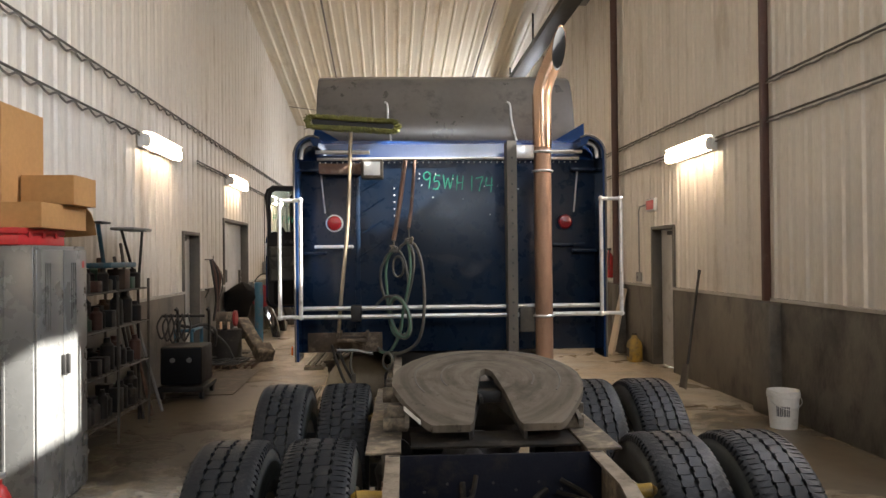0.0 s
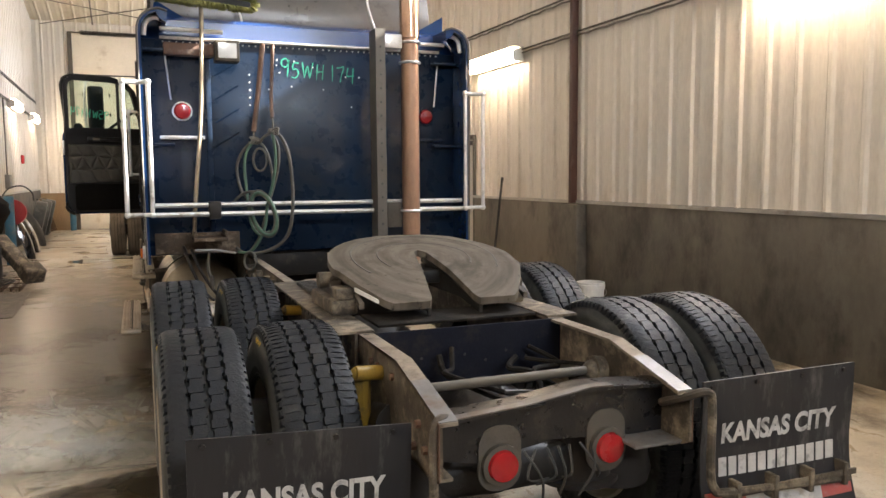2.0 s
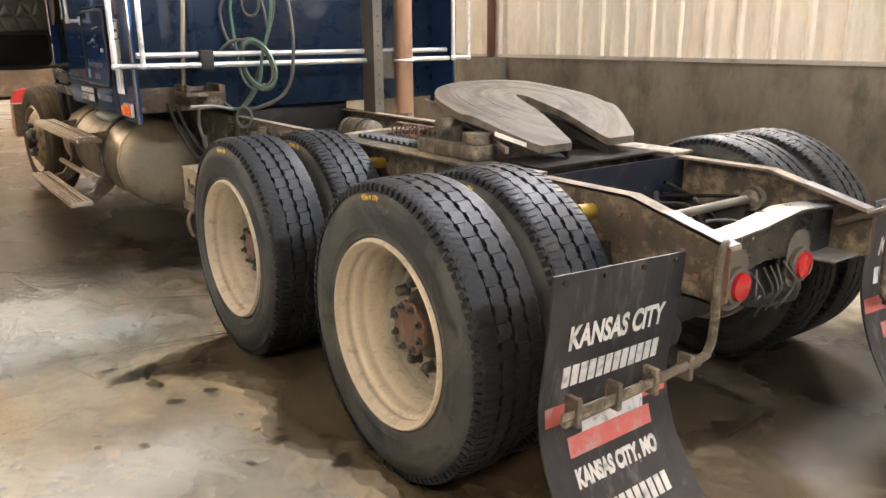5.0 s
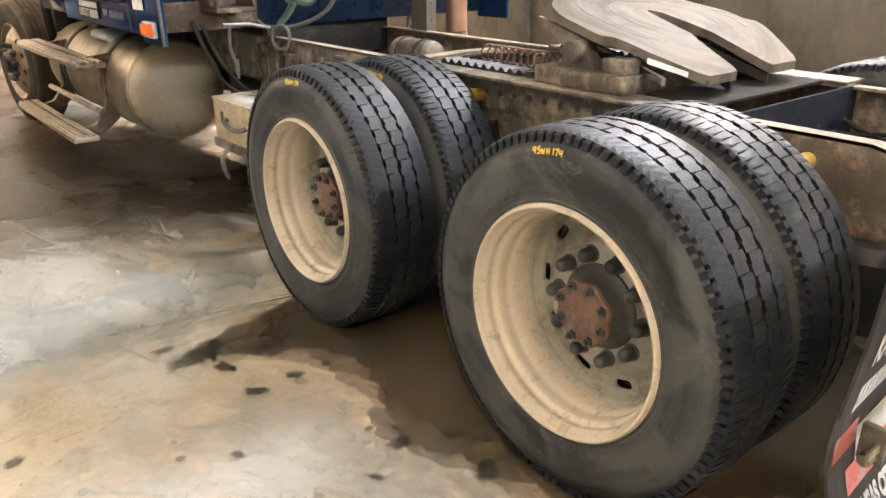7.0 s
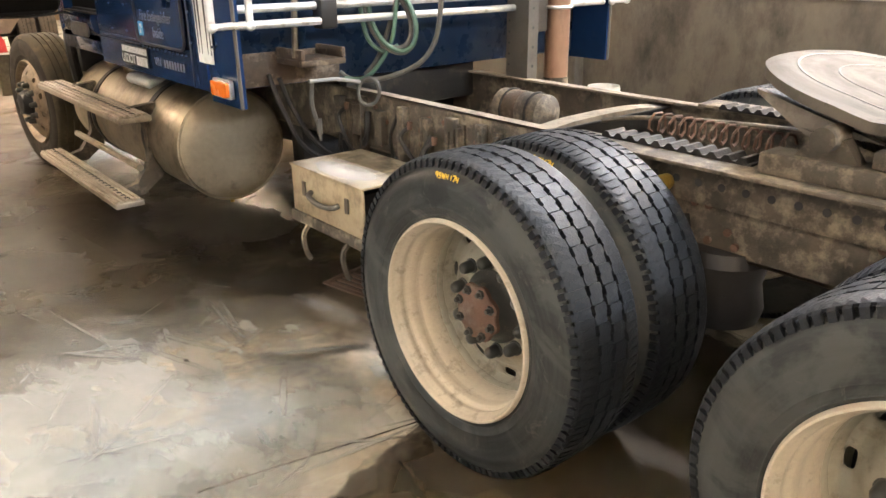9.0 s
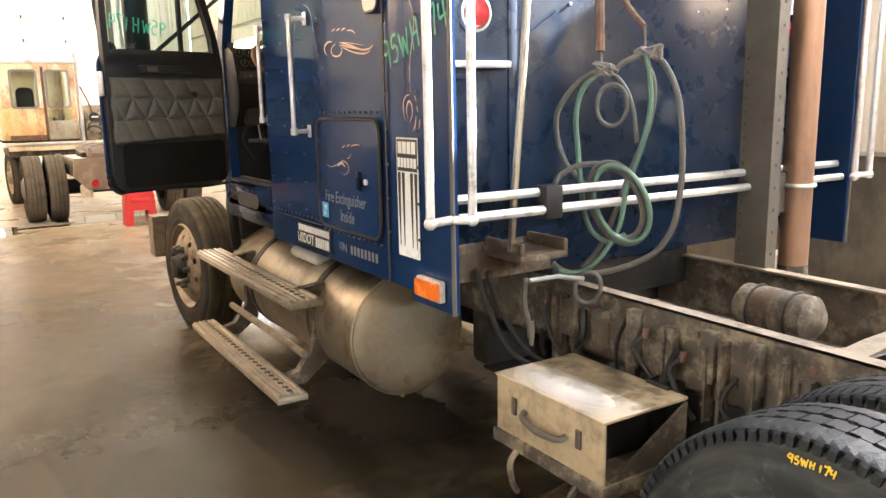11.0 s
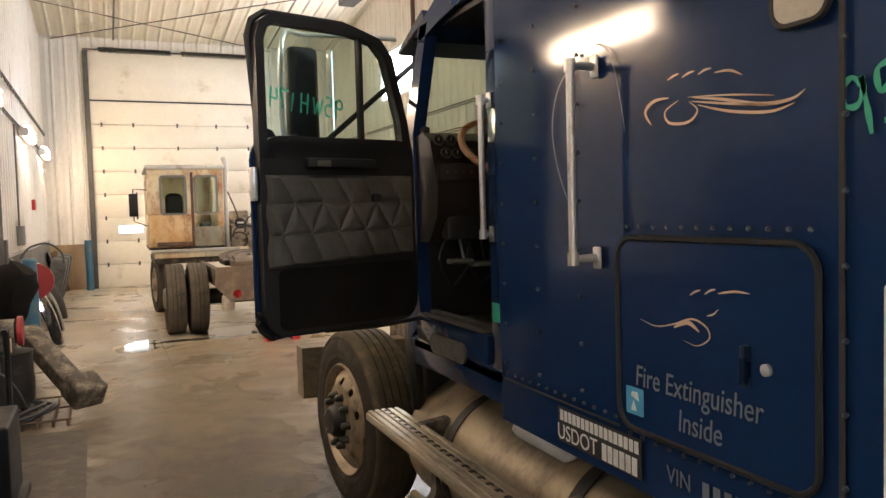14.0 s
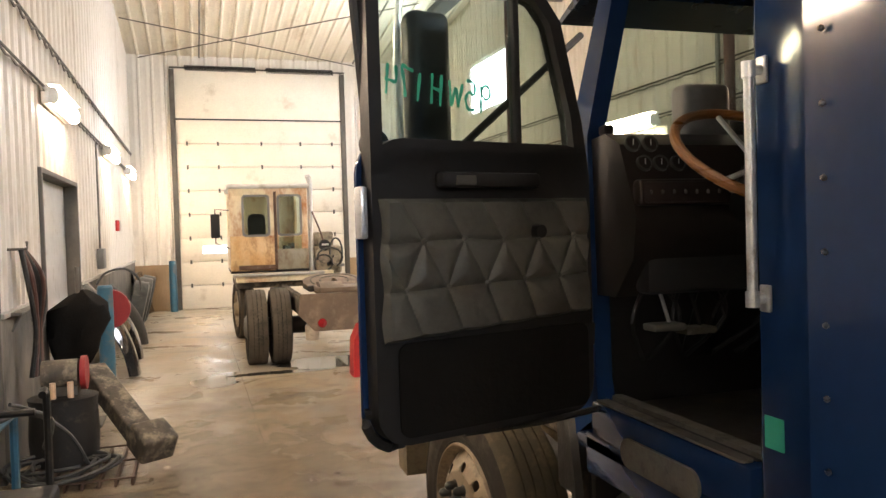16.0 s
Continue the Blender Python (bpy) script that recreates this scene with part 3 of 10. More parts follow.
def cyl(bm, p0, p1, r0, r1=None, seg=20, caps=True):
    p0, p1 = Vector(p0), Vector(p1)
    r1 = r0 if r1 is None else r1
    d = p1 - p0
    q = d.to_track_quat("Z", "Y").to_matrix()
    rings = []
    for p, r in ((p0, r0), (p1, r1)):
        rings.append([bm.verts.new(p + q @ Vector((r * math.cos(2 * math.pi * i / seg), r * math.sin(2 * math.pi * i / seg), 0))) for i in range(seg)])
    for i in range(seg):
        j = (i + 1) % seg
        bm.faces.new((rings[0][i], rings[0][j], rings[1][j], rings[1][i]))
    if caps:
        bm.faces.new(rings[0][::-1])
        bm.faces.new(rings[1])
    return bm


def spline(pts, n=8):
    pts = [Vector(p) for p in pts]
    out = []
    for i in range(len(pts) - 1):
        a, b = pts[max(i - 1, 0)], pts[i]
        c, d = pts[i + 1], pts[min(i + 2, len(pts) - 1)]
        for k in range(n):
            t = k / n
            out.append(0.5 * ((2 * b) + (c - a) * t + (2 * a - 5 * b + 4 * c - d) * t * t + (3 * b - a - 3 * c + d) * t ** 3))
    out.append(pts[-1])
    return out


def tube(bm, pts, r, seg=8, smooth=0, caps=True):
    pts = spline(pts, smooth) if smooth else [Vector(p) for p in pts]
    up, rings = None, []
    for i, p in enumerate(pts):
        d = (pts[min(i + 1, len(pts) - 1)] - pts[max(i - 1, 0)]).normalized()
        if up is None:
            up = Vector((0, 0, 1)) if abs(d.z) < 0.9 else Vector((1, 0, 0))
        side = d.cross(up).normalized()
        up = side.cross(d).normalized()
        rings.append([bm.verts.new(p + r * (math.cos(2 * math.pi * k / seg) * side + math.sin(2 * math.pi * k / seg) * up)) for k in range(seg)])
    for a, b in zip(rings, rings[1:]):
        for k in range(seg):
            j = (k + 1) % seg
            bm.faces.new((a[k], a[j], b[j], b[k]))
    if caps:
        bm.faces.new(rings[0][::-1])
        bm.faces.new(rings[-1])
    return bm


def lathe(bm, prof, axis="x", seg=64, closed=False, centre=(0, 0, 0)):
    """prof: (along, radius) pairs turned round the axis."""
    rings = []
    cx = Vector(centre)
    for a, r in prof:
        ring = []
        for i in range(seg):
            c, s = r * math.cos(2 * math.pi * i / seg), r * math.sin(2 * math.pi * i / seg)
            v = (a, c, s) if axis == "x" else ((c, a, s) if axis == "y" else (c, s, a))
            ring.append(bm.verts.new(cx + Vector(v)))
        rings.append(ring)
    pairs = list(zip(rings, rings[1:])) + ([(rings[-1], rings[0])] if closed else [])
    for a, b in pairs:
        for i in range(seg):
            j = (i + 1) % seg
            bm.faces.new((a[i], a[j], b[j], b[i]))
    return rings


def prism(bm, poly, d, to3):
    """A flat outline (u, v) given thickness d; to3(u, v, w) places it."""
    a = [bm.verts.new(to3(u, v, 0)) for u, v in poly]
    b = [bm.verts.new(to3(u, v, d)) for u, v in poly]
    bm.faces.new(a)
    bm.faces.new(b[::-1])
    n = len(poly)
    for i in range(n):
        j = (i + 1) % n
        bm.faces.new((a[i], b[i], b[j], a[j]))
    return bm


def rrect(u0, u1, v0, v1, r, n=5):
    out = []
    for cu, cv, a0 in ((u1 - r, v1 - r, 0), (u0 + r, v1 - r, 90), (u0 + r, v0 + r, 180), (u1 - r, v0 + r, 270)):
        for k in range(n + 1):
            a = radians(a0 + 90 * k / n)
            out.append((cu + r * math.cos(a), cv + r * math.sin(a)))
    return out


def frame_ring(bm, outer, inner, d, to3):
    """A rim between two outlines of equally many points."""
    vs = [[bm.verts.new(to3(u, v, w)) for u, v in poly] for poly in (outer, inner) for w in (0, d)]
    n = len(outer)
    for i in range(n):
        j = (i + 1) % n
        for a, b in ((0, 1), (1, 3), (3, 2), (2, 0)):
            bm.faces.new((vs[a][i], vs[a][j], vs[b][j], vs[b][i]))
    return bm


def text_mesh(body, size, material, thick=0.0006, align="CENTER", shear=0.0, width=1.0, bold=0.0):
    cu = bpy.data.curves.new("lettering", "FONT")
    cu.body, cu.size, cu.extrude, cu.align_x, cu.align_y, cu.shear, cu.offset = body, size, thick, align, "CENTER", shear, bold
    ob = bpy.data.objects.new("lettering", cu)
    me = bpy.data.meshes.new_from_object(ob)
    me.transform(Matrix.Diagonal((width, 1, 1, 1)))
    bpy.data.objects.remove(ob)
    me.materials.clear()
    me.materials.append(material)
    return me


def face_left(x, y, z):
    return Matrix(((0, 0, -1, x), (-1, 0, 0, y), (0, 1, 0, z), (0, 0, 0, 1)))


def face_back(x, y, z):
    return Matrix(((1, 0, 0, x), (0, 0, -1, y), (0, 1, 0, z), (0, 0, 0, 1)))


GLYPHS = {
    "9": [[(0.52, 0.78), (0.34, 0.98), (0.08, 0.86), (0.08, 0.60), (0.32, 0.52), (0.52, 0.74), (0.53, 0.92), (0.50, 0.45), (0.46, 0.0)]],
    "5": [[(0.56, 1.0), (0.18, 0.96), (0.13, 0.58), (0.40, 0.62), (0.55, 0.36), (0.38, 0.06), (0.06, 0.08)]],
    "W": [[(0.02, 0.92), (0.18, 0.12), (0.22, 0.14), (0.38, 0.72), (0.54, 0.10), (0.58, 0.14), (0.74, 0.95)]],
    "H": [[(0.16, 1.0), (0.14, 0.0)], [(0.14, 0.48), (0.62, 0.55)], [(0.60, 0.98), (0.56, 0.02)]],
    "1": [[(0.30, 0.98), (0.34, 0.0)]],
    "7": [[(0.05, 0.90), (0.34, 0.95), (0.60, 1.0), (0.46, 0.5), (0.36, 0.0)]],
    "4": [[(0.14, 0.98), (0.08, 0.48), (0.34, 0.46), (0.62, 0.50)], [(0.52, 1.0), (0.50, 0.0)]]}


def pen_writing(body, h, adv, w, seed, material, to3=lambda p: p):
    """Hand-drawn marker figures, their baseline along x; to3 lays them on a curved face."""
    bm = B()
    rnd = random.Random(seed)
    x0 = 0.0
    for ch in body:
        dz, sc = rnd.uniform(-0.04, 0.04) * h, rnd.uniform(0.92, 1.08)
        for k, stroke in enumerate(GLYPHS[ch]):
            line = spline([(x0 + u * adv * 1.35 * sc, dz + v * h * sc, 0.0003 * k) for u, v in stroke], 6)
            n = len(line)
            left, right = [], []
            for i, p in enumerate(line):
                d = (line[min(i + 1, n - 1)] - line[max(i - 1, 0)]).normalized()
                off = Vector((-d.y, d.x, 0)) * w * (0.5 + 0.12 * math.sin(i * 0.9 + k)) * (0.7 if i in (0, n - 1) else 1.0)
                left.append(bm.verts.new(to3(p + off)))
                right.append(bm.verts.new(to3(p - off)))
            for i in range(n - 1):
                bm.faces.new((left[i], left[i + 1], right[i + 1], right[i]))
        x0 += adv * (1.25 if ch in "WH" else 0.75 if ch == "1" else 1.0)
    me = bpy.data.meshes.new("writing")
    bm.to_mesh(me)
    bm.free()
    me.materials.append(material)
    return me


def bars(n, w, h, gap, to3, material, parent, label=""):
    """Letter-sized plain bars, n of them, along u, each a part."""
    u = -(n * (w + gap) - gap) / 2
    for i in range(n):
        part("letter_bar", prism(B(), [(u, -h / 2), (u + w, -h / 2), (u + w, h / 2), (u, h / 2)], 0.001, to3), material, parent, label)
        u += w + gap


def ribbed_sheet(bm, length, top, pitch=0.305, depth=0.022, bottom=None):
    """A ribbed steel sheet in the u (along), w (out) plane, standing from bottom(u) to top(u)."""
    us, u = [], 0.0
    while u < length:
        for du, w in ((0.0, 0.0), (0.11, 0.0), (0.125, 0.006), (0.155, 0.006), (0.17, 0.0), (0.225, 0.0), (0.25, depth), (0.28, depth), (0.305, 0.0)):
            if u + du * pitch / 0.305 <= length:
                us.append((u + du * pitch / 0.305, w))
        u += pitch
    return us

# ---- the hall ----


def ceil_z(y):
    return RIDGE_Z - abs(y - RIDGE_Y) * (RIDGE_Z - EAVE_Z) / (YE - RIDGE_Y)


def sheet_wall(bm, x, y0, y1, z0, out, holes=(), cut=None):
    """A ribbed wall in a plane of constant x from y0 to y1 above z0; out is the side its ribs stand on; holes are (ya, yb, za, zb)."""
    us = ribbed_sheet(bm, y1 - y0, None)
    ys = [(y0 + u, w) for u, w in us]
    for ya, yb, za, zb in holes:
        ys += [(ya, 0.0), (yb, 0.0)]
    ys = sorted(set(ys))
    for (a, wa), (b, wb) in zip(ys, ys[1:]):
        mid = (a + b) / 2
        spans = [(z0, ceil_z(a) + 0.05, ceil_z(b) + 0.05)]
        for ya, yb, za, zb in holes:
            if ya < mid < yb:
                spans = ([(z0, za, za)] if za > z0 else []) + [(zb, ceil_z(a) + 0.05, ceil_z(b) + 0.05)]
        for za, ta, tb in spans:
            vs = [bm.verts.new(v) for v in ((x + out * wa, a, za), (x + out * wb, b, za), (x + out * wb, b, tb), (x + out * wa, a, ta))]
            bm.faces.new(vs)
    return bm


D1, D2, DR = (12.0, 12.95, 2.13), (14.75, 17.1, 2.46), (11.25, 12.2, 2.14)
WINR = (20.1, 22.3, 4.15, 5.25)
WIN_ADDED = (4.1, 5.8, 4.52, 5.40)
WZ = 1.20


def wall_with_depth(name, x, out, holes, label):
    bm = B()
    sheet_wall(bm, x, YB, YE, WZ, out, holes)
    # the back of the wall closes it to a real thickness
    ys = sorted({YB, YE, RIDGE_Y, *[v for h in holes for v in h[:2]]})
    xo = x - out * 0.22
    for a, b in zip(ys, ys[1:]):
        spans = [(WZ, None)]
        for ya, yb, za, zb in holes:
            if ya < (a + b) / 2 < yb:
                spans = ([(WZ, za)] if za > WZ else []) + [(zb, None)]
        for za, zb in spans:
            t = (zb, zb) if zb else (ceil_z(a) + 0.05, ceil_z(b) + 0.05)
            bm.faces.new([bm.verts.new(v) for v in ((xo, a, za), (xo, b, za), (xo, b, t[1]), (xo, a, t[0]))])
    for ya, yb, za, zb in holes:
        z0 = max(za, WZ)
        for p in (((x, ya, z0), (xo, ya, z0), (xo, ya, zb), (x, ya, zb)), ((x, yb, z0), (xo, yb, z0), (xo, yb, zb), (x, yb, zb)),
                  ((x, ya, zb), (xo, ya, zb), (xo, yb, zb), (x, yb, zb))):
            bm.faces.new([bm.verts.new(v) for v in p])
        if za > WZ:
            bm.faces.new([bm.verts.new(v) for v in ((x, ya, za), (xo, ya, za), (xo, yb, za), (x, yb, za))])
    return setting(name, bm, M_WALL, label)


wall_west = wall_with_depth("wall_west", WL, 1, [(D1[0], D1[1], 0, D1[2]), (D2[0], D2[1], 0, D2[2])], "cream ribbed steel wall panels above a concrete base")
wall_east = wall_with_depth("wall_east", WR, -1, [(DR[0], DR[1], 0, DR[2]), WINR, WIN_ADDED], "cream ribbed steel wall panels above a grimy concrete base")


def wainscot(name, x, out, gaps, label):
    y = YB
    bm = B()
    for a, b in [*[(g[0], g[1]) for g in gaps], (YE, YE)]:
        box(bm, min(x - out * 0.22, x + out * 0.03), max(x - out * 0.22, x + out * 0.03), y, a, 0, WZ, 0.006)
        y = b
    ob = setting(name, bm, M_WAINS, label)
    bm, y = B(), YB
    for a, b in [*[(g[0], g[1]) for g in gaps], (YE, YE)]:
        box(bm, min(x, x + out * 0.055), max(x, x + out * 0.055), y, a, WZ, WZ + 0.035)
        y = b
    setting("trim", bm, M_TRIM, "dusty steel drip trim on the concrete base")
    return ob


wainscot("baseboard_west", WL, 1, [D1, D2], "dirty grey concrete base of the wall")
wainscot("baseboard_east", WR, -1, [DR], "dark grimy concrete base of the wall")

# concrete pilasters with dark red pipes rising from them
for y in (8.45, 1.4, 13.75, 20.0):
    bm = box(B(), WR - 0.16, WR - 0.02, y - 0.22, y + 0.17, 0, WZ - 0.01, 0.012)
    setting("pilaster", bm, M_WAINS, "grimy concrete pilaster on the wall")
    bm = B()
    if y != 13.75:
        box(bm, WR - 0.115, WR - 0.035, y - 0.035, y + 0.035, WZ + 0.002, ceil_z(y), 0.01)
    else:
        cyl(bm, (WR - 0.12, y, WZ), (WR - 0.12, y, ceil_z(y)), 0.06)
    setting("downpipe", bm, M_PIPE, "dark red oxide steel column on a pilaster")

# end wall with the overhead door
GD = (-1.74, 2.24, 4.57)
bm = B()
us = ribbed_sheet(bm, WR - WL, None)
for (a, wa), (b, wb) in zip(us, us[1:]):
    xa, xb = WL + a, WL + b
    mid = (xa + xb) / 2
    z0 = GD[2] + 1.25 if GD[0] < mid < GD[1] else 1.1
    bm.faces.new([bm.verts.new(v) for v in ((xa, YE - wa, z0), (xb, YE - wb, z0), (xb, YE - wb, EAVE_Z + 0.05), (xa, YE - wa, EAVE_Z + 0.05))])
box(bm, WL, WR, YE + 0.05, YE + 0.25, 0, EAVE_Z + 0.1)
setting("wall_north", bm, M_WALL, "cream ribbed steel end wall round an overhead door")
bm = B()
box(bm, WL, GD[0] - 0.12, YE - 0.05, YE + 0.05, 0, 1.1, 0.006)
box(bm, GD[1] + 0.12, WR, YE - 0.05, YE + 0.05, 0, 1.1, 0.006)
setting("baseboard_north", bm, M_WOOD, "brown plywood base of the end wall")
gd = tagged(new("door_1"), "cream sectional overhead door, closed", "door", "", "structure")
gd.matrix_basis = ROOM
NP = 8
for i in range(NP):
    z0, z1 = GD[2] * i / NP, GD[2] * (i + 1) / NP
    bm = box(B(), GD[0], GD[1], YE - 0.02, YE + 0.04, z0 + 0.006, z1 - 0.006, 0.008)
    part("panel", bm, M_GDOOR, gd)
bm = B()
for i in range(1, NP):
    for u in (0.06, 0.24, 0.5, 0.74, 0.94):
        x = GD[0] + (GD[1] - GD[0]) * u
        z = GD[2] * i / NP
        box(bm, x - 0.022, x + 0.022, YE - 0.035, YE - 0.02, z - 0.05, z + 0.05, 0.004)
part("hinges", bm, M_MAST, gd, "dark steel hinges")
bm = B()
for x in (GD[0] - 0.06, GD[1] + 0.06):
    box(bm, x - 0.06, x + 0.06, YE - 0.07, YE + 0.04, 0, GD[2] + 1.2, 0.005)
part("track", bm, M_MAST, gd, "steel door tracks")
part("header_panel", box(B(), GD[0], GD[1], YE - 0.02, YE + 0.04, GD[2] + 0.03, GD[2] + 1.24, 0.006), M_GDOOR, gd)
part("seal", box(B(), GD[0], GD[1], YE - 0.03, YE + 0.03, GD[2] - 0.005, GD[2] + 0.03), M_DARKTRIM, gd)
for a, b in ((-1.5, 0.15), (0.4, 2.05)):
    bm = B()
    n = 46
    tube(bm, [(a + (b - a) * k / (n * 6), YE - 0.22 + 0.06 * math.cos(2 * math.pi * k / 6), GD[2] + 1.2 + 0.06 * math.sin(2 * math.pi * k / 6)) for k in range(n * 6 + 1)], 0.012, 5)
    part("spring", bm, M_BLACKM, gd, "black coil spring")
bm = cyl(B(), (GD[0] - 0.1, YE - 0.22, GD[2] + 1.2), (GD[1] + 0.1, YE - 0.22, GD[2] + 1.2), 0.02, seg=10)
part("shaft", bm, M_MAST, gd)
part("sight_window", box(B(), -1.22, -0.68, YE - 0.026, YE - 0.021, 1.345, 1.515, 0.002), M_SKYGLASS, gd, "narrow sight window bright with daylight")
bm = B()
frame_ring(bm, rrect(-1.25, -0.65, 1.315, 1.545, 0.02), rrect(-1.22, -0.68, 1.345, 1.515, 0.015), 0.015, lambda u, v, w: (u, YE - 0.034 + w, v))
part("sight_frame", bm, M_WHITE, gd)
for x in (GD[0] - 0.28,):
    bm = cyl(B(), (x + 0.1, YE - 0.35, 0), (x + 0.1, YE - 0.35, 1.2), 0.085)
    solid("bollard", bm, M_BLUEP, "blue painted steel bollard beside the overhead door", "bollard", "", ROOM)

# rear wall with an added high window, unseen behind the camera
RW = (-0.1, 3.28, 4.9, 5.65)
bm = B()
box(bm, WL - 0.2, RW[0], YB - 0.25, YB, 0, ceil_z(YB) + 0.1)
box(bm, RW[1], WR + 0.2, YB - 0.25, YB, 0, ceil_z(YB) + 0.1)
box(bm, RW[0], RW[1], YB - 0.25, YB, 0, RW[2])
box(bm, RW[0], RW[1], YB - 0.25, YB, RW[3], ceil_z(YB) + 0.1)
setting("wall_south", bm, M_WALL, "cream rear wall with an added, unseen high window opening")
# unseen dark lining, added so the rear wall throws back less light
setting("wainscot_south", box(B(), WL, WR, YB, YB + 0.03, 0.0, 2.6, 0.004), M_WAINS, "unseen dark lining added low on the rear wall to cut bounce")

# floor and ground
setting("floor", box(B(), WL - 0.3, WR + 0.3, YB - 0.3, YE + 0.3, -0.2, 0.0), M_FLOOR, "stained tan concrete shop floor, damp in places")
setting("ground", box(B(), -300, 300, -400, YB - 0.31, -0.25, -0.06), M_SLAB, "pale concrete yard outside the doorway")

# ceiling: one ribbed mesh, its ribs along the hall
bm = B()
us = ribbed_sheet(bm, WR - WL, None, depth=0.04)
for (a, wa), (b, wb) in zip(us, us[1:]):
    for y0, y1 in ((YB, RIDGE_Y), (RIDGE_Y, YE)):
        bm.faces.new([bm.verts.new(v) for v in ((WL + a, y0, ceil_z(y0) - wa), (WL + b, y0, ceil_z(y0) - wb), (WL + b, y1, ceil_z(y1) - wb), (WL + a, y1, ceil_z(y1) - wa))])
for y0, y1 in ((YB - 0.3, RIDGE_Y), (RIDGE_Y, YE + 0.3)):
    bm.faces.new([bm.verts.new(v) for v in ((WL - 0.3, y0, ceil_z(y0) + 0.25), (WR + 0.3, y0, ceil_z(y0) + 0.25), (WR + 0.3, y1, ceil_z(y1) + 0.25), (WL - 0.3, y1, ceil_z(y1) + 0.25))])
setting("ceiling", bm, M_CEIL, "cream ribbed steel ceiling sloping to the end wall")

for x in (-1.15, 2.55):
    bm = tube(B(), [(x, 8.2, ceil_z(8.2) - 0.09), (x, YE - 0.3, ceil_z(YE) - 0.09)], 0.022, 6)
    solid("ceiling_conduit", bm, M_WIRE, "grey conduit run along the ceiling", "conduit", "ceiling conduits", ROOM)
for pts in (((-2.5, 25.6, 5.9), (3.2, 22.0, 6.45)), ((-2.7, 23.4, 6.2), (2.6, 25.9, 5.95))):
    solid("brace_rod", tube(B(), pts, 0.012, 6), M_MAST, "thin steel brace rod under the ceiling", "rod", "brace rods", ROOM)
bm = box(B(), 3.35, 3.70, 13.5, 22.0, 6.2, 6.33, 0.01)
for y in (14.2, 17.5, 20.8):
    box(bm, 3.5, 3.54, y, y + 0.04, 6.33, ceil_z(y), 0.004)
solid("door_rail", bm, M_BLACKM, "dark steel overhead rail hung below the ceiling", "rail", "", ROOM)
bm = box(B(), 3.45, 3.95, 13.9, 14.5, 6.35, 6.75, 0.02)
cyl(bm, (3.7, 13.9, 6.55), (3.7, 13.78, 6.55), 0.15)
solid("unit_heater", bm, M_DISPENSE, "grey heater motor box hung high by the wall", "heater", "", ROOM)


# ---- conduits, lamps and doors on the walls ----
def wall_cable(x, z0, z1, y0, y1, wavy, name="wall_conduit"):
    th = tagged(new(name), "sagging grey cable run in loops along the wall", "cable", "wall cables")
    th.matrix_basis = ROOM
    bm = B()
    n = int((y1 - y0) / 0.09)
    tube(bm, [(x, y0 + (y1 - y0) * i / n, z0 + (z1 - z0) * i / n + wavy * 0.028 * math.sin(i * 1.55) - 0.01) for i in range(n + 1)], 0.011, 5)
    part("cable", bm, M_WIRE, th)
    part("rail", tube(B(), [(x, y0, z0 + 0.03), (x, y1, z1 + 0.03)], 0.012, 6), M_MAST, th)
    return th


wall_cable(WL + 0.06, 3.72, 3.70, -4.5, 25.9, 1)
wall_cable(WL + 0.06, 3.25, 3.22, -4.5, 11.2, 1)
wall_cable(WL + 0.06, 3.22, 3.20, 12.7, 25.9, 0.4)
wall_cable(WR - 0.06, 3.54, 3.54, -4.5, 25.9, 0.25)
wall_cable(WR - 0.06, 3.14, 3.10, -4.5, 25.9, 0.15)


def strip_light(x, y, z, out):
    th = tagged(new("strip_light"), "lit fluorescent wrap light fixed low on the wall", "light", "wall lights")
    th.matrix_basis = ROOM @ pose(x, y, z)
    o = out
    bm = box(B(), min(0.035 * o, 0.1 * o), max(0.035 * o, 0.1 * o), -0.71, 0.71, -0.08, 0.10, 0.006)
    part("housing", bm, M_WHITE, th)
    # hood added to shield the wall above from the diffuser
    part("hood", box(B(), min(0.03 * o, 0.20 * o), max(0.03 * o, 0.20 * o), -0.715, 0.715, 0.101, 0.108, 0.002), M_WHITE, th, "white hood added to keep glow off the wall above")
    poly = [(0.10, -0.075), (0.15, -0.085), (0.185, -0.055), (0.19, 0.03), (0.165, 0.075), (0.10, 0.085)]
    bm = B()
    prism(bm, [(u * o, v) for u, v in poly], 1.38, lambda u, v, w: (u, -0.69 + w, v))
    part("diffuser", bm, M_TUBE, th, "glowing acrylic diffuser")
    for s in (-0.702, 0.69):
        part("end_cap", prism(B(), [(u * o, v) for u, v in poly], 0.012, lambda u, v, w, s=s: (u, s + w, v)), M_WHITE, th)
    return th


# strips at 0.65 and -0.2 are unseen, added by spacing for near light
for y in (10.65, 15.6, 20.6, 24.6, 0.65):
    strip_light(WL, y, 3.16, 1)
for y in (10.42, 5.12, 15.9, 21.2, -0.2):
    strip_light(WR, y, 3.08, -1)


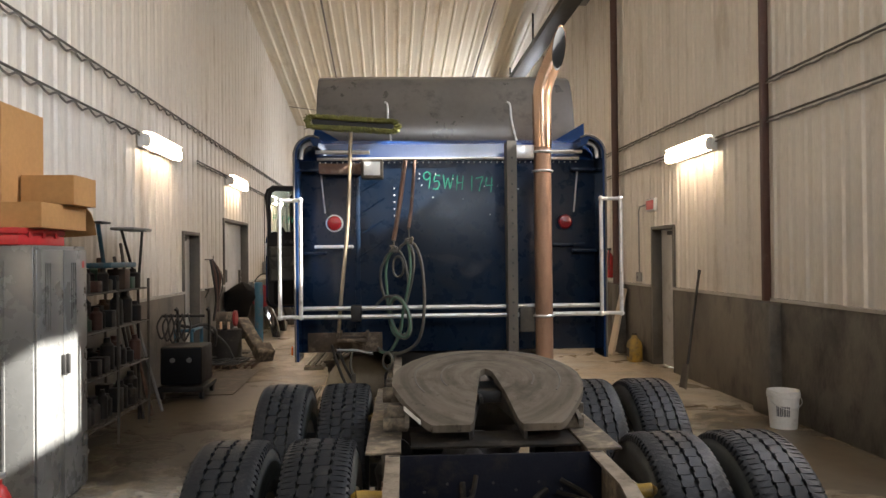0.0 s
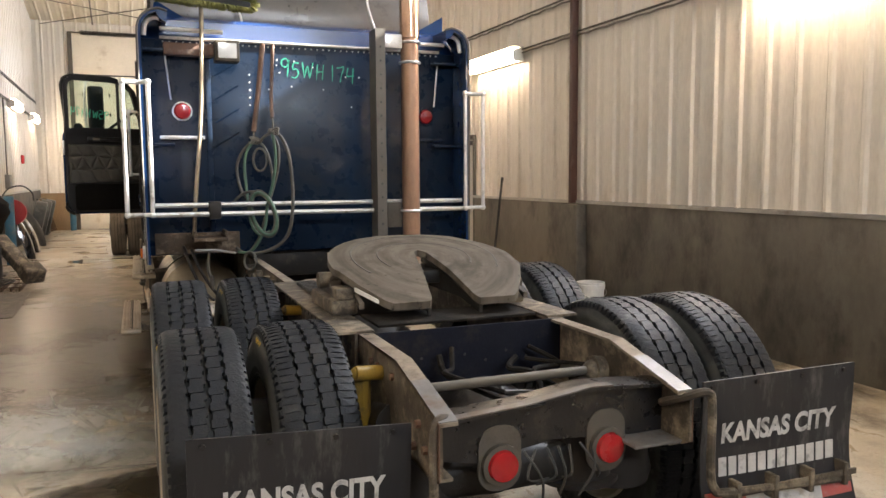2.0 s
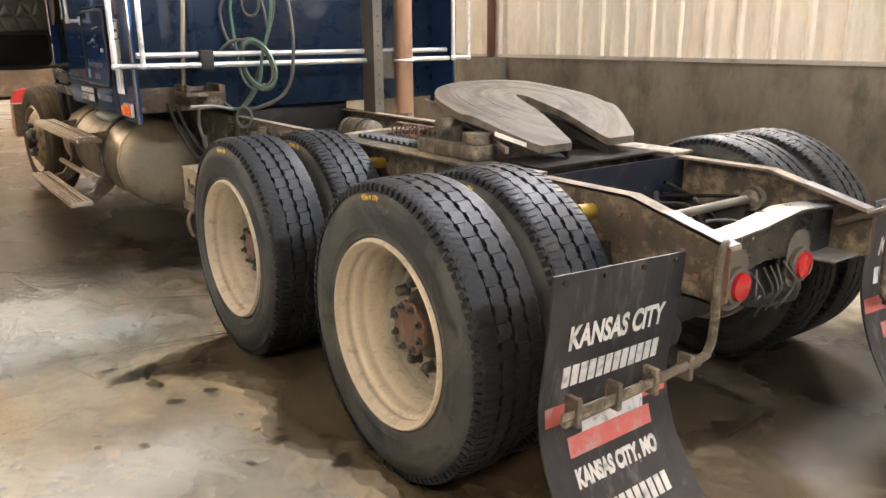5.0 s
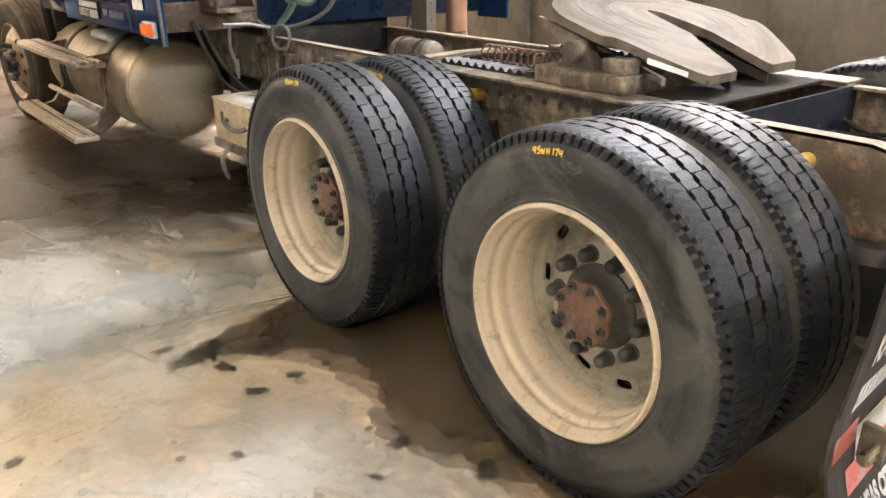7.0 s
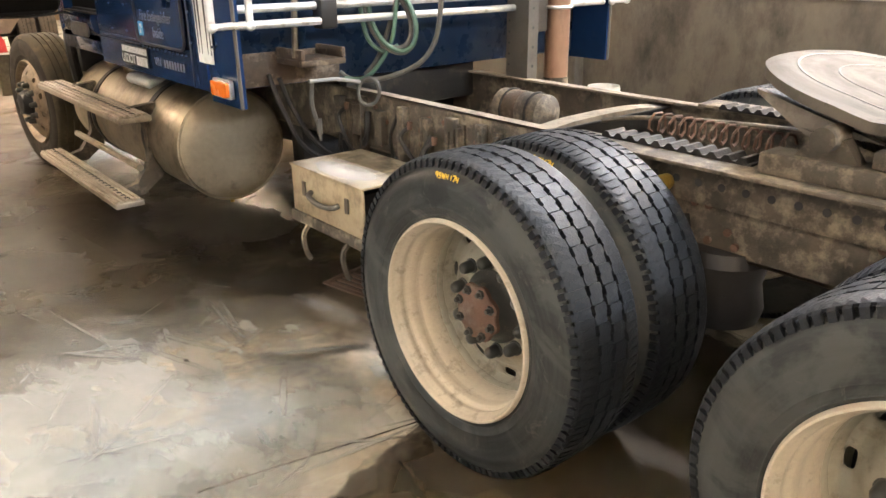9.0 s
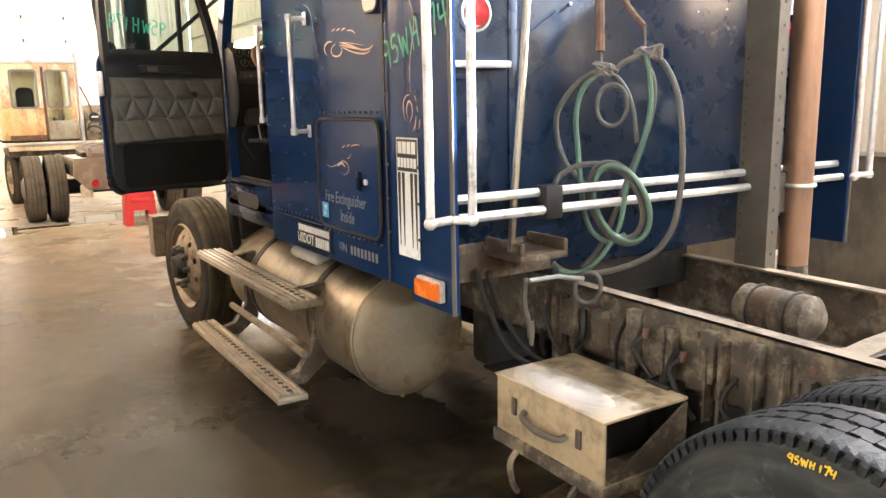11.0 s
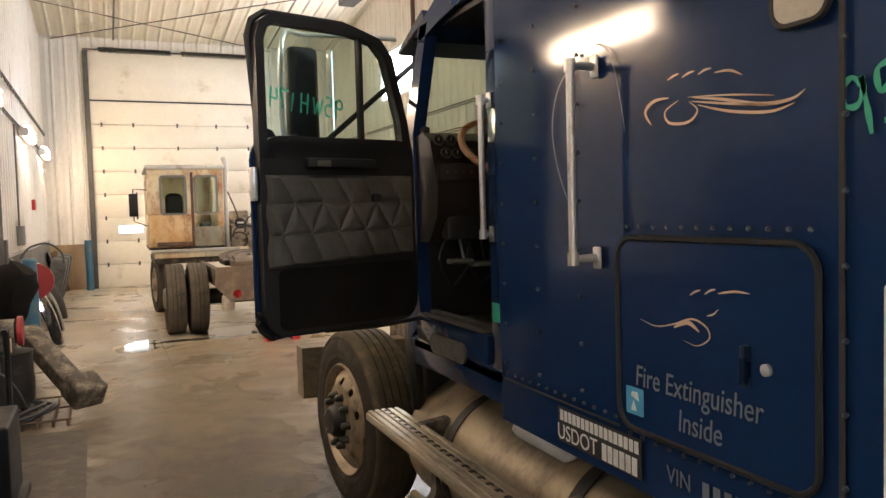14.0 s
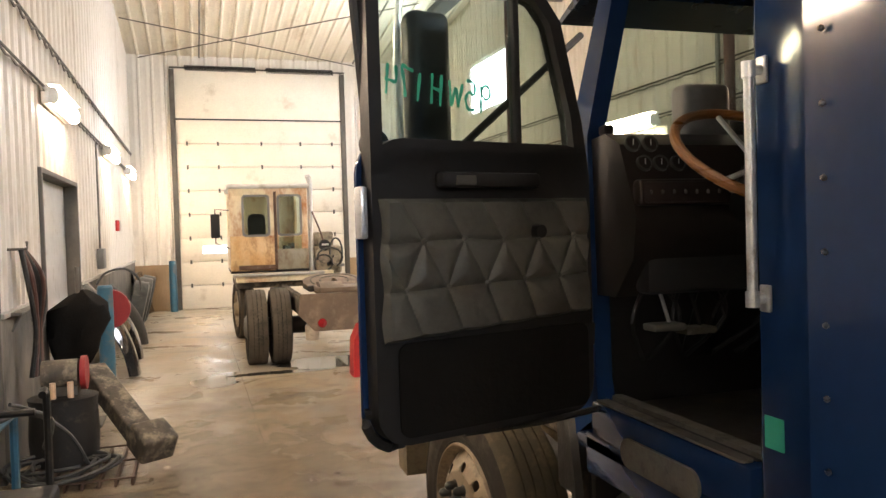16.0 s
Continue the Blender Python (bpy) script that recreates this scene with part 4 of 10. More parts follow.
def side_door(name, x, out, d, label, glazed):
    """A framed personnel door set back in the wall opening."""
    ya, yb, zt = d
    th = tagged(new(name), label, "door", "", "structure")
    th.matrix_basis = ROOM
    bm = B()
    xi, xo = x + out * 0.035, x - out * 0.2
    for a, b, z0, z1 in ((ya, ya + 0.05, 0, zt), (yb - 0.05, yb, 0, zt), (ya + 0.05, yb - 0.05, zt - 0.05, zt)):
        box(bm, min(xi, xo), max(xi, xo), a, b, z0, z1, 0.004)
    part("door_frame", bm, M_MAST, th, "dark steel door frame")
    xd = x - out * 0.14
    leaf = part("door_leaf", box(B(), xd - 0.022, xd + 0.022, ya + 0.055, yb - 0.055, 0.01, zt - 0.055, 0.004), M_DOORP, th)
    if glazed:
        yc = ya + 0.35 * (yb - ya)
        part("vision_panel", box(B(), xd - 0.03, xd + 0.03, yc - 0.1, yc + 0.1, 1.25, 1.5, 0.004), M_BLACKP, leaf, "small dark glazed panel")
    part("door_handle", tube(B(), [(xd + out * 0.03, ya + 0.14, 1.0), (xd + out * 0.08, ya + 0.14, 1.0), (xd + out * 0.08, ya + 0.27, 1.0)], 0.012, 8), M_CHROME, leaf, "steel lever handle")
    part("closer", box(B(), min(xd + out * 0.025, xd + out * 0.09), max(xd + out * 0.025, xd + out * 0.09), ya + 0.2, ya + 0.48, zt - 0.14, zt - 0.08, 0.006), M_DARKTRIM, leaf, "door closer")
    return th


side_door("door_2", WL, 1, D1, "grey steel side door, closed, set back in the wall", False)
side_door("door_3", WL, 1, D2, "white double-width door with a small window, closed", True)
side_door("door_4", WR, -1, DR, "grey steel exit door, closed", False)

# high windows in the east wall; the near one is unseen, added for daylight
for k, (ya, yb, za, zb) in enumerate((WINR, WIN_ADDED)):
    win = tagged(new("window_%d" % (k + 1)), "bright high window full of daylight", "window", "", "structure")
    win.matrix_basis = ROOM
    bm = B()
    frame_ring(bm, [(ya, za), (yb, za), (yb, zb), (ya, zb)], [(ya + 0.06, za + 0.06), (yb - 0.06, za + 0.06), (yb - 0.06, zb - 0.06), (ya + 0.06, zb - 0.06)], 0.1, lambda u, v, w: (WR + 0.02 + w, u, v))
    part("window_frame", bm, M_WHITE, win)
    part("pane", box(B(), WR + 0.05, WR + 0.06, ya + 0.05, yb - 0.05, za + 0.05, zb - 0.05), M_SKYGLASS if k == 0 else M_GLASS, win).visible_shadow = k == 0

# exit sign, call point, switch boxes
th = thing("exit_sign", "small red and white exit sign above the door", "sign", "", ROOM)
part("plate", box(B(), WR - 0.06, WR - 0.01, 11.95, 12.35, 2.38, 2.58, 0.01), M_WHITE, th)
part("face", box(B(), WR - 0.066, WR - 0.06, 11.99, 12.31, 2.41, 2.55, 0.002), M_REDP, th)
part("conduit", tube(B(), [(WR - 0.04, 12.35, 2.5), (WR - 0.04, 12.7, 2.48), (WR - 0.04, 12.75, 2.4), (WR - 0.04, 12.75, 1.4)], 0.012, 6), M_DISPENSE, th)
th = thing("switch_box", "small grey switch box on the wall by the door", "switch", "wall boxes", ROOM)
part("body", box(B(), WR - 0.07, WR - 0.01, 12.66, 12.84, 1.27, 1.42, 0.008), M_DISPENSE, th)
part("toggle", box(B(), WR - 0.085, WR - 0.07, 12.74, 12.76, 1.32, 1.36, 0.002), M_BLACKP, th)
th = thing("junction_box", "grey electrical box on the wall", "switch", "wall boxes", ROOM)
part("body", box(B(), WL + 0.01, WL + 0.1, 19.0, 19.35, 1.32, 1.62, 0.01), M_DISPENSE, th)
part("conduit", tube(B(), [(WL + 0.04, 19.17, 1.62), (WL + 0.04, 19.17, 3.2)], 0.014, 6), M_WIRE, th)
solid("call_point", box(B(), WL + 0.01, WL + 0.07, 22.0, 22.2, 1.9, 2.1, 0.01), M_REDP, "small red call point on the wall", "alarm", "", ROOM)
th = thing("fire_extinguisher", "red fire extinguisher hung on the wall", "extinguisher", "", ROOM)
bm = B()
lathe(bm, [(1.30, 0.0), (1.30, 0.07), (1.33, 0.078), (1.66, 0.078), (1.72, 0.05), (1.75, 0.025), (1.79, 0.025), (1.79, 0.0)], "z", 20, centre=(WR - 0.16, 14.05, 0))
part("cylinder", bm, M_REDP, th)
part("valve", box(B(), WR - 0.18, WR - 0.14, 13.98, 14.1, 1.79, 1.83, 0.006), M_BLACKP, th)
part("hose", tube(B(), [(WR - 0.16, 13.99, 1.80), (WR - 0.2, 13.92, 1.7), (WR - 0.2, 13.93, 1.45)], 0.01, 6, 5), M_HOSE, th)
part("bracket", box(B(), WR - 0.08, WR - 0.02, 14.0, 14.1, 1.4, 1.7, 0.004), M_MAST, th)
solid("wall_pipe", tube(B(), [(WR - 0.06, 13.95, 1.2), (WR - 0.06, 13.95, 2.5), (WR - 0.06, 14.02, 3.2), (WR - 0.06, 14.02, 6.2)], 0.028, 8), M_DISPENSE, "grey conduit rising up the wall", "pipe", "", ROOM)

# floor marks: damp, scraped pale concrete, painted shade and glare, as thin films
def blob(name, cx, cy, rx, ry, z, material, label, seed, rot=0.0):
    rnd = random.Random(seed)
    ph = [rnd.uniform(0, 6.28) for _ in range(6)]
    pts = []
    for i in range(72):
        a = 2 * math.pi * i / 72
        k = 1 + 0.16 * math.sin(2 * a + ph[0]) + 0.13 * math.sin(3 * a + ph[1]) + 0.09 * math.sin(5 * a + ph[2]) + 0.07 * math.sin(9 * a + ph[3]) + 0.05 * math.sin(17 * a + ph[4])
        u, v = rx * k * math.cos(a), ry * k * math.sin(a)
        pts.append((cx + u * math.cos(rot) - v * math.sin(rot), cy + u * math.sin(rot) + v * math.cos(rot)))
    bm = B()
    prism(bm, pts, 0.0015, lambda u, v, w: (u, v, z + w))
    return tagged(part(name, bm, material), label, "", "", "structure")


def film(name, cx, cy, rx, ry, z, material, label, rot=0.0):
    bm = B()
    vs = [bm.verts.new((u * rx * 1.3, v * ry * 1.3, 0)) for u, v in ((-1, -1), (1, -1), (1, 1), (-1, 1))]
    bm.faces.new(vs)
    return tagged(part(name, bm, material, None, "", pose(cx, cy, z, 0, 0, rot)), label, "", "", "structure")


def ragged(name, pts, z, material, label, seed, amp=0.022):
    """A stain with a ragged outline through a few corners."""
    rnd = random.Random(seed)
    ph = [rnd.uniform(0, 6.28) for _ in range(4)]
    out, run = [], 0.0
    for (x0, y0), (x1, y1) in zip(pts, pts[1:] + pts[:1]):
        d = math.hypot(x1 - x0, y1 - y0)
        n = max(1, int(d / 0.03))
        for k in range(n):
            u = k / n
            s = run + d * u
            w = amp * (math.sin(9 * s + ph[0]) + 0.6 * math.sin(23 * s + ph[1]) + 0.45 * math.sin(51 * s + ph[2]) + 0.3 * math.sin(97 * s + ph[3]))
            out.append((x0 + (x1 - x0) * u - (y1 - y0) / d * w, y0 + (y1 - y0) * u + (x1 - x0) / d * w))
        run += d
    bm = B()
    prism(bm, out, 0.001, lambda u, v, w: (u, v, z + w))
    return tagged(part(name, bm, material), label, "", "", "structure")


DAMP = [(0.95, 5.05), (-0.45, 5.03), (-0.56, 5.0), (-0.84, 4.90), (-1.03, 4.82), (-0.92, 4.72), (-0.67, 4.56), (-0.63, 4.21), (-0.69, 3.94), (-0.61, 3.57), (-0.52, 3.25), (-0.3, 2.95), (0.95, 2.9)]
CORE = [(0.9, 4.97), (-0.42, 4.95), (-0.62, 4.88), (-0.72, 4.80), (-0.58, 4.5), (-0.54, 4.2), (-0.58, 3.94), (-0.51, 3.57), (-0.42, 3.3), (-0.2, 3.05), (0.9, 3.0)]
for k, (inset, amp) in enumerate(((-0.05, 0.02), (0.0, 0.022), (0.06, 0.03))):
    ragged("stain", [(x + (inset if x < 0.5 else 0), y) for x, y in DAMP], 0.001 + 0.0012 * k, M_WETE, "dark damp streak on the concrete beside the tyres", 3 + k, amp)
for k, (inset, amp) in enumerate(((-0.02, 0.03), (0.05, 0.035))):
    ragged("stain", [(x + (inset if x < 0.5 else 0), y) for x, y in CORE], 0.0048 + 0.0012 * k, M_WETC, "wetter middle of the damp streak", 8 + k, amp)
film("stain", -0.1, 6.25, 0.55, 0.55, 0.0015, M_DAMP_DARK, "dark wet patch round the floor drain", 20)
# damp by the tank, with the tank's shadow put into the colour
film("stain", -0.5, 7.9, 0.9, 1.3, 0.0018, M_DAMP_DARK, "damp floor under the fuel tank, darkened for its shadow", 8)
# deep shade under the sleeper, painted on
film("stain", -0.05, 7.6, 0.55, 0.95, 0.0024, M_MURK, "concrete under the sleeper painted black for its deep shadow", 6)
film("stain", -1.3, 11.6, 1.5, 3.6, 0.0010, M_BROWNF, "browner area of the concrete", 2)
# damp, and darkened because less light reaches this stretch
film("stain", -1.6, 9.0, 1.7, 3.0, 0.0012, M_DAMP_DARK, "wide area of the concrete darkened for damp and weaker light", 5)
film("stain", -1.2, 7.6, 1.0, 1.3, 0.0014, M_DAMP_DARK, "damp area on the concrete beside the tank", -15)
film("stain", -1.0, 4.80, 0.12, 0.06, 0.0078, M_OIL, "small black oil spot on the concrete", 30)
film("stain", 3.75, 6.6, 0.75, 2.2, 0.0022, M_DAMP_DARK, "darker floor along the wall")
film("stain", 0.6, 2.3, 1.0, 0.8, 0.0022, M_DAMP_DARK, "darker patch of floor under the frame")
film("stain", 1.75, 2.6, 1.0, 0.8, 0.0028, M_DAMP_DARK, "dark damp patch beside the frame", 20)
film("stain", 1.5, 2.9, 0.7, 0.6, 0.0034, M_MURK, "darker patch of floor behind the tyres", -15)
# pale slab and painted daylight glare together
film("scraped_patch", -1.3, 5.95, 0.85, 0.6, 0.0016, M_PALE, "pale scraped concrete, lightened further for daylight glare", 12)
film("scraped_patch", -0.95, 3.35, 0.45, 0.75, 0.0008, M_PALE, "pale scraped concrete, lightened further for daylight glare", -10)
film("scraped_patch", -1.25, 3.9, 0.55, 0.5, 0.0012, M_PALE, "pale scraped concrete, lightened further for daylight glare", 30)
for x, y, rx, ry, z, turn in ((-1.35, 5.42, 0.62, 0.42, 0.0019, -14), (-1.05, 5.30, 0.42, 0.22, 0.0026, -10), (-1.75, 5.2, 0.45, 0.30, 0.0030, 20), (-0.62, 5.42, 0.30, 0.20, 0.0022, 8)):
    film("scraped_patch", x, y, rx, ry, z, M_BAY, "pale worn floor bay, lightened further for daylight on it", turn)
bm = B()
box(bm, -0.72, 0.1, -0.0015, 0.0015, -0.01, 0.0042)
setting("floor_joint", bm, M_JOINT, "old joint in the concrete floor", pose(-0.51, 5.05, 0, 0, 0, -10.4))
for k, (x, y, rot) in enumerate(((-0.95, 6.05, 20), (-0.85, 6.15, 24), (-1.35, 5.75, -15), (-0.5, 5.75, 60), (-1.2, 6.3, 40), (-0.75, 5.5, -30))):
    film("scrape_mark", x, y, 0.016, 0.20, 0.0042, M_SCRAPE, "pale scrape on the concrete", rot)
for x0, y0, x1, y1 in ((-0.594, 6.56, -0.68, 6.02), (-0.56, 6.47, -0.64, 6.06), (-0.92, 5.05, -0.50, 5.02), (-0.80, 5.14, -0.55, 4.98), (-1.29, 5.65, -1.0, 5.92), (-1.22, 6.85, -1.12, 6.32), (-1.5, 5.6, -1.1, 5.5), (-1.35, 6.4, -0.9, 6.2)):
    film("scrape_mark", (x0 + x1) / 2, (y0 + y1) / 2, 0.009, math.hypot(x1 - x0, y1 - y0) / 2, 0.0085, M_SCRAPE, "pale scrape on the concrete", math.degrees(math.atan2(y1 - y0, x1 - x0)) - 90)
rnd = random.Random(52)
for k in range(30):
    film("scrape_mark", rnd.uniform(-1.75, -0.45), rnd.uniform(4.95, 6.9), rnd.uniform(0.003, 0.007), rnd.uniform(0.05, 0.17), 0.0086 + 0.0001 * k, M_SCRAPE, "pale scrape on the concrete", rnd.choice((20, 28, 75, -40, -62)) + rnd.uniform(-12, 12))
for k in range(26):
    film("stain", rnd.uniform(-1.8, -0.6), rnd.uniform(3.2, 5.0), rnd.uniform(0.010, 0.030), rnd.uniform(0.012, 0.040), 0.0079 + 0.0001 * k, M_OIL if k % 3 else M_SCRAPE, "small fleck of grit and oil on the concrete", 40 * k)
dr = tagged(new("floor_drain"), "dark iron drain grate set in the floor", "", "", "structure")
dr.matrix_basis = pose(0.26, 6.12, 0, 0, 0, 12)
bm = B()
frame_ring(bm, rrect(-0.30, 0.30, -0.26, 0.26, 0.01), rrect(-0.275, 0.275, -0.235, 0.235, 0.008), 0.012, lambda u, v, w: (u, v, w - 0.002))
part("drain_frame", bm, M_DIRTBAR, dr)
MESH_SLAT = mesh_of("slat", box(B(), -0.012, 0.012, -0.233, 0.233, -0.002, 0.008, 0.002, 1), M_DIRTBAR)
for k in range(14):
    part("slat", MESH_SLAT, None, dr, "", pose(-0.255 + 0.0392 * k, 0, 0))
# black sheet under the slats stands in for the pit's darkness
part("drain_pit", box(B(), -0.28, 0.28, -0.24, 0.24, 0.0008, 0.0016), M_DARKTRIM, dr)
film("stain", -0.16, 6.42, 0.17, 0.20, 0.0045, M_OIL, "dark rust-brown stain by the battery box", 25)
blob("puddle", -1.5, 16.35, 0.24, 0.5, 0.002, M_PUDDLE, "shallow puddle on the concrete", 14)
blob("puddle", -0.75, 16.55, 0.55, 0.12, 0.002, M_PUDDLE, "thin wet streak on the concrete", 16)
blob("puddle", 0.0, 17.1, 0.75, 0.45, 0.002, M_PUDDLE, "dark wet patch under the yard tractor", 15)
bm = B()
prism(bm, [(-2.58, 10.28), (-2.2, 10.25), (-1.905, 10.27), (-1.93, 11.2), (-1.965, 12.3), (-2.3, 12.32), (-2.6, 12.3)], 0.008, lambda u, v, w: (u, v, 0.001 + w))
solid("rubber_mat", bm, mat("dirty_brown_mat", (0.035, 0.028, 0.021), (0.055, 0.043, 0.03), 0.6, scale=4, dirt=(0.11, 0.085, 0.058), dirt_amt=0.2, dirt_scale=5, bump=0.4), "dirty dark brown mat lying on the concrete", "mat")
rnd = random.Random(77)
SPOTS = [(-0.96, 4.66, 0.05), (-0.79, 4.45, 0.04), (-0.74, 3.89, 0.05), (-0.62, 3.62, 0.06)]
SPOTS += [(rnd.uniform(-2.4, -0.55), rnd.uniform(2.6, 13), rnd.uniform(0.012, 0.045)) for _ in range(34)]
for k, (x, y, r) in enumerate(SPOTS):
    film("stain", x, y, r * 0.6, r * 0.8, 0.0078, M_OIL, "small black oil spot on the concrete", 40 * k)
# sawn joints in the slab
for y in (12.6, 19.4):
    setting("floor_joint", box(B(), WL, WR, y - 0.0025, y + 0.0025, -0.01, 0.0007), M_JOINT, "sawn joint in the concrete floor")
setting("floor_joint", box(B(), -0.922, -0.918, 6.5, YE, -0.01, 0.0007), M_JOINT, "sawn joint in the concrete floor")
setting("floor_joint", box(B(), -0.003, 0.003, -0.5, 0.0, -0.01, 0.003), M_JOINT, "crack in the concrete floor", pose(-0.5, 3.66, 0, 0, 0, 118))

# ---- the blue road tractor; its own x runs from its centre line ----
TX = 0.61
truck = thing("semi_truck", "navy blue sleeper truck with bare rear frame and open door", "truck", "", pose(TX, 0, 0))
REAR_Y, FORE_Y, TR = 3.475, 4.79, 0.508


def tread_mesh(width, r, n, seed):
    """Two solid shoulder ribs with stepped inner edges, two rows of stepped blocks between them and notched shoulders, joined."""
    bm = B()
    rnd = random.Random(seed)
    step = 2 * math.pi / n
    lo = r - 0.016

    def slug(outline, hi):
        """A block from its outline (angle, across), standing on the casing."""
        low = [bm.verts.new((u, lo * math.cos(a), lo * math.sin(a))) for a, u, d in outline]
        top = [bm.verts.new((u, (hi - d) * math.cos(a), (hi - d) * math.sin(a))) for a, u, d in outline]
        bm.faces.new(top)
        k = len(outline)
        for i in range(k):
            j = (i + 1) % k
            bm.faces.new((low[i], low[j], top[j], top[i]))

    half, w, d, c = step * 0.480, 0.0222, 0.0030, 0.0030
    for row in (-1, 1):
        for i in range(n):
            a0, u0 = step * (i + 0.27 * (row > 0)), row * 0.0288
            ca = c / r
            pts = [(-half + ca, -w + d), (-0.1 * half, -w + d), (0.1 * half, -w - d), (half - ca, -w - d), (half, -w - d + c), (half, w - d - c),
                   (half - ca, w - d), (0.1 * half, w - d), (-0.1 * half, w + d), (-half + ca, w + d), (-half, w + d - c), (-half, -w + d + c)]
            slug([(a0 + a, u0 + u, 0.0) for a, u in pts], r + rnd.uniform(-0.0012, 0.0006))
    for sg in (-1, 1):
        for i in range(n):
            for h in (0, 1):
                b0 = step * (i + 0.5 * h)
                b1 = b0 + step * 0.5
                inner = 0.0600 + (0.0026 if h else -0.0022)
                slug([(b0, sg * inner, 0.0), (b1, sg * inner, 0.0), (b1, sg * 0.100, 0.003), (b1, sg * width / 2, 0.010), (b0, sg * width / 2, 0.010), (b0, sg * 0.100, 0.003)], r)
        m = 104
        for i in range(m):
            b0 = 2 * math.pi * i / m
            b1 = b0 + 2 * math.pi / m * rnd.uniform(0.58, 0.66)
            v = [bm.verts.new((sg * x, q * math.cos(a), q * math.sin(a))) for x, q in ((width / 2, r - 0.010), (width / 2 + 0.008, r - 0.016), (width / 2 + 0.0125, r - 0.036), (width / 2 - 0.004, r - 0.036)) for a in (b0, b1)]
            for f in ((0, 1, 3, 2), (2, 3, 5, 4), (4, 5, 7, 6), (0, 2, 4, 6), (1, 7, 5, 3)):
                bm.faces.new([v[j] for j in f])
    bmesh.ops.recalc_face_normals(bm, faces=bm.faces)
    return mesh_of("tread", bm, M_TREAD, False)


def tyre_mesh(rim_r=0.298):
    """The casing; fine rings stand out on its sidewall."""
    bm = B()
    prof = [(-0.095, rim_r - 0.012), (-0.118, rim_r), (-0.124, rim_r + 0.012), (-0.1225, rim_r + 0.014), (-0.128, rim_r + 0.022), (-0.1265, rim_r + 0.025), (-0.1335, rim_r + 0.05), (-0.1325, rim_r + 0.053), (-0.1385, rim_r + 0.09), (-0.137, rim_r + 0.125), (-0.129, rim_r + 0.158), (-0.126, rim_r + 0.161), (-0.122, rim_r + 0.178), (-0.112, TR - 0.026), (-0.09, TR - 0.027)]
    prof = [(a, 0.309 + (r - rim_r) * 0.927 if r < 0.48 else r) for a, r in prof]
    lathe(bm, prof + [(-a, r) for a, r in prof[::-1]], "x", 96)
    return mesh_of("tyre", bm, M_RUBBER)


def drive_wheel_mesh():
    """Deep-dish steel wheel, its hollow on the -x side."""
    bm = B()
    lathe(bm, [(-0.116, 0.322), (-0.130, 0.319), (-0.1365, 0.3145), (-0.137, 0.3095), (-0.132, 0.3065), (-0.124, 0.3035), (-0.116, 0.3005), (-0.108, 0.2945), (-0.100, 0.2925),
               (-0.092, 0.2950), (-0.084, 0.2960), (-0.078, 0.2935), (-0.073, 0.2865), (-0.064, 0.2825), (-0.048, 0.2815), (-0.036, 0.2830), (-0.028, 0.2805), (-0.020, 0.2760), (0.0, 0.2745), (0.060, 0.2735), (0.10, 0.285), (0.12, 0.312)], "x", 96)
    return mesh_of("wheel", bm, M_RIM)


def disc_mesh(prof, pre, post, n, material, hr, hw, hl):
    """A wheel disc with a ring of n open oval holes; prof gives its depth at each radius, pre and post its rings inside and outside the holes."""
    bm = B()
    seg, k0 = 40, len(pre)
    ts = [-1.0, -0.94, -0.8, -0.6, -0.3, 0.0, 0.3, 0.6, 0.8, 0.94, 1.0]
    rs = [*pre, *[hr + hw * t for t in ts], *post]
    xs = np.interp(rs, [r for r, x in prof], [x for r, x in prof])
    for thick in (0.0, 0.012):
        grid = []
        for k, (r, xx) in enumerate(zip(rs, xs)):
            row = []
            inside = k0 <= k < k0 + len(ts)
            h = hl * 0.5 * (1 - abs(ts[k - k0]) ** 3.2) ** 0.5 if inside else hl * 0.25
            for i in range(n * seg):
                m, q = divmod(i, seg)
                c = (q - seg / 2) / (seg / 2)
                # columns 10 to 30 follow the hole's outline
                f = c * h / 0.5 if abs(c) <= 0.5 else math.copysign(h + (abs(c) - 0.5) / 0.5 * (1 - h), c)
                a = 2 * math.pi * (m + 0.5 + f / 2) / n
                row.append(bm.verts.new((xx + thick, r * math.cos(a), r * math.sin(a))))
            grid.append(row)
        for k in range(len(rs) - 1):
            for i in range(n * seg):
                if k0 <= k < k0 + len(ts) - 1 and 10 <= i % seg < 30:
                    continue
                j = (i + 1) % (n * seg)
                bm.faces.new((grid[k][i], grid[k][j], grid[k + 1][j], grid[k + 1][i]))
    return mesh_of("disc", bm, material)


MESH_TYRE = tyre_mesh()
MESH_TREAD = tread_mesh(0.232, TR, 60, 1)
MESH_WHEEL = drive_wheel_mesh()
MESH_DISC = disc_mesh([(0.06, 0.046), (0.170, 0.046), (0.190, 0.056), (0.212, 0.080), (0.230, 0.090), (0.258, 0.088), (0.268, 0.070), (0.2732, 0.046)],
                      [0.06, 0.10, 0.155, 0.170, 0.180, 0.190, 0.200, 0.212, 0.220], [0.261, 0.266, 0.270, 0.2732], 10, M_DISC, 0.241, 0.0160, 0.80)


def hub_bm():
    bm = B()
    lathe(bm, [(0.047, 0.122), (0.040, 0.120), (0.034, 0.108), (0.020, 0.098), (-0.006, 0.088), (-0.014, 0.086), (-0.016, 0.06)], "x", 40)
    return bm


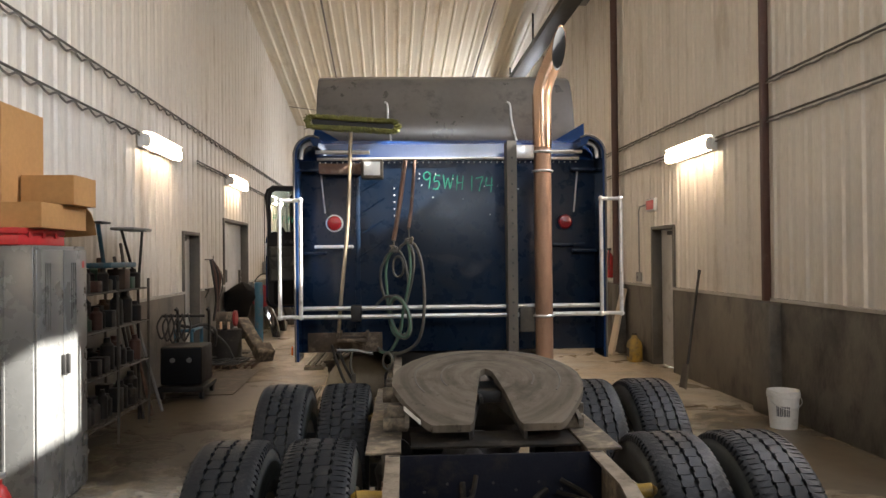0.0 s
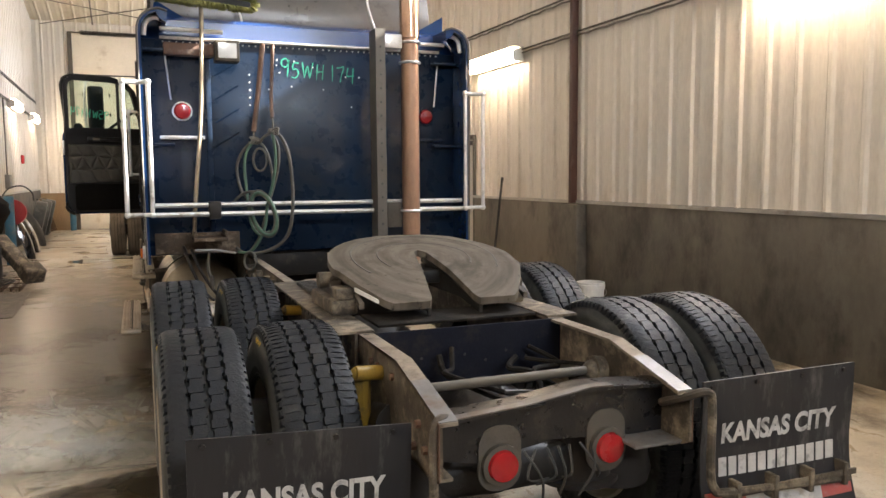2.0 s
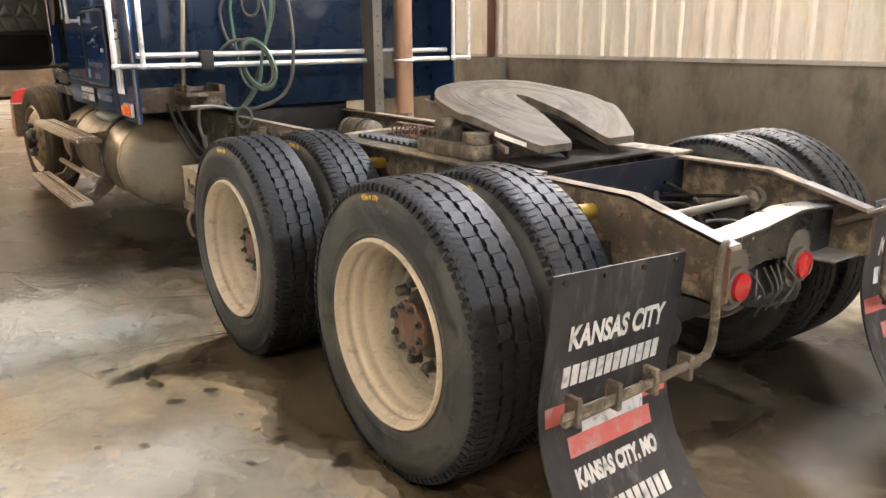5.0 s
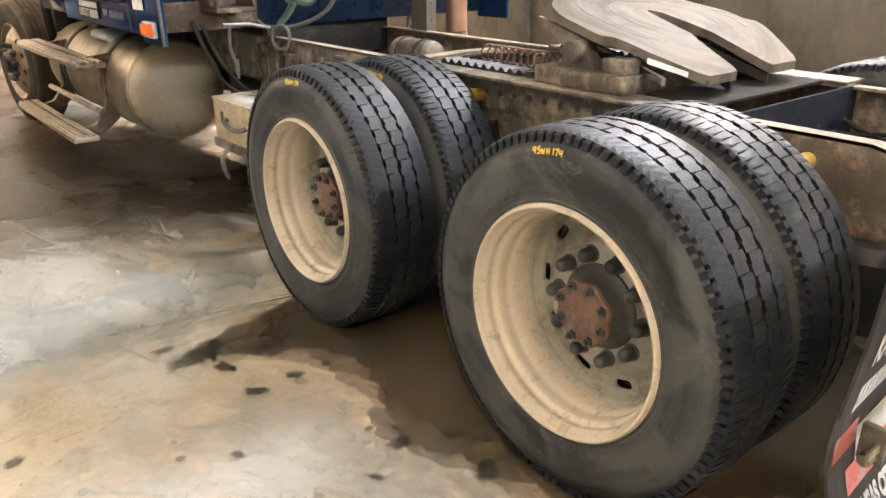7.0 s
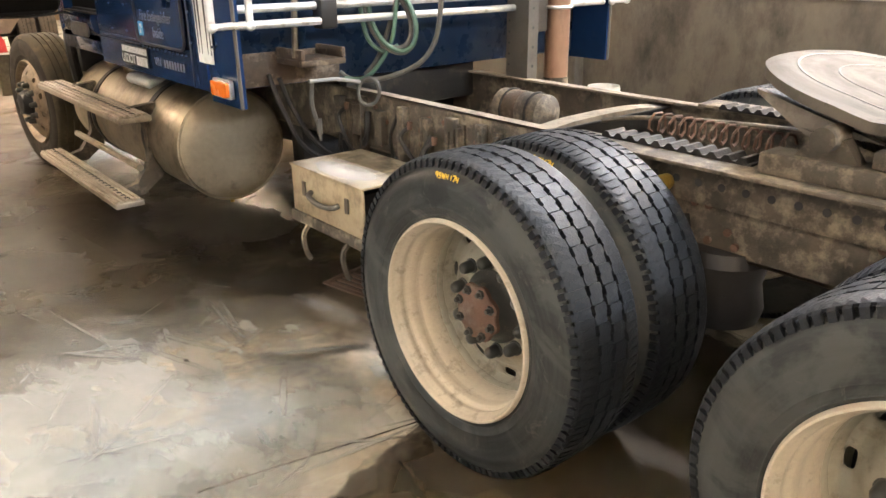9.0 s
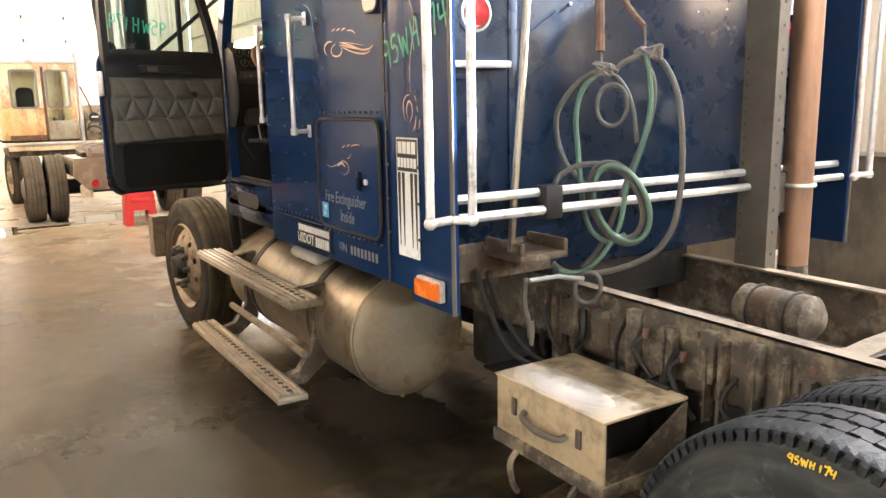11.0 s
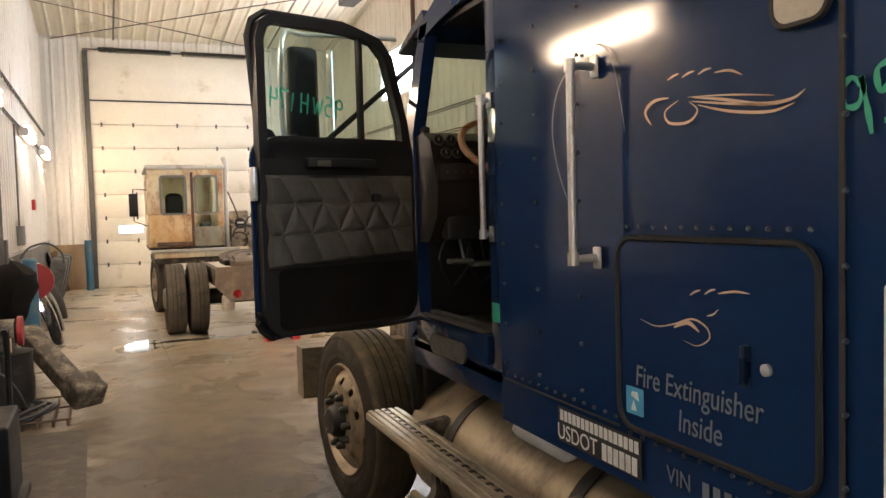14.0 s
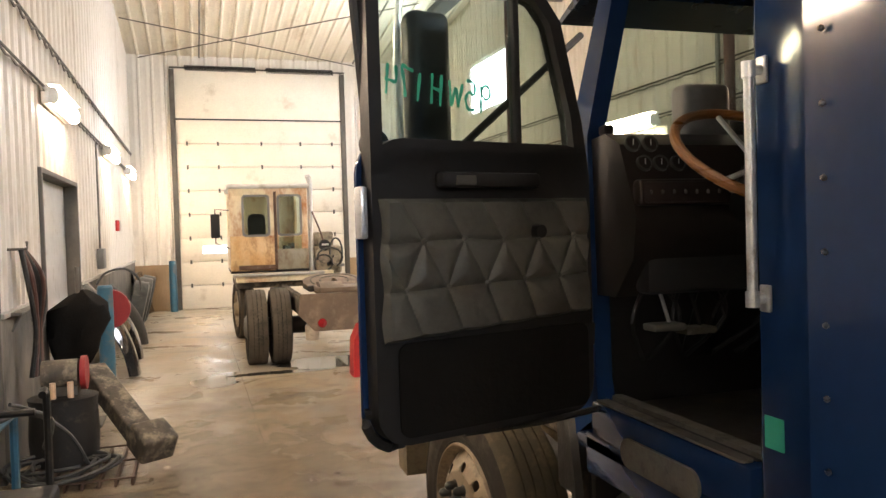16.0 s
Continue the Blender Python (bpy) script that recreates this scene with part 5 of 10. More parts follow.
def axle_cap_bm():
    """A rusted flange, scalloped between its bolts."""
    bm = B()
    rings = []
    for x, r, lobe in ((-0.012, 0.086, 0.004), (-0.014, 0.091, 0.005), (-0.027, 0.091, 0.005), (-0.031, 0.086, 0.004), (-0.031, 0.058, 0.0), (-0.036, 0.050, 0.0), (-0.037, 0.024, 0.0), (-0.041, 0.018, 0.0), (-0.041, 0.0001, 0.0)):
        ring = []
        for i in range(64):
            a = 2 * math.pi * i / 64
            q = r + lobe * math.cos(8 * a) + 0.0016 * noise.noise(Vector((math.cos(a) * 6, math.sin(a) * 6, x * 60)))
            ring.append(bm.verts.new((x, q * math.cos(a), q * math.sin(a))))
        rings.append(ring)
    for p, q in zip(rings, rings[1:]):
        for i in range(64):
            j = (i + 1) % 64
            bm.faces.new((p[i], p[j], q[j], q[i]))
    return bm


MESH_CAPBOLT = mesh_of("cap_bolt", cyl(cyl(B(), (-0.028, 0, 0), (-0.040, 0, 0), 0.0155, 0.014, 6), (-0.040, 0, 0), (-0.052, 0, 0), 0.0085, 0.007, 8), M_NUT)
MESH_HUB = mesh_of("hub", hub_bm(), M_NUT)
MESH_CAP = mesh_of("axle_cap", axle_cap_bm(), M_RUST)
bm = B()
lathe(bm, [(0.0, 0.025), (-0.004, 0.025), (-0.006, 0.021), (-0.034, 0.0195), (-0.043, 0.016), (-0.048, 0.009), (-0.050, 0.0001)], "x", 18)
MESH_NUT = mesh_of("lug_nut", bm, M_NUT)
bm = B()
rings = []
for x, r in ((0.036, 0.2742), (0.042, 0.2715), (0.052, 0.2690), (0.062, 0.2690)):
    rings.append([bm.verts.new((x + 0.006 * noise.noise(Vector((math.cos(t) * 9, math.sin(t) * 9, x * 30))), r * math.cos(t), r * math.sin(t))) for t in [2 * math.pi * i / 96 for i in range(96)]])
for p, q in zip(rings, rings[1:]):
    for i in range(96):
        bm.faces.new((p[i], p[(i + 1) % 96], q[(i + 1) % 96], q[i]))
MESH_SEAM = mesh_of("weld_seam", bm, M_DISC)
bm = B()
lathe(bm, [(0.105, 0.24), (0.30, 0.24), (0.30, 0.05)], "x", 40)
MESH_DRUM = mesh_of("brake_drum", bm, M_BLACKM)


def dual(side, y):
    """An outer and an inner tyre on their wheels; side -1 is the driver's."""
    flip = pose(0, 0, 0, 0, 0, 0 if side < 0 else 180)
    rnd = random.Random(int(y * 10) + side)
    for k, xx in enumerate((1.005, 0.675)):
        m = pose(side * xx, y, TR - 0.004) @ flip @ pose(0, 0, 0, rnd.uniform(0, 360) if k or side > 0 else (20 if y < 4 else 64), 0, 0)
        if k:
            m = m @ pose(0, 0, 0, 0, 0, 180)
        wheel = part("wheel", MESH_WHEEL, None, truck, "dusty beige steel wheel of a dual pair", m)
        part("tyre", MESH_TYRE, None, wheel, "worn black lug tyre")
        part("tread", MESH_TREAD, None, wheel)
        if not k:
            part("disc", MESH_DISC, None, wheel)
            part("weld_seam", MESH_SEAM, None, wheel)
            part("hub", MESH_HUB, None, wheel)
            part("axle_cap", MESH_CAP, None, wheel, "rusty bolted axle cap")
            for i in range(8):
                a = 2 * math.pi * i / 8
                part("cap_bolt", MESH_CAPBOLT, None, wheel, "", pose(0, 0.076 * math.cos(a), 0.076 * math.sin(a)))
            part("brake_drum", MESH_DRUM, None, wheel)
            for i in range(10):
                a = 2 * math.pi * (i + 0.5) / 10
                part("lug_nut", MESH_NUT, None, wheel, "", pose(0.046, 0.1475 * math.cos(a), 0.1475 * math.sin(a)))


for yy in (REAR_Y, FORE_Y):
    for sd in (-1, 1):
        dual(sd, yy)

# crayon marks on the sidewalls of the drive tyres
for yy, xx, turn in ((REAR_Y, -1.005, 103), (FORE_Y, -1.005, 98), (REAR_Y, -0.675, 96), (FORE_Y, -0.675, 92)):
    def on_sidewall(p, yy=yy, xx=xx, turn=turn):
        r = 0.444 + p.y
        t = radians(turn) - p.x / 0.462
        return Vector((xx - float(np.interp(r, (0.425, 0.455, 0.474, 0.484), (0.1375, 0.1295, 0.1225, 0.112))) - 0.0016, yy - r * math.cos(t), TR - 0.004 + r * math.sin(t)))
    part("crayon_mark", pen_writing("95WH174", 0.016, 0.0145, 0.0040, int(turn), M_YPEN, on_sidewall), None, truck, "yellow crayon scribble")

# frame rails: channels with dropped, tapered tails
RT = 0.94


def rail(side):
    bm = B()
    o = side * 0.43
    i = side * 0.374
    outline = [(2.74, 0.66), (2.70, 0.68), (2.70, 0.845), (3.08, RT), (11.0, RT), (11.0, RT - 0.27), (3.1, RT - 0.27)]
    prism(bm, outline, -side * 0.009, lambda u, v, w: (o + w, u, v))
    ob = part("frame_rail", bm, M_RAIL, truck, "dusty steel channel frame rail")
    bm = B()
    top = [(2.70, 0.845), (3.08, RT), (11.0, RT)]
    bot = [(2.74, 0.66), (3.1, RT - 0.27), (11.0, RT - 0.27)]
    for line, dz in ((top, -0.010), (bot, 0.010)):
        prism(bm, [*line, *[(u, v + dz) for u, v in line[::-1]]], i - o, lambda u, v, w: (o + w, u, v + 0.001))
    part("flange", bm, M_RAILTOP, ob, "pale dusty top flange")
    part("worn_flange", prism(B(), [(2.702, 0.8475), (2.94, 0.9065), (2.94, 0.9095), (2.702, 0.8505)], i - o, lambda u, v, w: (o + w, u, v)), M_WORN, ob, "bare worn steel on the sloping flange")
    part("rust_edge", prism(B(), [(2.737, 0.66), (2.697, 0.68), (2.697, 0.845), (2.715, 0.851), (2.715, 0.69), (2.75, 0.672)], -side * 0.0025, lambda u, v, w: (o + side * 0.0025 + w, u, v)), M_RUST, ob, "rusty cut end of the rail")
    bm = B()
    rnd = random.Random(4 + side)
    for k in range(44):
        y = rnd.uniform(2.95, 6.6)
        z = rnd.choice((RT - 0.06, RT - 0.12, RT - 0.19, RT - 0.23))
        cyl(bm, (o, y, z), (o + side * 0.012, y, z), 0.013, seg=6)
    tagged(part("bolt_rest", bm, M_RUST, ob), "rusty bolt heads", "", "", "stuff")
    return ob


for sd in (-1, 1):
    rail(sd)
# rear and middle crossmembers
bm = B()
prism(bm, [(-0.42, 0.69), (-0.25, 0.66), (0.0, 0.70), (0.28, 0.68), (0.42, 0.62), (0.42, 0.835), (0.25, 0.845), (0.12, 0.85), (-0.1, 0.82), (-0.42, 0.80)], 0.05, lambda u, v, w: (u, 2.84 + w, v))
prism(bm, [(-0.42, 0.80), (-0.1, 0.82), (0.12, 0.85), (0.25, 0.845), (0.42, 0.835), (0.42, 0.845), (0.25, 0.857), (0.12, 0.862), (-0.1, 0.832), (-0.42, 0.812)], 0.11, lambda u, v, w: (u, 2.80 + w, v))
part("rear_crossmember", bm, mat("glossy_black_paint", (0.010, 0.010, 0.011), (0.016, 0.016, 0.017), 0.30, scale=6, dirt=(0.06, 0.05, 0.04), dirt_amt=0.16, dirt_scale=10, bump=0.25), truck, "greasy black end crossmember")
for y in (5.18, 6.6, 7.8):
    bm = box(B(), -0.42, 0.42, y, y + 0.012, RT - 0.26, RT - 0.03, 0.003)
    box(bm, -0.42, 0.42, y - 0.04, y + 0.05, RT - 0.035, RT - 0.025, 0.003)
    cm = part("crossmember", bm, M_BLACKM, truck, "greasy crossmember between the rails")
    part("cap_strip", prism(B(), [(-0.37, RT - 0.022), (-0.2, RT - 0.008), (0.0, RT - 0.004), (0.2, RT - 0.008), (0.37, RT - 0.022), (0.37, RT - 0.0245), (-0.37, RT - 0.0245)], 0.08, lambda u, v, w: (u, y - 0.035 + w, v)), M_RAILTOP, cm, "pale dusty top of the crossmember")
bm = cyl(B(), (-0.36, 3.12, 0.825), (0.36, 3.12, 0.825), 0.017, seg=12)
part("torque_tube", bm, M_MAST, truck, "grimy steel cross tube")
part("apron_plate", box(B(), -0.42, 0.42, 3.50, 3.512, 0.70, 0.942, 0.003), M_PLATEB, truck, "dark blue plate between the rails")

# fifth wheel
FX, FY = 0.03, 4.05


def fw_z(y):
    """Height of the tilted plate; the horns droop."""
    return float(np.interp(y, (3.60, 3.68, 3.91, 4.10, 4.38, 4.48), (0.985, 1.018, 1.118, 1.172, 1.228, 1.238)))


def fifth_wheel():
    def slot(y):
        return 0.028 + max(0.0, 4.12 - y) * 0.165

    def reach(y):
        u = (y - FY) / 0.42
        full = 0.44 * math.sqrt(max(0.0, 1 - u * u)) if y > FY - 0.20 else 0.40
        if y < FY - 0.20:
            full = 0.388 - (FY - 0.20 - y) * 0.62
        return full
    ys = [4.47, 4.465, 4.45, 4.43, 4.40, 4.36, 4.30, 4.24, 4.19, 4.165, 4.15, 4.13, 4.10, 4.05, 4.0, 3.95, 3.90, 3.85, 3.845, 3.80, 3.75, 3.71, 3.69, 3.682]
    bm = B()
    tops, prev = [], None
    for y in ys:
        r = reach(y)
        r -= 0.0 if y > 3.70 else (3.70 - y) * 0.9
        s = 0.0 if y >= 4.15 else slot(y) * (1 if y < 4.12 else 0.75) + (0.0 if y > 3.70 else (3.70 - y) * 0.7)
        row = []
        for sd in (-1, 1):
            row.append([(FX + sd * (s + (r - s) * k / 6), y) for k in range(7)])
        tops.append((row, s))
    grid = {}

    def vert(x, y, low):
        z = fw_z(y)
        rim = math.hypot((x - FX) / 0.44, (y - FY) / 0.42)
        z -= 0.012 * max(0.0, (rim - 0.93) / 0.07) if y > 3.95 else 0.0
        key = (round(x, 4), round(y, 4), low)
        if key not in grid:
            grid[key] = bm.verts.new((x, y, z - (0.030 if low else 0.0)))
        return grid[key]
    for (ra, sa), (rb, sb) in zip(tops, tops[1:]):
        for side in (0, 1):
            for k in range(6):
                for low in (False, True):
                    q = [vert(*ra[side][k], low), vert(*ra[side][k + 1], low), vert(*rb[side][k + 1], low), vert(*rb[side][k], low)]
                    q = list(dict.fromkeys(q))
                    if len(q) > 2:
                        bm.faces.new(q)
    edges = [e for e in bm.edges if len(e.link_faces) == 1]
    ups = [e for e in edges if all(grid_v in TOPV for grid_v in e.verts)] if (TOPV := {v for (a, b, low), v in grid.items() if not low}) else []
    low_of = {v: grid[(a, b, True)] for (a, b, low), v in grid.items() if not low}
    for e in ups:
        a, b = e.verts
        bm.faces.new((a, b, low_of[b], low_of[a]))
    bmesh.ops.recalc_face_normals(bm, faces=bm.faces)
    return bm


def reach_at(y):
    """Half width of the horns at y."""
    return 0.388 - max(0.0, FY - 0.20 - y) * 0.62


fw = part("fifth_wheel", fifth_wheel(), M_PLATE, truck, "greasy worn steel fifth-wheel plate with a keyhole notch")
for rr, t in ((0.335, 0.011), (0.215, 0.009)):
    bm = B()
    pts = []
    for k in range(44):
        a = radians(-28 + 236 * k / 43)
        yq = FY + rr * 0.96 * math.sin(a) + 0.01
        pts.append((FX + rr * math.cos(a), yq, fw_z(yq) - 0.001))
    part("grease_groove", tube(bm, [(a, b, c + 0.003 - t * 0.45) for a, b, c in pts], t * 0.5, 6), M_GREASE, fw, "dark grease ring")
for sd in (-1, 1):
    # ribs under the plate along the slot and the rim
    bm = B()
    prism(bm, [(4.15, fw_z(4.15) - 0.04), (3.70, fw_z(3.70) - 0.04), (3.70, fw_z(3.70) - 0.075), (3.85, 1.0), (4.15, 1.02)], 0.014, lambda u, v, w: (FX + sd * (0.040 + max(0.0, 4.12 - u) * 0.18) + w, u, v))
    part("slot_rib", bm, M_BLACKM, fw, "greasy black rib beside the slot")
    bm = B()
    prism(bm, [(4.34, fw_z(4.34) - 0.05), (3.78, fw_z(3.78) - 0.05), (3.78, fw_z(3.78) - 0.075), (3.95, 1.065), (4.04, 1.04), (4.14, 1.04), (4.22, 1.08), (4.34, 1.16)], 0.02, lambda u, v, w: (FX + sd * 0.365 + sd * w, u, v))
    part("rim_skirt", bm, M_FW, fw)
    bm = B()
    box(bm, sd * 0.39 - 0.06, sd * 0.39 + 0.05, 3.86, 4.26, RT + 0.013, RT + 0.075, 0.008)
    prism(bm, [(4.18, RT + 0.07), (4.13, 1.075), (4.05, 1.075), (4.0, RT + 0.07)], 0.05, lambda u, v, w: (sd * 0.39 - 0.025 + w, u, v))
    cyl(bm, (sd * 0.34, 4.09, 1.075), (sd * 0.455, 4.09, 1.075), 0.035, seg=14)
    part("pedestal", bm, M_RAIL, fw, "rusty mounting pedestal")
    part("block", box(B(), sd * 0.39 - 0.04, sd * 0.39 + 0.05, 3.87, 3.97, RT + 0.075, RT + 0.125, 0.01), M_RAIL, fw)
bm = box(B(), FX - 0.10, FX + 0.10, 4.02, 4.3, 1.04, 1.10, 0.012)
box(bm, FX - 0.05, FX - 0.03, 3.95, 4.05, 1.05, 1.085, 0.006)
part("locking_jaw", bm, M_BLACKM, fw, "greasy locking jaw")
part("reflector", prism(B(), [(3.84, 1.052), (3.73, 1.014), (3.73, 1.030), (3.84, 1.070)], 0.004, lambda u, v, w: (FX - reach_at(u) - 0.003 - w, u, v)), M_WHITE, fw, "small white reflector strip")
part("base_plate", box(B(), -0.33, 0.36, 3.60, 3.86, RT + 0.001, RT + 0.012, 0.003), M_DULL, fw)
# slide rails and rack under the plate
for sd in (-1, 1):
    bm = box(B(), sd * 0.44 - 0.07, sd * 0.44 + 0.07, 3.52, 4.98, RT + 0.002, RT + 0.013, 0.002)
    box(bm, sd * 0.44 - 0.006, sd * 0.44 + 0.006, 3.52, 4.98, RT - 0.12, RT + 0.003, 0.002)
    sr = part("slide_rail", bm, M_RAIL, truck, "rust-brown slider angle iron")
    bm = B()
    for k in range(18):
        y = 3.58 + 0.078 * k
        cyl(bm, (sd * 0.446, y, RT - 0.055), (sd * 0.4475, y, RT - 0.055), 0.0125, seg=10)
    tagged(part("pin_hole_rest", bm, M_DARKTRIM, sr), "row of dark discs in place of pin holes", "", "", "stuff")
    bm = B()
    prism(bm, [(4.30, RT + 0.013), (4.85, RT + 0.013)] + [(4.85 - 0.0125 * k, RT + (0.034 if k % 4 in (1, 2) else 0.02)) for k in range(45)], 0.09, lambda u, v, w: (sd * 0.36 - 0.045 + w, u, v))
    part("slide_rack", bm, M_BLACKM, truck, "toothed slider rack")
bm = B()
n = 20
tube(bm, [(-0.22 + 0.035 * math.cos(k * 0.9), 4.28 + 0.035 * k * 0.16, RT + 0.05 + 0.035 * math.sin(k * 0.9)) for k in range(90)], 0.005, 5)
part("coil_spring", bm, M_RUST, truck, "loose coil spring")
part("release_bar", tube(B(), [(0.1, 4.4, RT + 0.03), (0.06, 4.7, RT + 0.02), (0.0, 5.0, RT + 0.0), (-0.04, 5.15, RT - 0.03)], 0.009, 8, 5), M_RAIL, truck)

# axles, springs, brake chambers with yellow caps
for y in (REAR_Y, FORE_Y):
    bm = cyl(B(), (-0.9, y, TR), (0.9, y, TR), 0.065, seg=16)
    bmesh.ops.create_uvsphere(bm, u_segments=20, v_segments=12, radius=0.23, matrix=pose(0.05, y, TR))
    part("drive_axle", bm, M_BLACKM, truck, "greasy black drive axle")
    for sd in (-1, 1):
        bm = cyl(B(), (sd * 0.40, y - 0.34, 0.70), (sd * 0.40, y - 0.16, 0.66), 0.085, seg=18)
        cyl(bm, (sd * 0.40, y - 0.16, 0.66), (sd * 0.40, y - 0.12, 0.65), 0.075, 0.05, 18)
        part("brake_chamber", bm, M_BLACKM, truck)
        bm = cyl(B(), (sd * 0.435, y - 0.24, 0.865), (sd * 0.53, y - 0.26, 0.875), 0.026, 0.026, 12)
        cyl(bm, (sd * 0.53, y - 0.26, 0.875), (sd * 0.545, y - 0.26, 0.875), 0.022, 0.012, 12)
        part("dump_valve", bm, M_YELLOW, truck, "yellow plastic-capped valve")
    for sd in (-1, 1):
        bm = B()
        lathe(bm, [(0.60, 0.05), (0.60, 0.13), (0.64, 0.14), (0.72, 0.125), (0.80, 0.14), (0.84, 0.12), (0.84, 0.03)], "z", 24, centre=(sd * 0.37, y - 0.42, -0.15))
        part("air_spring", bm, M_BLACKP, truck, "black rubber air spring")
# gearbox bulk, added to darken the gap under the sleeper
bm = B()
lathe(bm, [(6.55, 0.001), (6.56, 0.10), (6.62, 0.13), (7.0, 0.16), (7.3, 0.21), (7.9, 0.24), (8.6, 0.27), (8.62, 0.001)], "y", 28, centre=(0.0, 0, 0.62))
part("gearbox", bm, M_BLACKM, truck, "greasy black gearbox under the sleeper")
# unseen right-hand tank, added to block light under the sleeper
bm = B()
lathe(bm, [(7.085, 0.001), (7.10, 0.25), (7.14, 0.305), (9.0, 0.305), (9.05, 0.22), (9.06, 0.001)], "y", 40, centre=(0.73, 0, 0.575))
part("fuel_tank", bm, M_ALU, truck, "dull dusty aluminium fuel tank")
part("drive_shaft", cyl(B(), (0.02, 3.7, 0.60), (0.0, 8.5, 0.75), 0.055, seg=14), M_BLACKM, truck)
part("shock_absorber", tube(B(), [(-0.50, 3.26, 0.86), (-0.50, 3.26, 0.62)], 0.035, 10), M_YELLOW, truck, "dirty yellow shock absorber")

# air tanks between and beside the rails
for x, y0, y1, z, r in ((0.13, 5.56, 5.92, 0.85, 0.088), (-0.62, 4.98, 5.42, 0.56, 0.11)):
    bm = B()
    lathe(bm, [(y0, 0.001), (y0 + 0.01, r * 0.6), (y0 + 0.04, r), (y1 - 0.04, r), (y1 - 0.01, r * 0.6), (y1, 0.001)], "y", 24, centre=(x, 0, z))
    at = part("air_tank", bm, M_RAIL, truck, "dusty rust-brown steel air tank")
    for y in (y0 + 0.10, y1 - 0.10):
        part("tank_band", tube(B(), [(x + (r + 0.003) * math.cos(2 * math.pi * k / 24), y, z + (r + 0.003) * math.sin(2 * math.pi * k / 24)) for k in range(25)], 0.006, 5), M_BLACKM, at, "steel band round the tank")
    part("tank_label", tube(B(), [(x, y0 + 0.17, z), (x, y0 + 0.26, z)], r + 0.0015, 24), M_WELD, at, "faded brown label")
rnd = random.Random(9)
for k in range(7):
    y = 5.0 + k * 0.24
    z0 = RT - rnd.uniform(0.05, 0.2)
    pts = [(-0.45, y, z0), (-0.47 - rnd.uniform(0, 0.04), y + rnd.uniform(-0.06, 0.06), z0 - 0.1), (-0.45, y + rnd.uniform(-0.1, 0.1), z0 - rnd.uniform(0.15, 0.3))]
    part("air_line", tube(B(), pts, rnd.uniform(0.008, 0.016), 6, 4), M_BLACKM, truck, "greasy air line along the rail")
for k in range(9):
    y = 5.05 + k * 0.17
    part("hanger_bracket", box(B(), -0.47, -0.431, y, y + rnd.uniform(0.03, 0.08), RT - rnd.uniform(0.2, 0.36), RT - rnd.uniform(0.02, 0.1), 0.005), M_RAIL, truck, "dusty bolted rail bracket")

# suspension hangers, air tank and crossings that fill the frame's side
for y, w in ((5.05, 0.09), (5.30, 0.05), (5.52, 0.04), (6.30, 0.10)):
    bm = B()
    prism(bm, [(y, RT - 0.05), (y + w, RT - 0.05), (y + w * 0.85, 0.42), (y + w * 0.3, 0.38), (y + 0.01, 0.42)], -0.014, lambda u, v, w2: (-0.432 + w2, u, v))
    box(bm, -0.475, -0.446, y + 0.005, y + 0.02, 0.45, RT - 0.06, 0.003)
    part("spring_hanger", bm, M_RAIL, truck, "dirty cast spring hanger")
bm = B()
lathe(bm, [(4.95, 0.001), (4.96, 0.08), (4.99, 0.115), (5.34, 0.115), (5.37, 0.08), (5.38, 0.001)], "y", 28, centre=(-0.56, 0, 0.56))
part("air_tank", bm, M_RAIL, truck, "dusty steel air tank below the rail")
rnd = random.Random(31)
for y, w, z0, z1 in ((4.98, 0.05, 0.50, 0.90), (5.14, 0.035, 0.56, 0.87), (5.25, 0.028, 0.52, 0.84), (5.40, 0.045, 0.58, 0.89), (5.58, 0.03, 0.60, 0.86), (5.76, 0.04, 0.66, 0.88), (6.22, 0.05, 0.50, 0.92)):
    bm = box(B(), -0.452, -0.436, y, y + w, z0, z1, 0.004)
    prism(bm, [(y, z0 + 0.02), (y + 0.008, z0), (y + 0.008, z1 - 0.03), (y, z1)], 0.045, lambda u, v, q: (-0.481 + q, u, v))
    rb = part("rail_rib", bm, M_RAIL, truck, "grimy flanged rib bolted to the rail")
    for z in (z0 + 0.06, (z0 + z1) / 2, z1 - 0.05):
        part("rib_bolt", cyl(B(), (-0.452, y + w * 0.6, z), (-0.468, y + w * 0.6, z), 0.011, 0.010, 6), M_RUST, rb)
for y, z, ln in ((5.85, 0.84, 0.16), (5.68, 0.80, 0.20), (6.35, 0.86, 0.22)):
    bm = tube(B(), [(-0.47, y, z), (-0.50, y + 0.03, z - 0.05), (-0.495, y - 0.02, z - ln * 0.7), (-0.48, y - 0.06, z - ln)], 0.010, 8, 5)
    ln_ob = part("air_line", bm, M_BLACKM, truck, "dusty air line hanging at the rail")
    part("line_coupling", cyl(B(), (-0.47, y, z + 0.02), (-0.474, y, z - 0.015), 0.013, 0.011, 8), M_RUST, ln_ob, "worn metal coupling")
# dark castings and plate, added to block the bright floor below the rail
for y in (5.6, 6.1, 6.9):
    part("frame_crossing", box(B(), -0.42, 0.42, y, y + 0.14, 0.40, 0.68, 0.03), M_BLACKM, truck, "dark casting added between the rails")
part("splash_plate", box(B(), -0.41, 0.41, 5.2, 6.95, 0.385, 0.40, 0.004), M_BLACKM, truck, "black plate added under the frame to hide the lit floor")

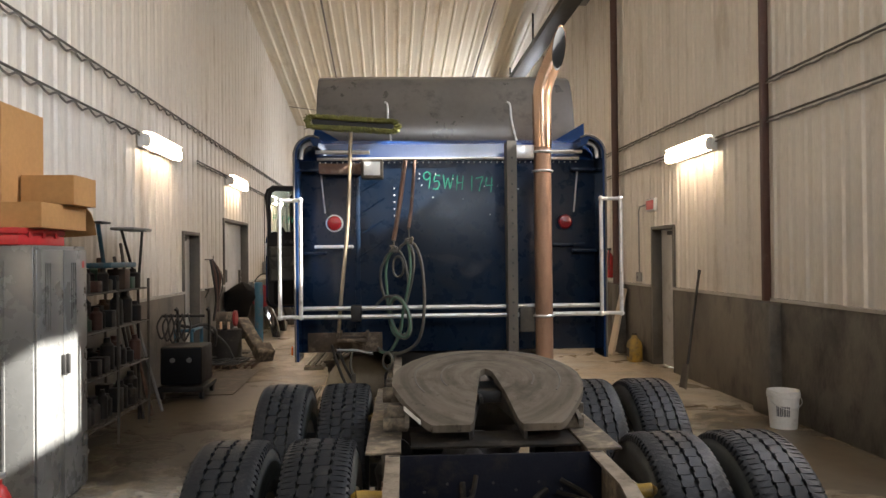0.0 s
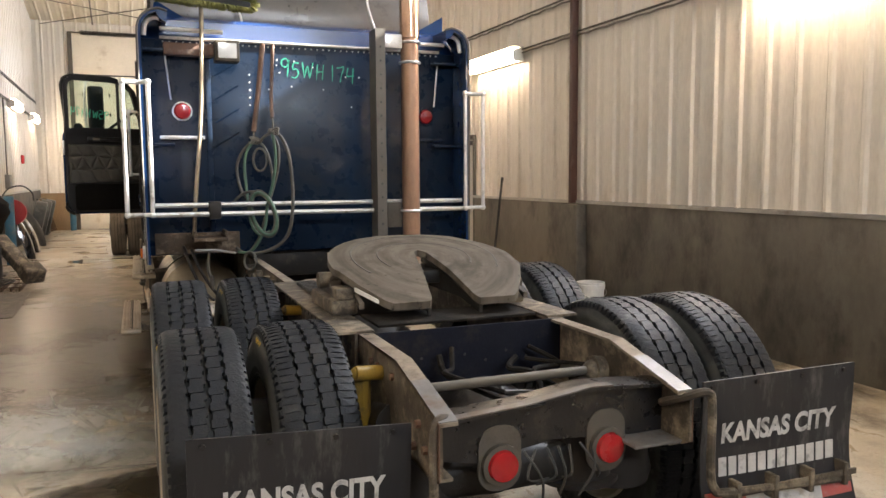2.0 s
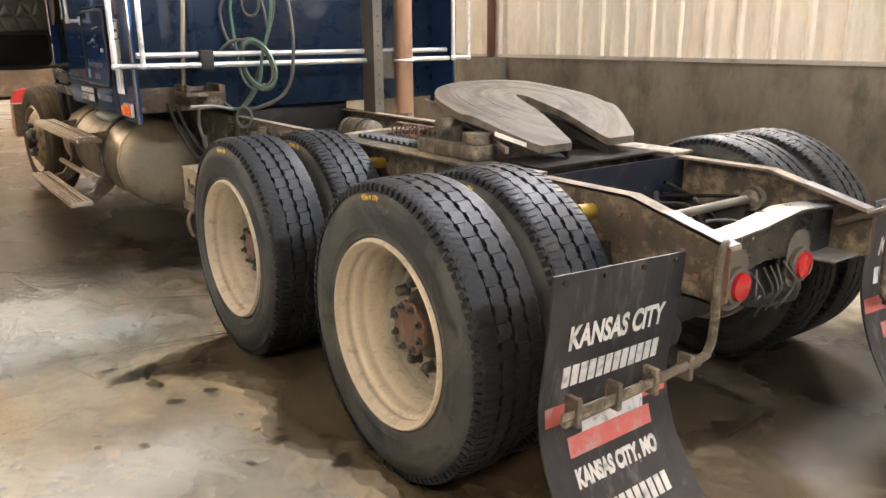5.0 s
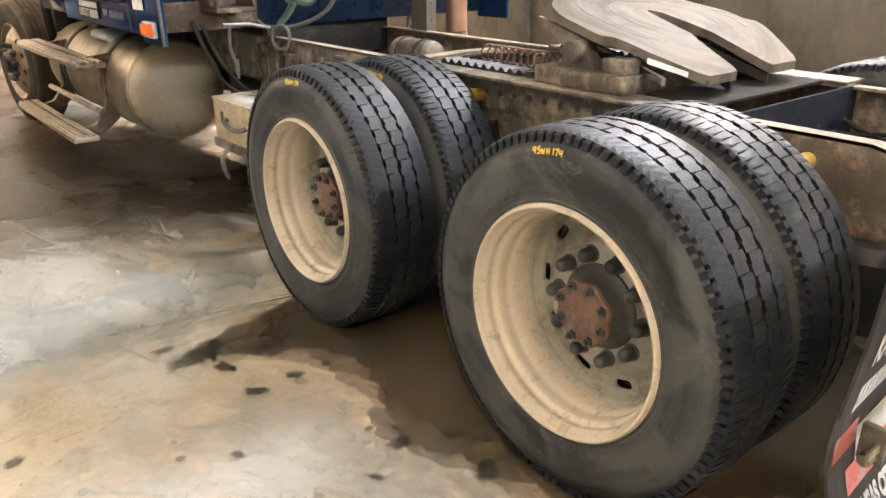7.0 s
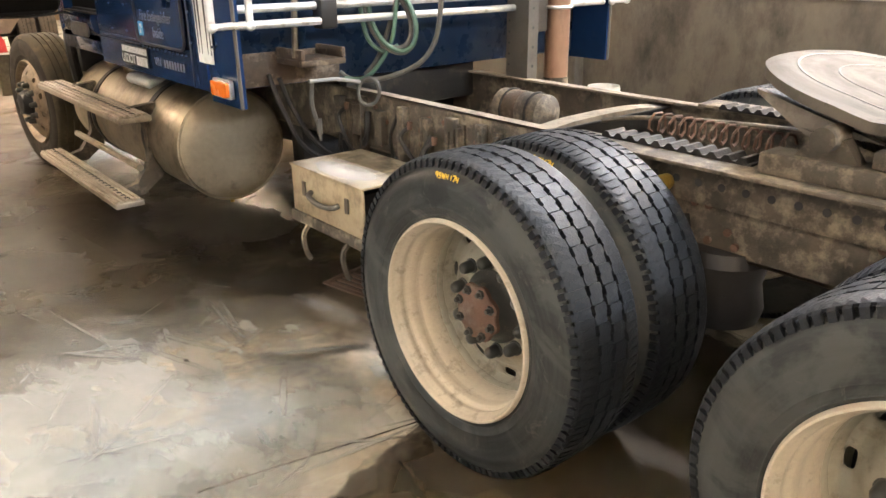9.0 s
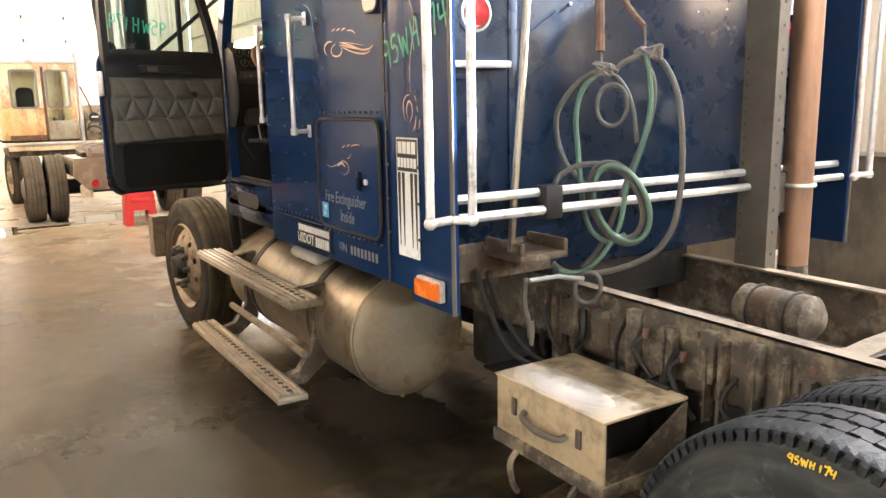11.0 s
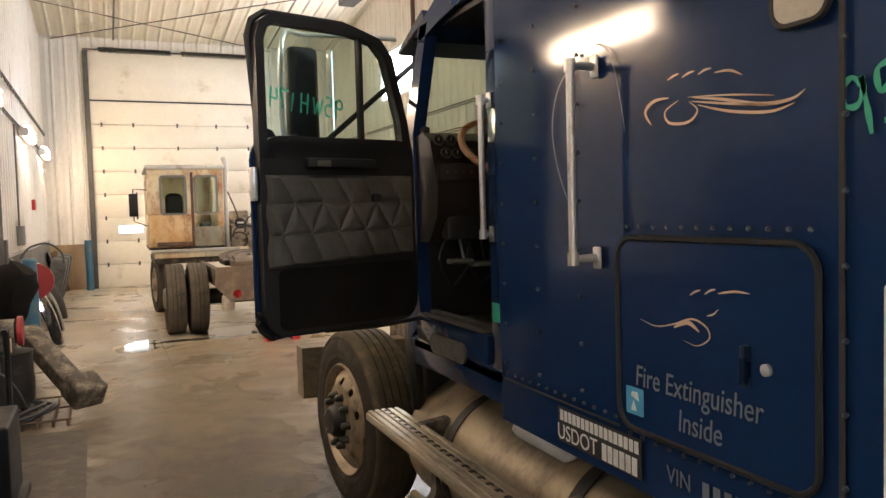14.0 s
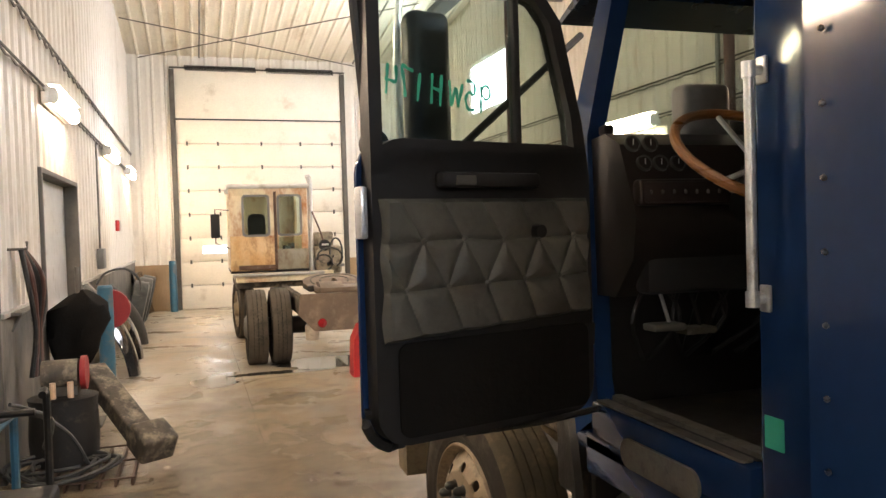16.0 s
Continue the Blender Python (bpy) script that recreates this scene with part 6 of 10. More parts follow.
# clutter in the open tail of the frame
part("worn_edge", prism(B(), [(-0.37, 0.814), (-0.1, 0.8325), (0.12, 0.8625), (0.20, 0.860), (0.20, 0.8645), (0.12, 0.867), (-0.1, 0.837), (-0.37, 0.8185)], 0.036, lambda u, v, w: (u, 2.797 + w, v)), M_WORN, truck, "worn bright edge of the crossmember")
part("tail_shelf", box(B(), 0.24, 0.42, 2.73, 2.86, 0.668, 0.678, 0.003), M_WORN, truck, "pale bent plate under the rail's end")
for sd in (-1, 1):
    for y, z in ((2.80, 0.74), (2.86, 0.80), (2.90, 0.72)):
        part("rail_bolt", cyl(B(), (sd * 0.430, y, z), (sd * 0.446, y, z), 0.014, 0.012, 6), M_RUST, truck)
yoke = B()
bmesh.ops.create_icosphere(yoke, subdivisions=3, radius=0.036, matrix=pose(0.33, 3.12, 0.825))
cyl(yoke, (0.33, 3.12, 0.825), (0.372, 3.12, 0.825), 0.05, 0.045, 18)
part("tube_bushing", yoke, M_RAIL, truck, "grimy rubber bushing on the cross tube")
rnd = random.Random(15)
for k in range(5):
    x = rnd.uniform(-0.25, 0.25)
    pts = [(x, 3.46, rnd.uniform(0.80, 0.90)), (x + rnd.uniform(-0.08, 0.12), 3.40, rnd.uniform(0.78, 0.88)), (x + rnd.uniform(-0.15, 0.18), rnd.uniform(3.20, 3.32), rnd.uniform(0.72, 0.82)), (x + rnd.uniform(-0.2, 0.22), rnd.uniform(3.05, 3.3), rnd.uniform(0.66, 0.76))]
    part("air_line", tube(B(), pts, rnd.uniform(0.007, 0.013), 7, 6), M_DULL, truck, "greasy air line in the frame")
part("wire_loop", tube(B(), [(-0.02 + 0.10 * math.cos(k * 0.55), 3.0 + 0.05 * math.sin(k * 0.55), 0.745 + 0.004 * k) for k in range(16)], 0.006, 6, 4), M_HOSE, truck, "loose loop of wire")
part("axle_housing", box(B(), -0.38, 0.38, 2.93, 3.42, 0.50, 0.64, 0.05, 3), M_BLACKM, truck, "oily black casting below the frame")
for k in range(7):
    part("plate_hole", cyl(B(), (-0.28 + 0.09 * k, 3.4985, 0.80 + 0.03 * (k % 2)), (-0.28 + 0.09 * k, 3.4999, 0.80 + 0.03 * (k % 2)), 0.006, seg=8), M_DARKTRIM, truck)

# tail lamps on their brackets
for x, ang in ((-0.18, 0), (0.20, 0)):
    z = 0.655 if x > 0 else 0.65
    bm = B()
    prism(bm, rrect(x - 0.072, x + 0.072, z - 0.085, z + 0.12, 0.06), 0.008, lambda u, v, w: (u, 2.834 + w, v))
    tl = part("tail_lamp", bm, M_MAST, truck, "round red tail lamp on a steel bracket")
    bm = B()
    lathe(bm, [(2.845, 0.064), (2.815, 0.064), (2.813, 0.050)], "y", 28, centre=(x, 0, z))
    part("ring", bm, M_MAST, tl)
    bm = B()
    lathe(bm, [(2.815, 0.050), (2.800, 0.046), (2.794, 0.025), (2.793, 0.0001)], "y", 28, centre=(x, 0, z))
    part("lens", bm, M_RED, tl, "red lens")
rnd = random.Random(2)
for k in range(7):
    x = -0.10 + 0.04 * k
    part("loose_wire", tube(B(), [(x, 2.83, 0.68), (x + rnd.uniform(-0.05, 0.05), 2.80, 0.60), (x + rnd.uniform(-0.08, 0.08), 2.84, 0.55 + rnd.uniform(-0.05, 0.05))], 0.0045, 5, 5), M_HOSE, truck, "frayed loose wire")
bm = B()
lathe(bm, [(0.46, 0.12), (0.47, 0.145), (0.485, 0.145), (0.49, 0.12), (0.66, 0.10), (0.70, 0.08)], "z", 28, centre=(0.2, 3.02, 0.02))
part("air_spring", bm, M_BLACKP, truck, "black air spring on a steel plate")


# mud flaps hung from bent hangers
def mud_flap(side):
    x0, x1 = (-1.09, -0.47) if side < 0 else (0.50, 1.10)
    yf = 2.745 if side < 0 else 2.675
    cx = (x0 + x1) / 2
    top, low = (0.877, 0.12) if side < 0 else (0.878, 0.16)
    bm = B()
    n = 14
    grid = []

    def sway(v):
        """How far the sheet swings out at v of its drop."""
        if side > 0:
            return 0.04 * math.sin(v * 3.0) * v - 0.17 * (max(0.0, v - 0.30) / 0.70) ** 1.8
        return 0.06 * math.sin(v * 3.0) * v + 0.02 * v - 0.17 * (max(0.0, v - 0.45) / 0.55) ** 1.8

    for k in range(n + 1):
        v = k / n
        z = top - (top - low) * v
        yo = sway(v)
        row = []
        for j in range(9):
            u = j / 8
            x = x0 + (x1 - x0) * u
            yy = yf + yo + (0.075 * u if side < 0 else 0.055 * (1 - u)) + 0.012 * math.sin(3.1 * u) * v
            zz = z - (0.058 * u if side < 0 else 0.022 * (1 - u)) - (0.05 * v * (1 - (2 * u - 1) ** 2) * 0.3)
            row.append(bm.verts.new((x, yy, zz)))
        grid.append(row)
    for a, b in zip(grid, grid[1:]):
        for j in range(8):
            bm.faces.new((a[j], a[j + 1], b[j + 1], b[j]))
    ext = bmesh.ops.extrude_face_region(bm, geom=bm.faces[:])
    for g in ext["geom"]:
        if isinstance(g, bmesh.types.BMVert):
            g.co.y += 0.007
    flap = part("mud_flap", bm, M_FLAP, truck, "dusty black rubber mud flap with white lettering")

    def on(u, v, w, x=cx):
        # a place on the flap's face: u across, v height
        t = (top - v) / (top - low)
        uu = (x + u - x0) / (x1 - x0)
        yo = sway(t)
        return (x + u, yf + yo + (0.075 * uu if side < 0 else 0.055 * (1 - uu)) + 0.012 * math.sin(3.1 * uu) * t - 0.0015 - w,
                v - (0.058 * uu if side < 0 else 0.022 * (1 - uu)) - 0.015 * t * (1 - (2 * uu - 1) ** 2))
    for body, size, v in (("KANSAS CITY", 0.092, top - 0.185), ("KANSAS CITY, MO", 0.060, top - 0.585)):
        me = text_mesh(body, size, M_LETW, 0.0003, width=0.80, bold=0.0034)
        for vt in me.vertices:
            vt.co = Vector(on(vt.co.x, v + vt.co.y, vt.co.z + 0.001))
        part("lettering", me, None, flap, "white lettering")
    bars(12, 0.031, 0.062, 0.008, lambda u, v, w: on(u, top - 0.295 + v, w), M_LETW, flap, "worn white lettering bar")
    bars(11, 0.026, 0.045, 0.009, lambda u, v, w: on(u, top - 0.68 + v, w), M_LETW, flap, "worn white lettering bar")
    bm = B()
    for u0, u1, v0, v1 in ((-0.29, -0.13, 0.43, 0.375), (-0.20, 0.20, 0.53, 0.475), (0.16, 0.29, 0.45, 0.395)):
        prism(bm, [(u0, top - v0), (u1, top - v0), (u1, top - v1), (u0, top - v1)], 0.001, on)
    part("stripe", bm, M_REDW, flap, "faded red emblem stripe")
    bm = B()
    prism(bm, [(-0.13, top - 0.475), (0.17, top - 0.475), (0.17, top - 0.40), (-0.13, top - 0.40)], 0.001, on)
    part("emblem_field", bm, M_LETW, flap)
    for u in (-0.27, -0.1, 0.08, 0.25):
        p = on(u, top - 0.02, 0)
        part("bolt", cyl(B(), p, (p[0], p[1] - 0.008, p[2]), 0.008, seg=8), M_BLACKM, flap)
    xi = x1 if side < 0 else x0
    s = -side
    pts = [(xi + s * 0.10, yf + 0.14, 0.78), (xi + s * 0.10, yf + 0.02, 0.83), (xi + s * 0.05, yf - 0.02, 0.85), (xi + s * 0.03, yf - 0.02, 0.80),
           (xi + s * 0.03, yf - 0.02, 0.60), (xi + s * 0.01, yf - 0.02, 0.53), (xi - s * 0.06, yf - 0.02, 0.51), (xi - s * 0.58, yf - 0.01, 0.475)]
    hg = part("flap_hanger", tube(B(), pts, 0.014, 8, 5), M_RAIL, truck, "bent steel flap hanger rod")
    bm = B()
    for k in range(4):
        x = xi - s * (0.08 + 0.155 * k)
        box(bm, x - 0.009, x + 0.009, yf - 0.034, yf + 0.015, 0.46, 0.54, 0.003)
    box(bm, min(xi - s * 0.02, xi - s * 0.6), max(xi - s * 0.02, xi - s * 0.6), yf - 0.026, yf - 0.018, 0.49, 0.512, 0.002)
    part("clamp", bm, M_RAIL, hg, "rusty flap clamps")


mud_flap(-1)
mud_flap(1)

# ---- sleeper box ----
SW, SY0, SY1, SZ0, SZT = 1.135, 6.34, 7.79, 1.00, 2.62


def side_profile(x0, z0, z1, r, n=8):
    pts = [(-x0, z0), (x0, z0)]
    for k in range(n + 1):
        a = radians(90 * k / n)
        pts.append((x0 - r + r * math.cos(a), z1 - r + r * math.sin(a)))
    for k in range(n + 1):
        a = radians(90 + 90 * k / n)
        pts.append((-x0 + r + r * math.cos(a), z1 - r + r * math.sin(a)))
    return pts


bm = B()
prof = side_profile(SW, 1.0, SZT, 0.13)
# rear face rolls over into the roof
secs = [(SY0, 0.16), (SY0 + 0.01, 0.10), (SY0 + 0.04, 0.05), (SY0 + 0.09, 0.015), (SY0 + 0.16, 0.0), (SY1, 0.0)]
rings = []
for y, drop in secs:
    rings.append([bm.verts.new((x, y, z - drop if z > 2 else z)) for x, z in prof])
for a, b in zip(rings, rings[1:]):
    for i in range(len(prof)):
        j = (i + 1) % len(prof)
        bm.faces.new((a[i], a[j], b[j], b[i]))
bm.faces.new(rings[0])
bm.faces.new(rings[-1][::-1])
sleeper = part("sleeper_box", bm, M_BLUE, truck, "glossy navy sleeper box with pinstripes")
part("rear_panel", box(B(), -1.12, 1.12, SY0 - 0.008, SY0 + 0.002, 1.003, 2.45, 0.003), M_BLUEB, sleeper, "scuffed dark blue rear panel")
bm = B()
for x in (-0.70, -0.42):
    for k in range(12 if x < -0.5 else 5):
        z = 1.75 + 0.052 * k + (0.28 if x > -0.5 else 0)
        bmesh.ops.create_icosphere(bm, subdivisions=1, radius=0.008, matrix=pose(x, SY0 - 0.009, z))
for k in range(46):
    bmesh.ops.create_icosphere(bm, subdivisions=1, radius=0.0075, matrix=pose(-0.98 + k * 0.0435, SY0 - 0.009, 2.435))
rnd = random.Random(12)
for k in range(14):
    bmesh.ops.create_icosphere(bm, subdivisions=1, radius=0.007, matrix=pose(rnd.uniform(-0.3, 0.9), SY0 - 0.009, rnd.uniform(2.0, 2.38)))
tagged(part("rivet_rest", bm, M_CHROME, sleeper), "bright rivet heads", "", "", "stuff")
for x, z, w, h, rot in ((-0.02, 1.70, 0.14, 0.05, 10), (0.16, 1.62, 0.10, 0.07, -20), (-0.16, 1.72, 0.07, 0.02, 0), (0.30, 1.68, 0.05, 0.015, 5), (-0.45, 1.35, 0.05, 0.10, 0), (-0.85, 1.55, 0.05, 0.22, 0), (0.75, 1.4, 0.07, 0.16, 5)):
    bm = B()
    bm.faces.new([bm.verts.new((u * w, 0, v * h)) for u, v in ((-1, -1), (1, -1), (1, 1), (-1, 1))])
    part("scuff", bm, M_SCUFF, sleeper, "pale scuff in the paint", pose(x, SY0 - 0.0095, z, 0, rot, 0))
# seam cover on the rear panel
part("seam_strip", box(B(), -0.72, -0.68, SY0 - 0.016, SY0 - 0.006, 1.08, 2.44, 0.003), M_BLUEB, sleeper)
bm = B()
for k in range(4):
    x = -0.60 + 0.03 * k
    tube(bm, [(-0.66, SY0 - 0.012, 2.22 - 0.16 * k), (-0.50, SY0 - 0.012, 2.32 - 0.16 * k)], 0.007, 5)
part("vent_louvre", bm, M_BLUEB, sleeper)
# glossy roof lip over the rear panel, leaning forward a few degrees
bm = B()
prism(bm, [(SY0 - 0.014, 2.470), (SY0 - 0.0062, 2.578), (SY0 + 0.05, 2.61), (SY0 + 0.05, 2.470)], 2.0, lambda u, v, w: (-1.0 + w, u, v))
part("roof_lip", bm, M_BLUEG, sleeper, "glossy roof lip, its blue brightened for the light on it")
part("drip_rail", tube(B(), [(-1.0, SY0 - 0.012, 2.462), (1.0, SY0 - 0.012, 2.462)], 0.012, 8), M_CHROME, sleeper, "bright roof seam bead")


def extender(side):
    bm = B()
    r = 0.14
    pts = [(1.135, 0.965), (1.138, 1.4), (1.14, 2.0)]
    for k in range(9):
        a = radians(90 * k / 8)
        pts.append((1.14 - r + r * math.cos(a), 2.46 + r * math.sin(a)))
    pts.append((0.955, 2.585))
    t = 0.022
    inner = []
    for i, (u, v) in enumerate(pts):
        a, b = pts[max(i - 1, 0)], pts[min(i + 1, len(pts) - 1)]
        d = Vector((b[0] - a[0], b[1] - a[1])).normalized()
        inner.append((u - d.y * t, v + d.x * t - 0.0))
    inner = [(u - 0, v - (2 * t if k > 10 else 0)) for k, (u, v) in enumerate(inner)]
    outline = pts + inner[::-1]
    prism(bm, [(side * u, v) for u, v in outline], 0.28, lambda u, v, w: (u, 6.075 + w, v))
    ob = part("side_extender", bm, M_BLUE, truck, "navy side extender with a curled top")
    part("edge_beading", tube(B(), [(side * u, 6.074, v) for u, v in pts], 0.008, 6), M_MAST, ob)
    for z in (2.36, 1.74):
        part("stay", box(B(), min(side * 1.11, side * 0.93), max(side * 1.11, side * 0.93), 6.25, 6.33, z, z + 0.02, 0.004), M_BLUEB, ob, "blue stay bracket")
    bm = B()
    tube(bm, [(side * 1.10, 6.15, 2.44), (side * 1.085, 6.15, 2.52), (side * 1.03, 6.15, 2.555), (side * 0.98, 6.15, 2.54)], 0.016, 8, 4)
    part("grab_loop", bm, M_CHROME, ob)
    return ob


ext_l, ext_r = extender(-1), extender(1)
# tall bright rods at the extenders
for side in (-1, 1):
    for x, y, zt in ((1.24, 6.045, 2.13), (1.09, 6.03, 2.13)):
        bm = tube(B(), [(side * x, y, 1.29), (side * x, y, zt)], 0.0145, 12)
        rod = part("grab_rod", bm, M_CHROME, truck, "bright vertical grab rod")
        for z in (1.29, zt):
            bm = B()
            bmesh.ops.create_uvsphere(bm, u_segments=12, v_segments=8, radius=0.021, matrix=pose(side * x, y, z))
            cyl(bm, (side * x, y, z), (side * 1.14, y + 0.03, z), 0.014, seg=10)
            part("rod_end", bm, M_CHROME, rod)
# two horizontal tubes across the back
for z, y in ((1.345, 6.13), (1.285, 6.10)):
    bar = part("rear_rail_tube", tube(B(), [(-1.10, y, z), (1.10, y, z)], 0.017, 10), M_CHROME, truck, "bright steel tube across the back")
part("tube_clamp", box(B(), -0.74, -0.66, 6.08, 6.16, 1.25, 1.37, 0.01), M_BLACKP, bar)
for x in (-1.0, 1.0):
    part("upper_tube", tube(B(), [(x, 6.22, 2.50), (x * 0.6, 6.24, 2.50)], 0.014, 8), M_CHROME, truck, "bright upper tube")
# rear lamps
for x in (-0.872, 0.885):
    bm = B()
    lathe(bm, [(SY0 - 0.002, 0.066), (SY0 - 0.03, 0.066), (SY0 - 0.034, 0.055)], "y", 28, centre=(x, 0, 1.975))
    # left ring and shelf are bright steel, right ones dark, as sunlight falls
    lamp = part("rear_lamp", bm, M_CHROME if x < 0 else M_BLUEB, truck, "round red lamp on the sleeper's back")
    bm = B()
    lathe(bm, [(SY0 - 0.03, 0.055), (SY0 - 0.045, 0.045), (SY0 - 0.05, 0.0001)], "y", 28, centre=(x, 0, 1.975))
    part("lens", bm, M_RED, lamp)
    bm = box(B(), x - 0.15, x + 0.14, SY0 - 0.05, SY0, 1.785, 1.81, 0.004)
    part("lamp_shelf", bm, M_CHROME if x < 0 else M_BLUEB, truck)
    part("lamp_stay", tube(B(), [(x - 0.07 * (1 if x < 0 else -1), SY0 - 0.02, 2.05), (x - 0.10 * (1 if x < 0 else -1), SY0 - 0.02, 2.36)], 0.007, 6), M_CHROME, truck)
# brown bracket and work lamp on the back
wl = part("work_lamp", box(B(), -0.66, -0.50, 6.16, 6.30, 2.30, 2.44, 0.01), M_RAIL, truck, "rusty brown work lamp and bracket")
part("bracket", box(B(), -0.98, -0.66, 6.24, 6.34, 2.34, 2.42, 0.006), M_RUST, wl)
part("lens", box(B(), -0.64, -0.52, 6.155, 6.162, 2.32, 2.42, 0.004), M_WHITE, wl)

# mast post, clamp blocks and exhaust stack
bm = B()
prism(bm, [(0.400, 5.995), (0.470, 5.995), (0.470, 6.007), (0.411, 6.007), (0.411, 6.138), (0.470, 6.138), (0.470, 6.15), (0.400, 6.15)], 1.62, lambda u, v, w: (u, v, 0.93 + w))
part("stack_post", bm, M_MAST, truck, "weathered steel channel post behind the cab")
bm = B()
for k in range(16):
    cyl(bm, (0.435, 5.994, 1.0 + 0.095 * k), (0.435, 6.002, 1.0 + 0.095 * k), 0.008, seg=6)
    cyl(bm, (0.399, 6.13, 1.0 + 0.055 * k), (0.404, 6.13, 1.0 + 0.055 * k), 0.006, seg=6)
tagged(part("post_holes", bm, M_DARKTRIM, truck), "dark dots in place of punched holes in the post", "", "", "stuff")
bm = tube(B(), [(0.665, 6.04, 0.90), (0.665, 6.04, 2.50)], 0.064, 24)
stack = part("exhaust_pipe", bm, M_STACK, truck, "heat-browned upright exhaust pipe with a curved tip")
pts = spline([(0.665, 6.04, 2.50), (0.665, 6.04, 2.82), (0.672, 6.04, 2.92), (0.70, 6.03, 3.02), (0.75, 6.015, 3.14), (0.81, 6.0, 3.27), (0.87, 5.985, 3.40)], 6)


def stack_tube(r, material, name, label=""):
    bm = tube(B(), pts, r, 28, caps=False)
    bmesh.ops.bisect_plane(bm, geom=bm.verts[:] + bm.edges[:] + bm.faces[:], plane_co=(0.785, 6.0, 3.225), plane_no=(0.62, -0.78, 0.05), clear_outer=True)
    return part(name, bm, material, stack, label)


stack_tube(0.070, M_TIP, "stack_tip", "polished curved stack tip")
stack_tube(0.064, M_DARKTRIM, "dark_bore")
for z in (2.47, 2.33, 1.28):
    bm = tube(B(), [(0.665 + 0.07 * math.cos(2 * math.pi * k / 20), 6.04 + 0.07 * math.sin(2 * math.pi * k / 20), z) for k in range(21)], 0.010, 6)
    part("stack_clamp", bm, M_CHROME, stack, "bright clamp ring")
part("clamp_block", box(B(), 0.46, 0.60, 6.0, 6.1, 2.42, 2.52, 0.01), M_CHROME, stack, "bright clamp block")
part("clamp_plate", box(B(), 0.49, 0.60, 6.05, 6.08, 1.16, 1.34, 0.006), M_MAST, stack)
part("elbow", tube(B(), [(0.665, 6.04, 0.92), (0.665, 6.05, 0.78), (0.665, 6.2, 0.68), (0.62, 6.8, 0.66)], 0.066, 16, 5), M_RAIL, stack)

# roof fairing
bm = B()
prof = [(6.62, 2.58), (6.60, 2.66), (6.61, 2.78), (6.65, 2.93), (6.71, 3.07), (6.79, 3.17), (6.92, 3.225), (7.15, 3.20), (7.6, 3.05), (8.1, 2.85), (8.45, 2.62)]
prev = None
for y, z in prof:
    row = [bm.verts.new((x, y + 0.03 * (abs(x) / 1.04) ** 4, z)) for x in np.linspace(-1.04, 1.04, 17)]
    if prev:
        for a, b, c, d in zip(prev, prev[1:], row[1:], row):
            bm.faces.new((a, b, c, d))
    prev = row
ext = bmesh.ops.extrude_face_region(bm, geom=bm.faces[:])
for g in ext["geom"]:
    if isinstance(g, bmesh.types.BMVert):
        g.co.z -= 0.02
        g.co.y += 0.015
fair = part("roof_fairing", bm, M_FAIR, truck, "grey primered roof wind fairing")
for x in (-0.47, 0.51):
    part("fairing_tie", tube(B(), [(x - 0.02, 6.60, 2.95), (x, 6.58, 2.92), (x + 0.005, 6.55, 2.8), (x + 0.03, 6.44, 2.60)], 0.008, 6, 4), M_CHROME, fair)
bm = B()
prism(bm, [(0.78, 2.58), (1.06, 2.745), (1.06, 2.62), (1.0, 2.58)], 0.03, lambda u, v, w: (u, 6.40 + w, v))
part("roof_wing", bm, M_BLUE, truck, "blue roof side wing")
bm = B()
prism(bm, [(-0.78, 2.58), (-1.02, 2.72), (-1.04, 2.62), (-1.0, 2.58)], 0.03, lambda u, v, w: (u, 6.40 + w, v))
part("roof_wing", bm, M_BLUE, truck, "blue roof side wing")

# air hoses hanging from springs
def hang(x, z, dy=0.0):
    """The bundle hangs turned out from the panel, its loose side towards the frame's tail."""
    u = -0.527 + 0.634 * (x + 0.58)
    return (u, min(6.265, 5.73 - u) + dy, 1.657 + (z - 1.657) * (1.028 - 0.164 * (x + 0.58)))


def hose(pts, dy, r, material, label="hanging coil of black and green air hose"):
    return part("air_hose", tube(B(), [hang(x, z, dy) for x, z in pts], r, 8, 7), material, truck, label)


for x0, x1, z1, r in ((-0.335, -0.42, 1.84, 0.017), (-0.265, -0.247, 1.93, 0.012)):
    part("hose_hanger", tube(B(), [(x0, 6.25, 2.44), ((x0 + hang(x1, z1)[0]) / 2, 6.21, 2.1), hang(x1, z1)], r, 8, 5), M_RUST, truck, "rusty tension spring for the hoses")
    part("hanger_chain", tube(B(), [hang(x1, z1 + 0.01), hang(x1 + 0.004, z1 - 0.05), hang(x1, 1.77 if x1 < -0.4 else 1.83)], 0.006, 6, 3), M_MAST, truck)
# knots of wire where the hoses are tied up
for x1, z1 in ((-0.42, 1.775), (-0.247, 1.832)):
    bm = B()
    rnd = random.Random(int(x1 * 100))
    for k in range(5):
        tube(bm, [hang(x1 + rnd.uniform(-0.05, 0.05), z1 + rnd.uniform(-0.025, 0.03), -0.02 + rnd.uniform(-0.02, 0.02)) for _ in range(4)], 0.007, 6, 4)
    part("hose_tie", bm, M_WIRE, truck, "knotted grey cloth tie")
hose([(-0.25, 1.83), (-0.17, 1.80), (-0.105, 1.67), (-0.08, 1.457), (-0.085, 1.29), (-0.115, 1.15), (-0.19, 1.06), (-0.325, 1.015), (-0.45, 1.005), (-0.55, 1.02), (-0.62, 1.06)], 0.0, 0.0115, M_HOSET)
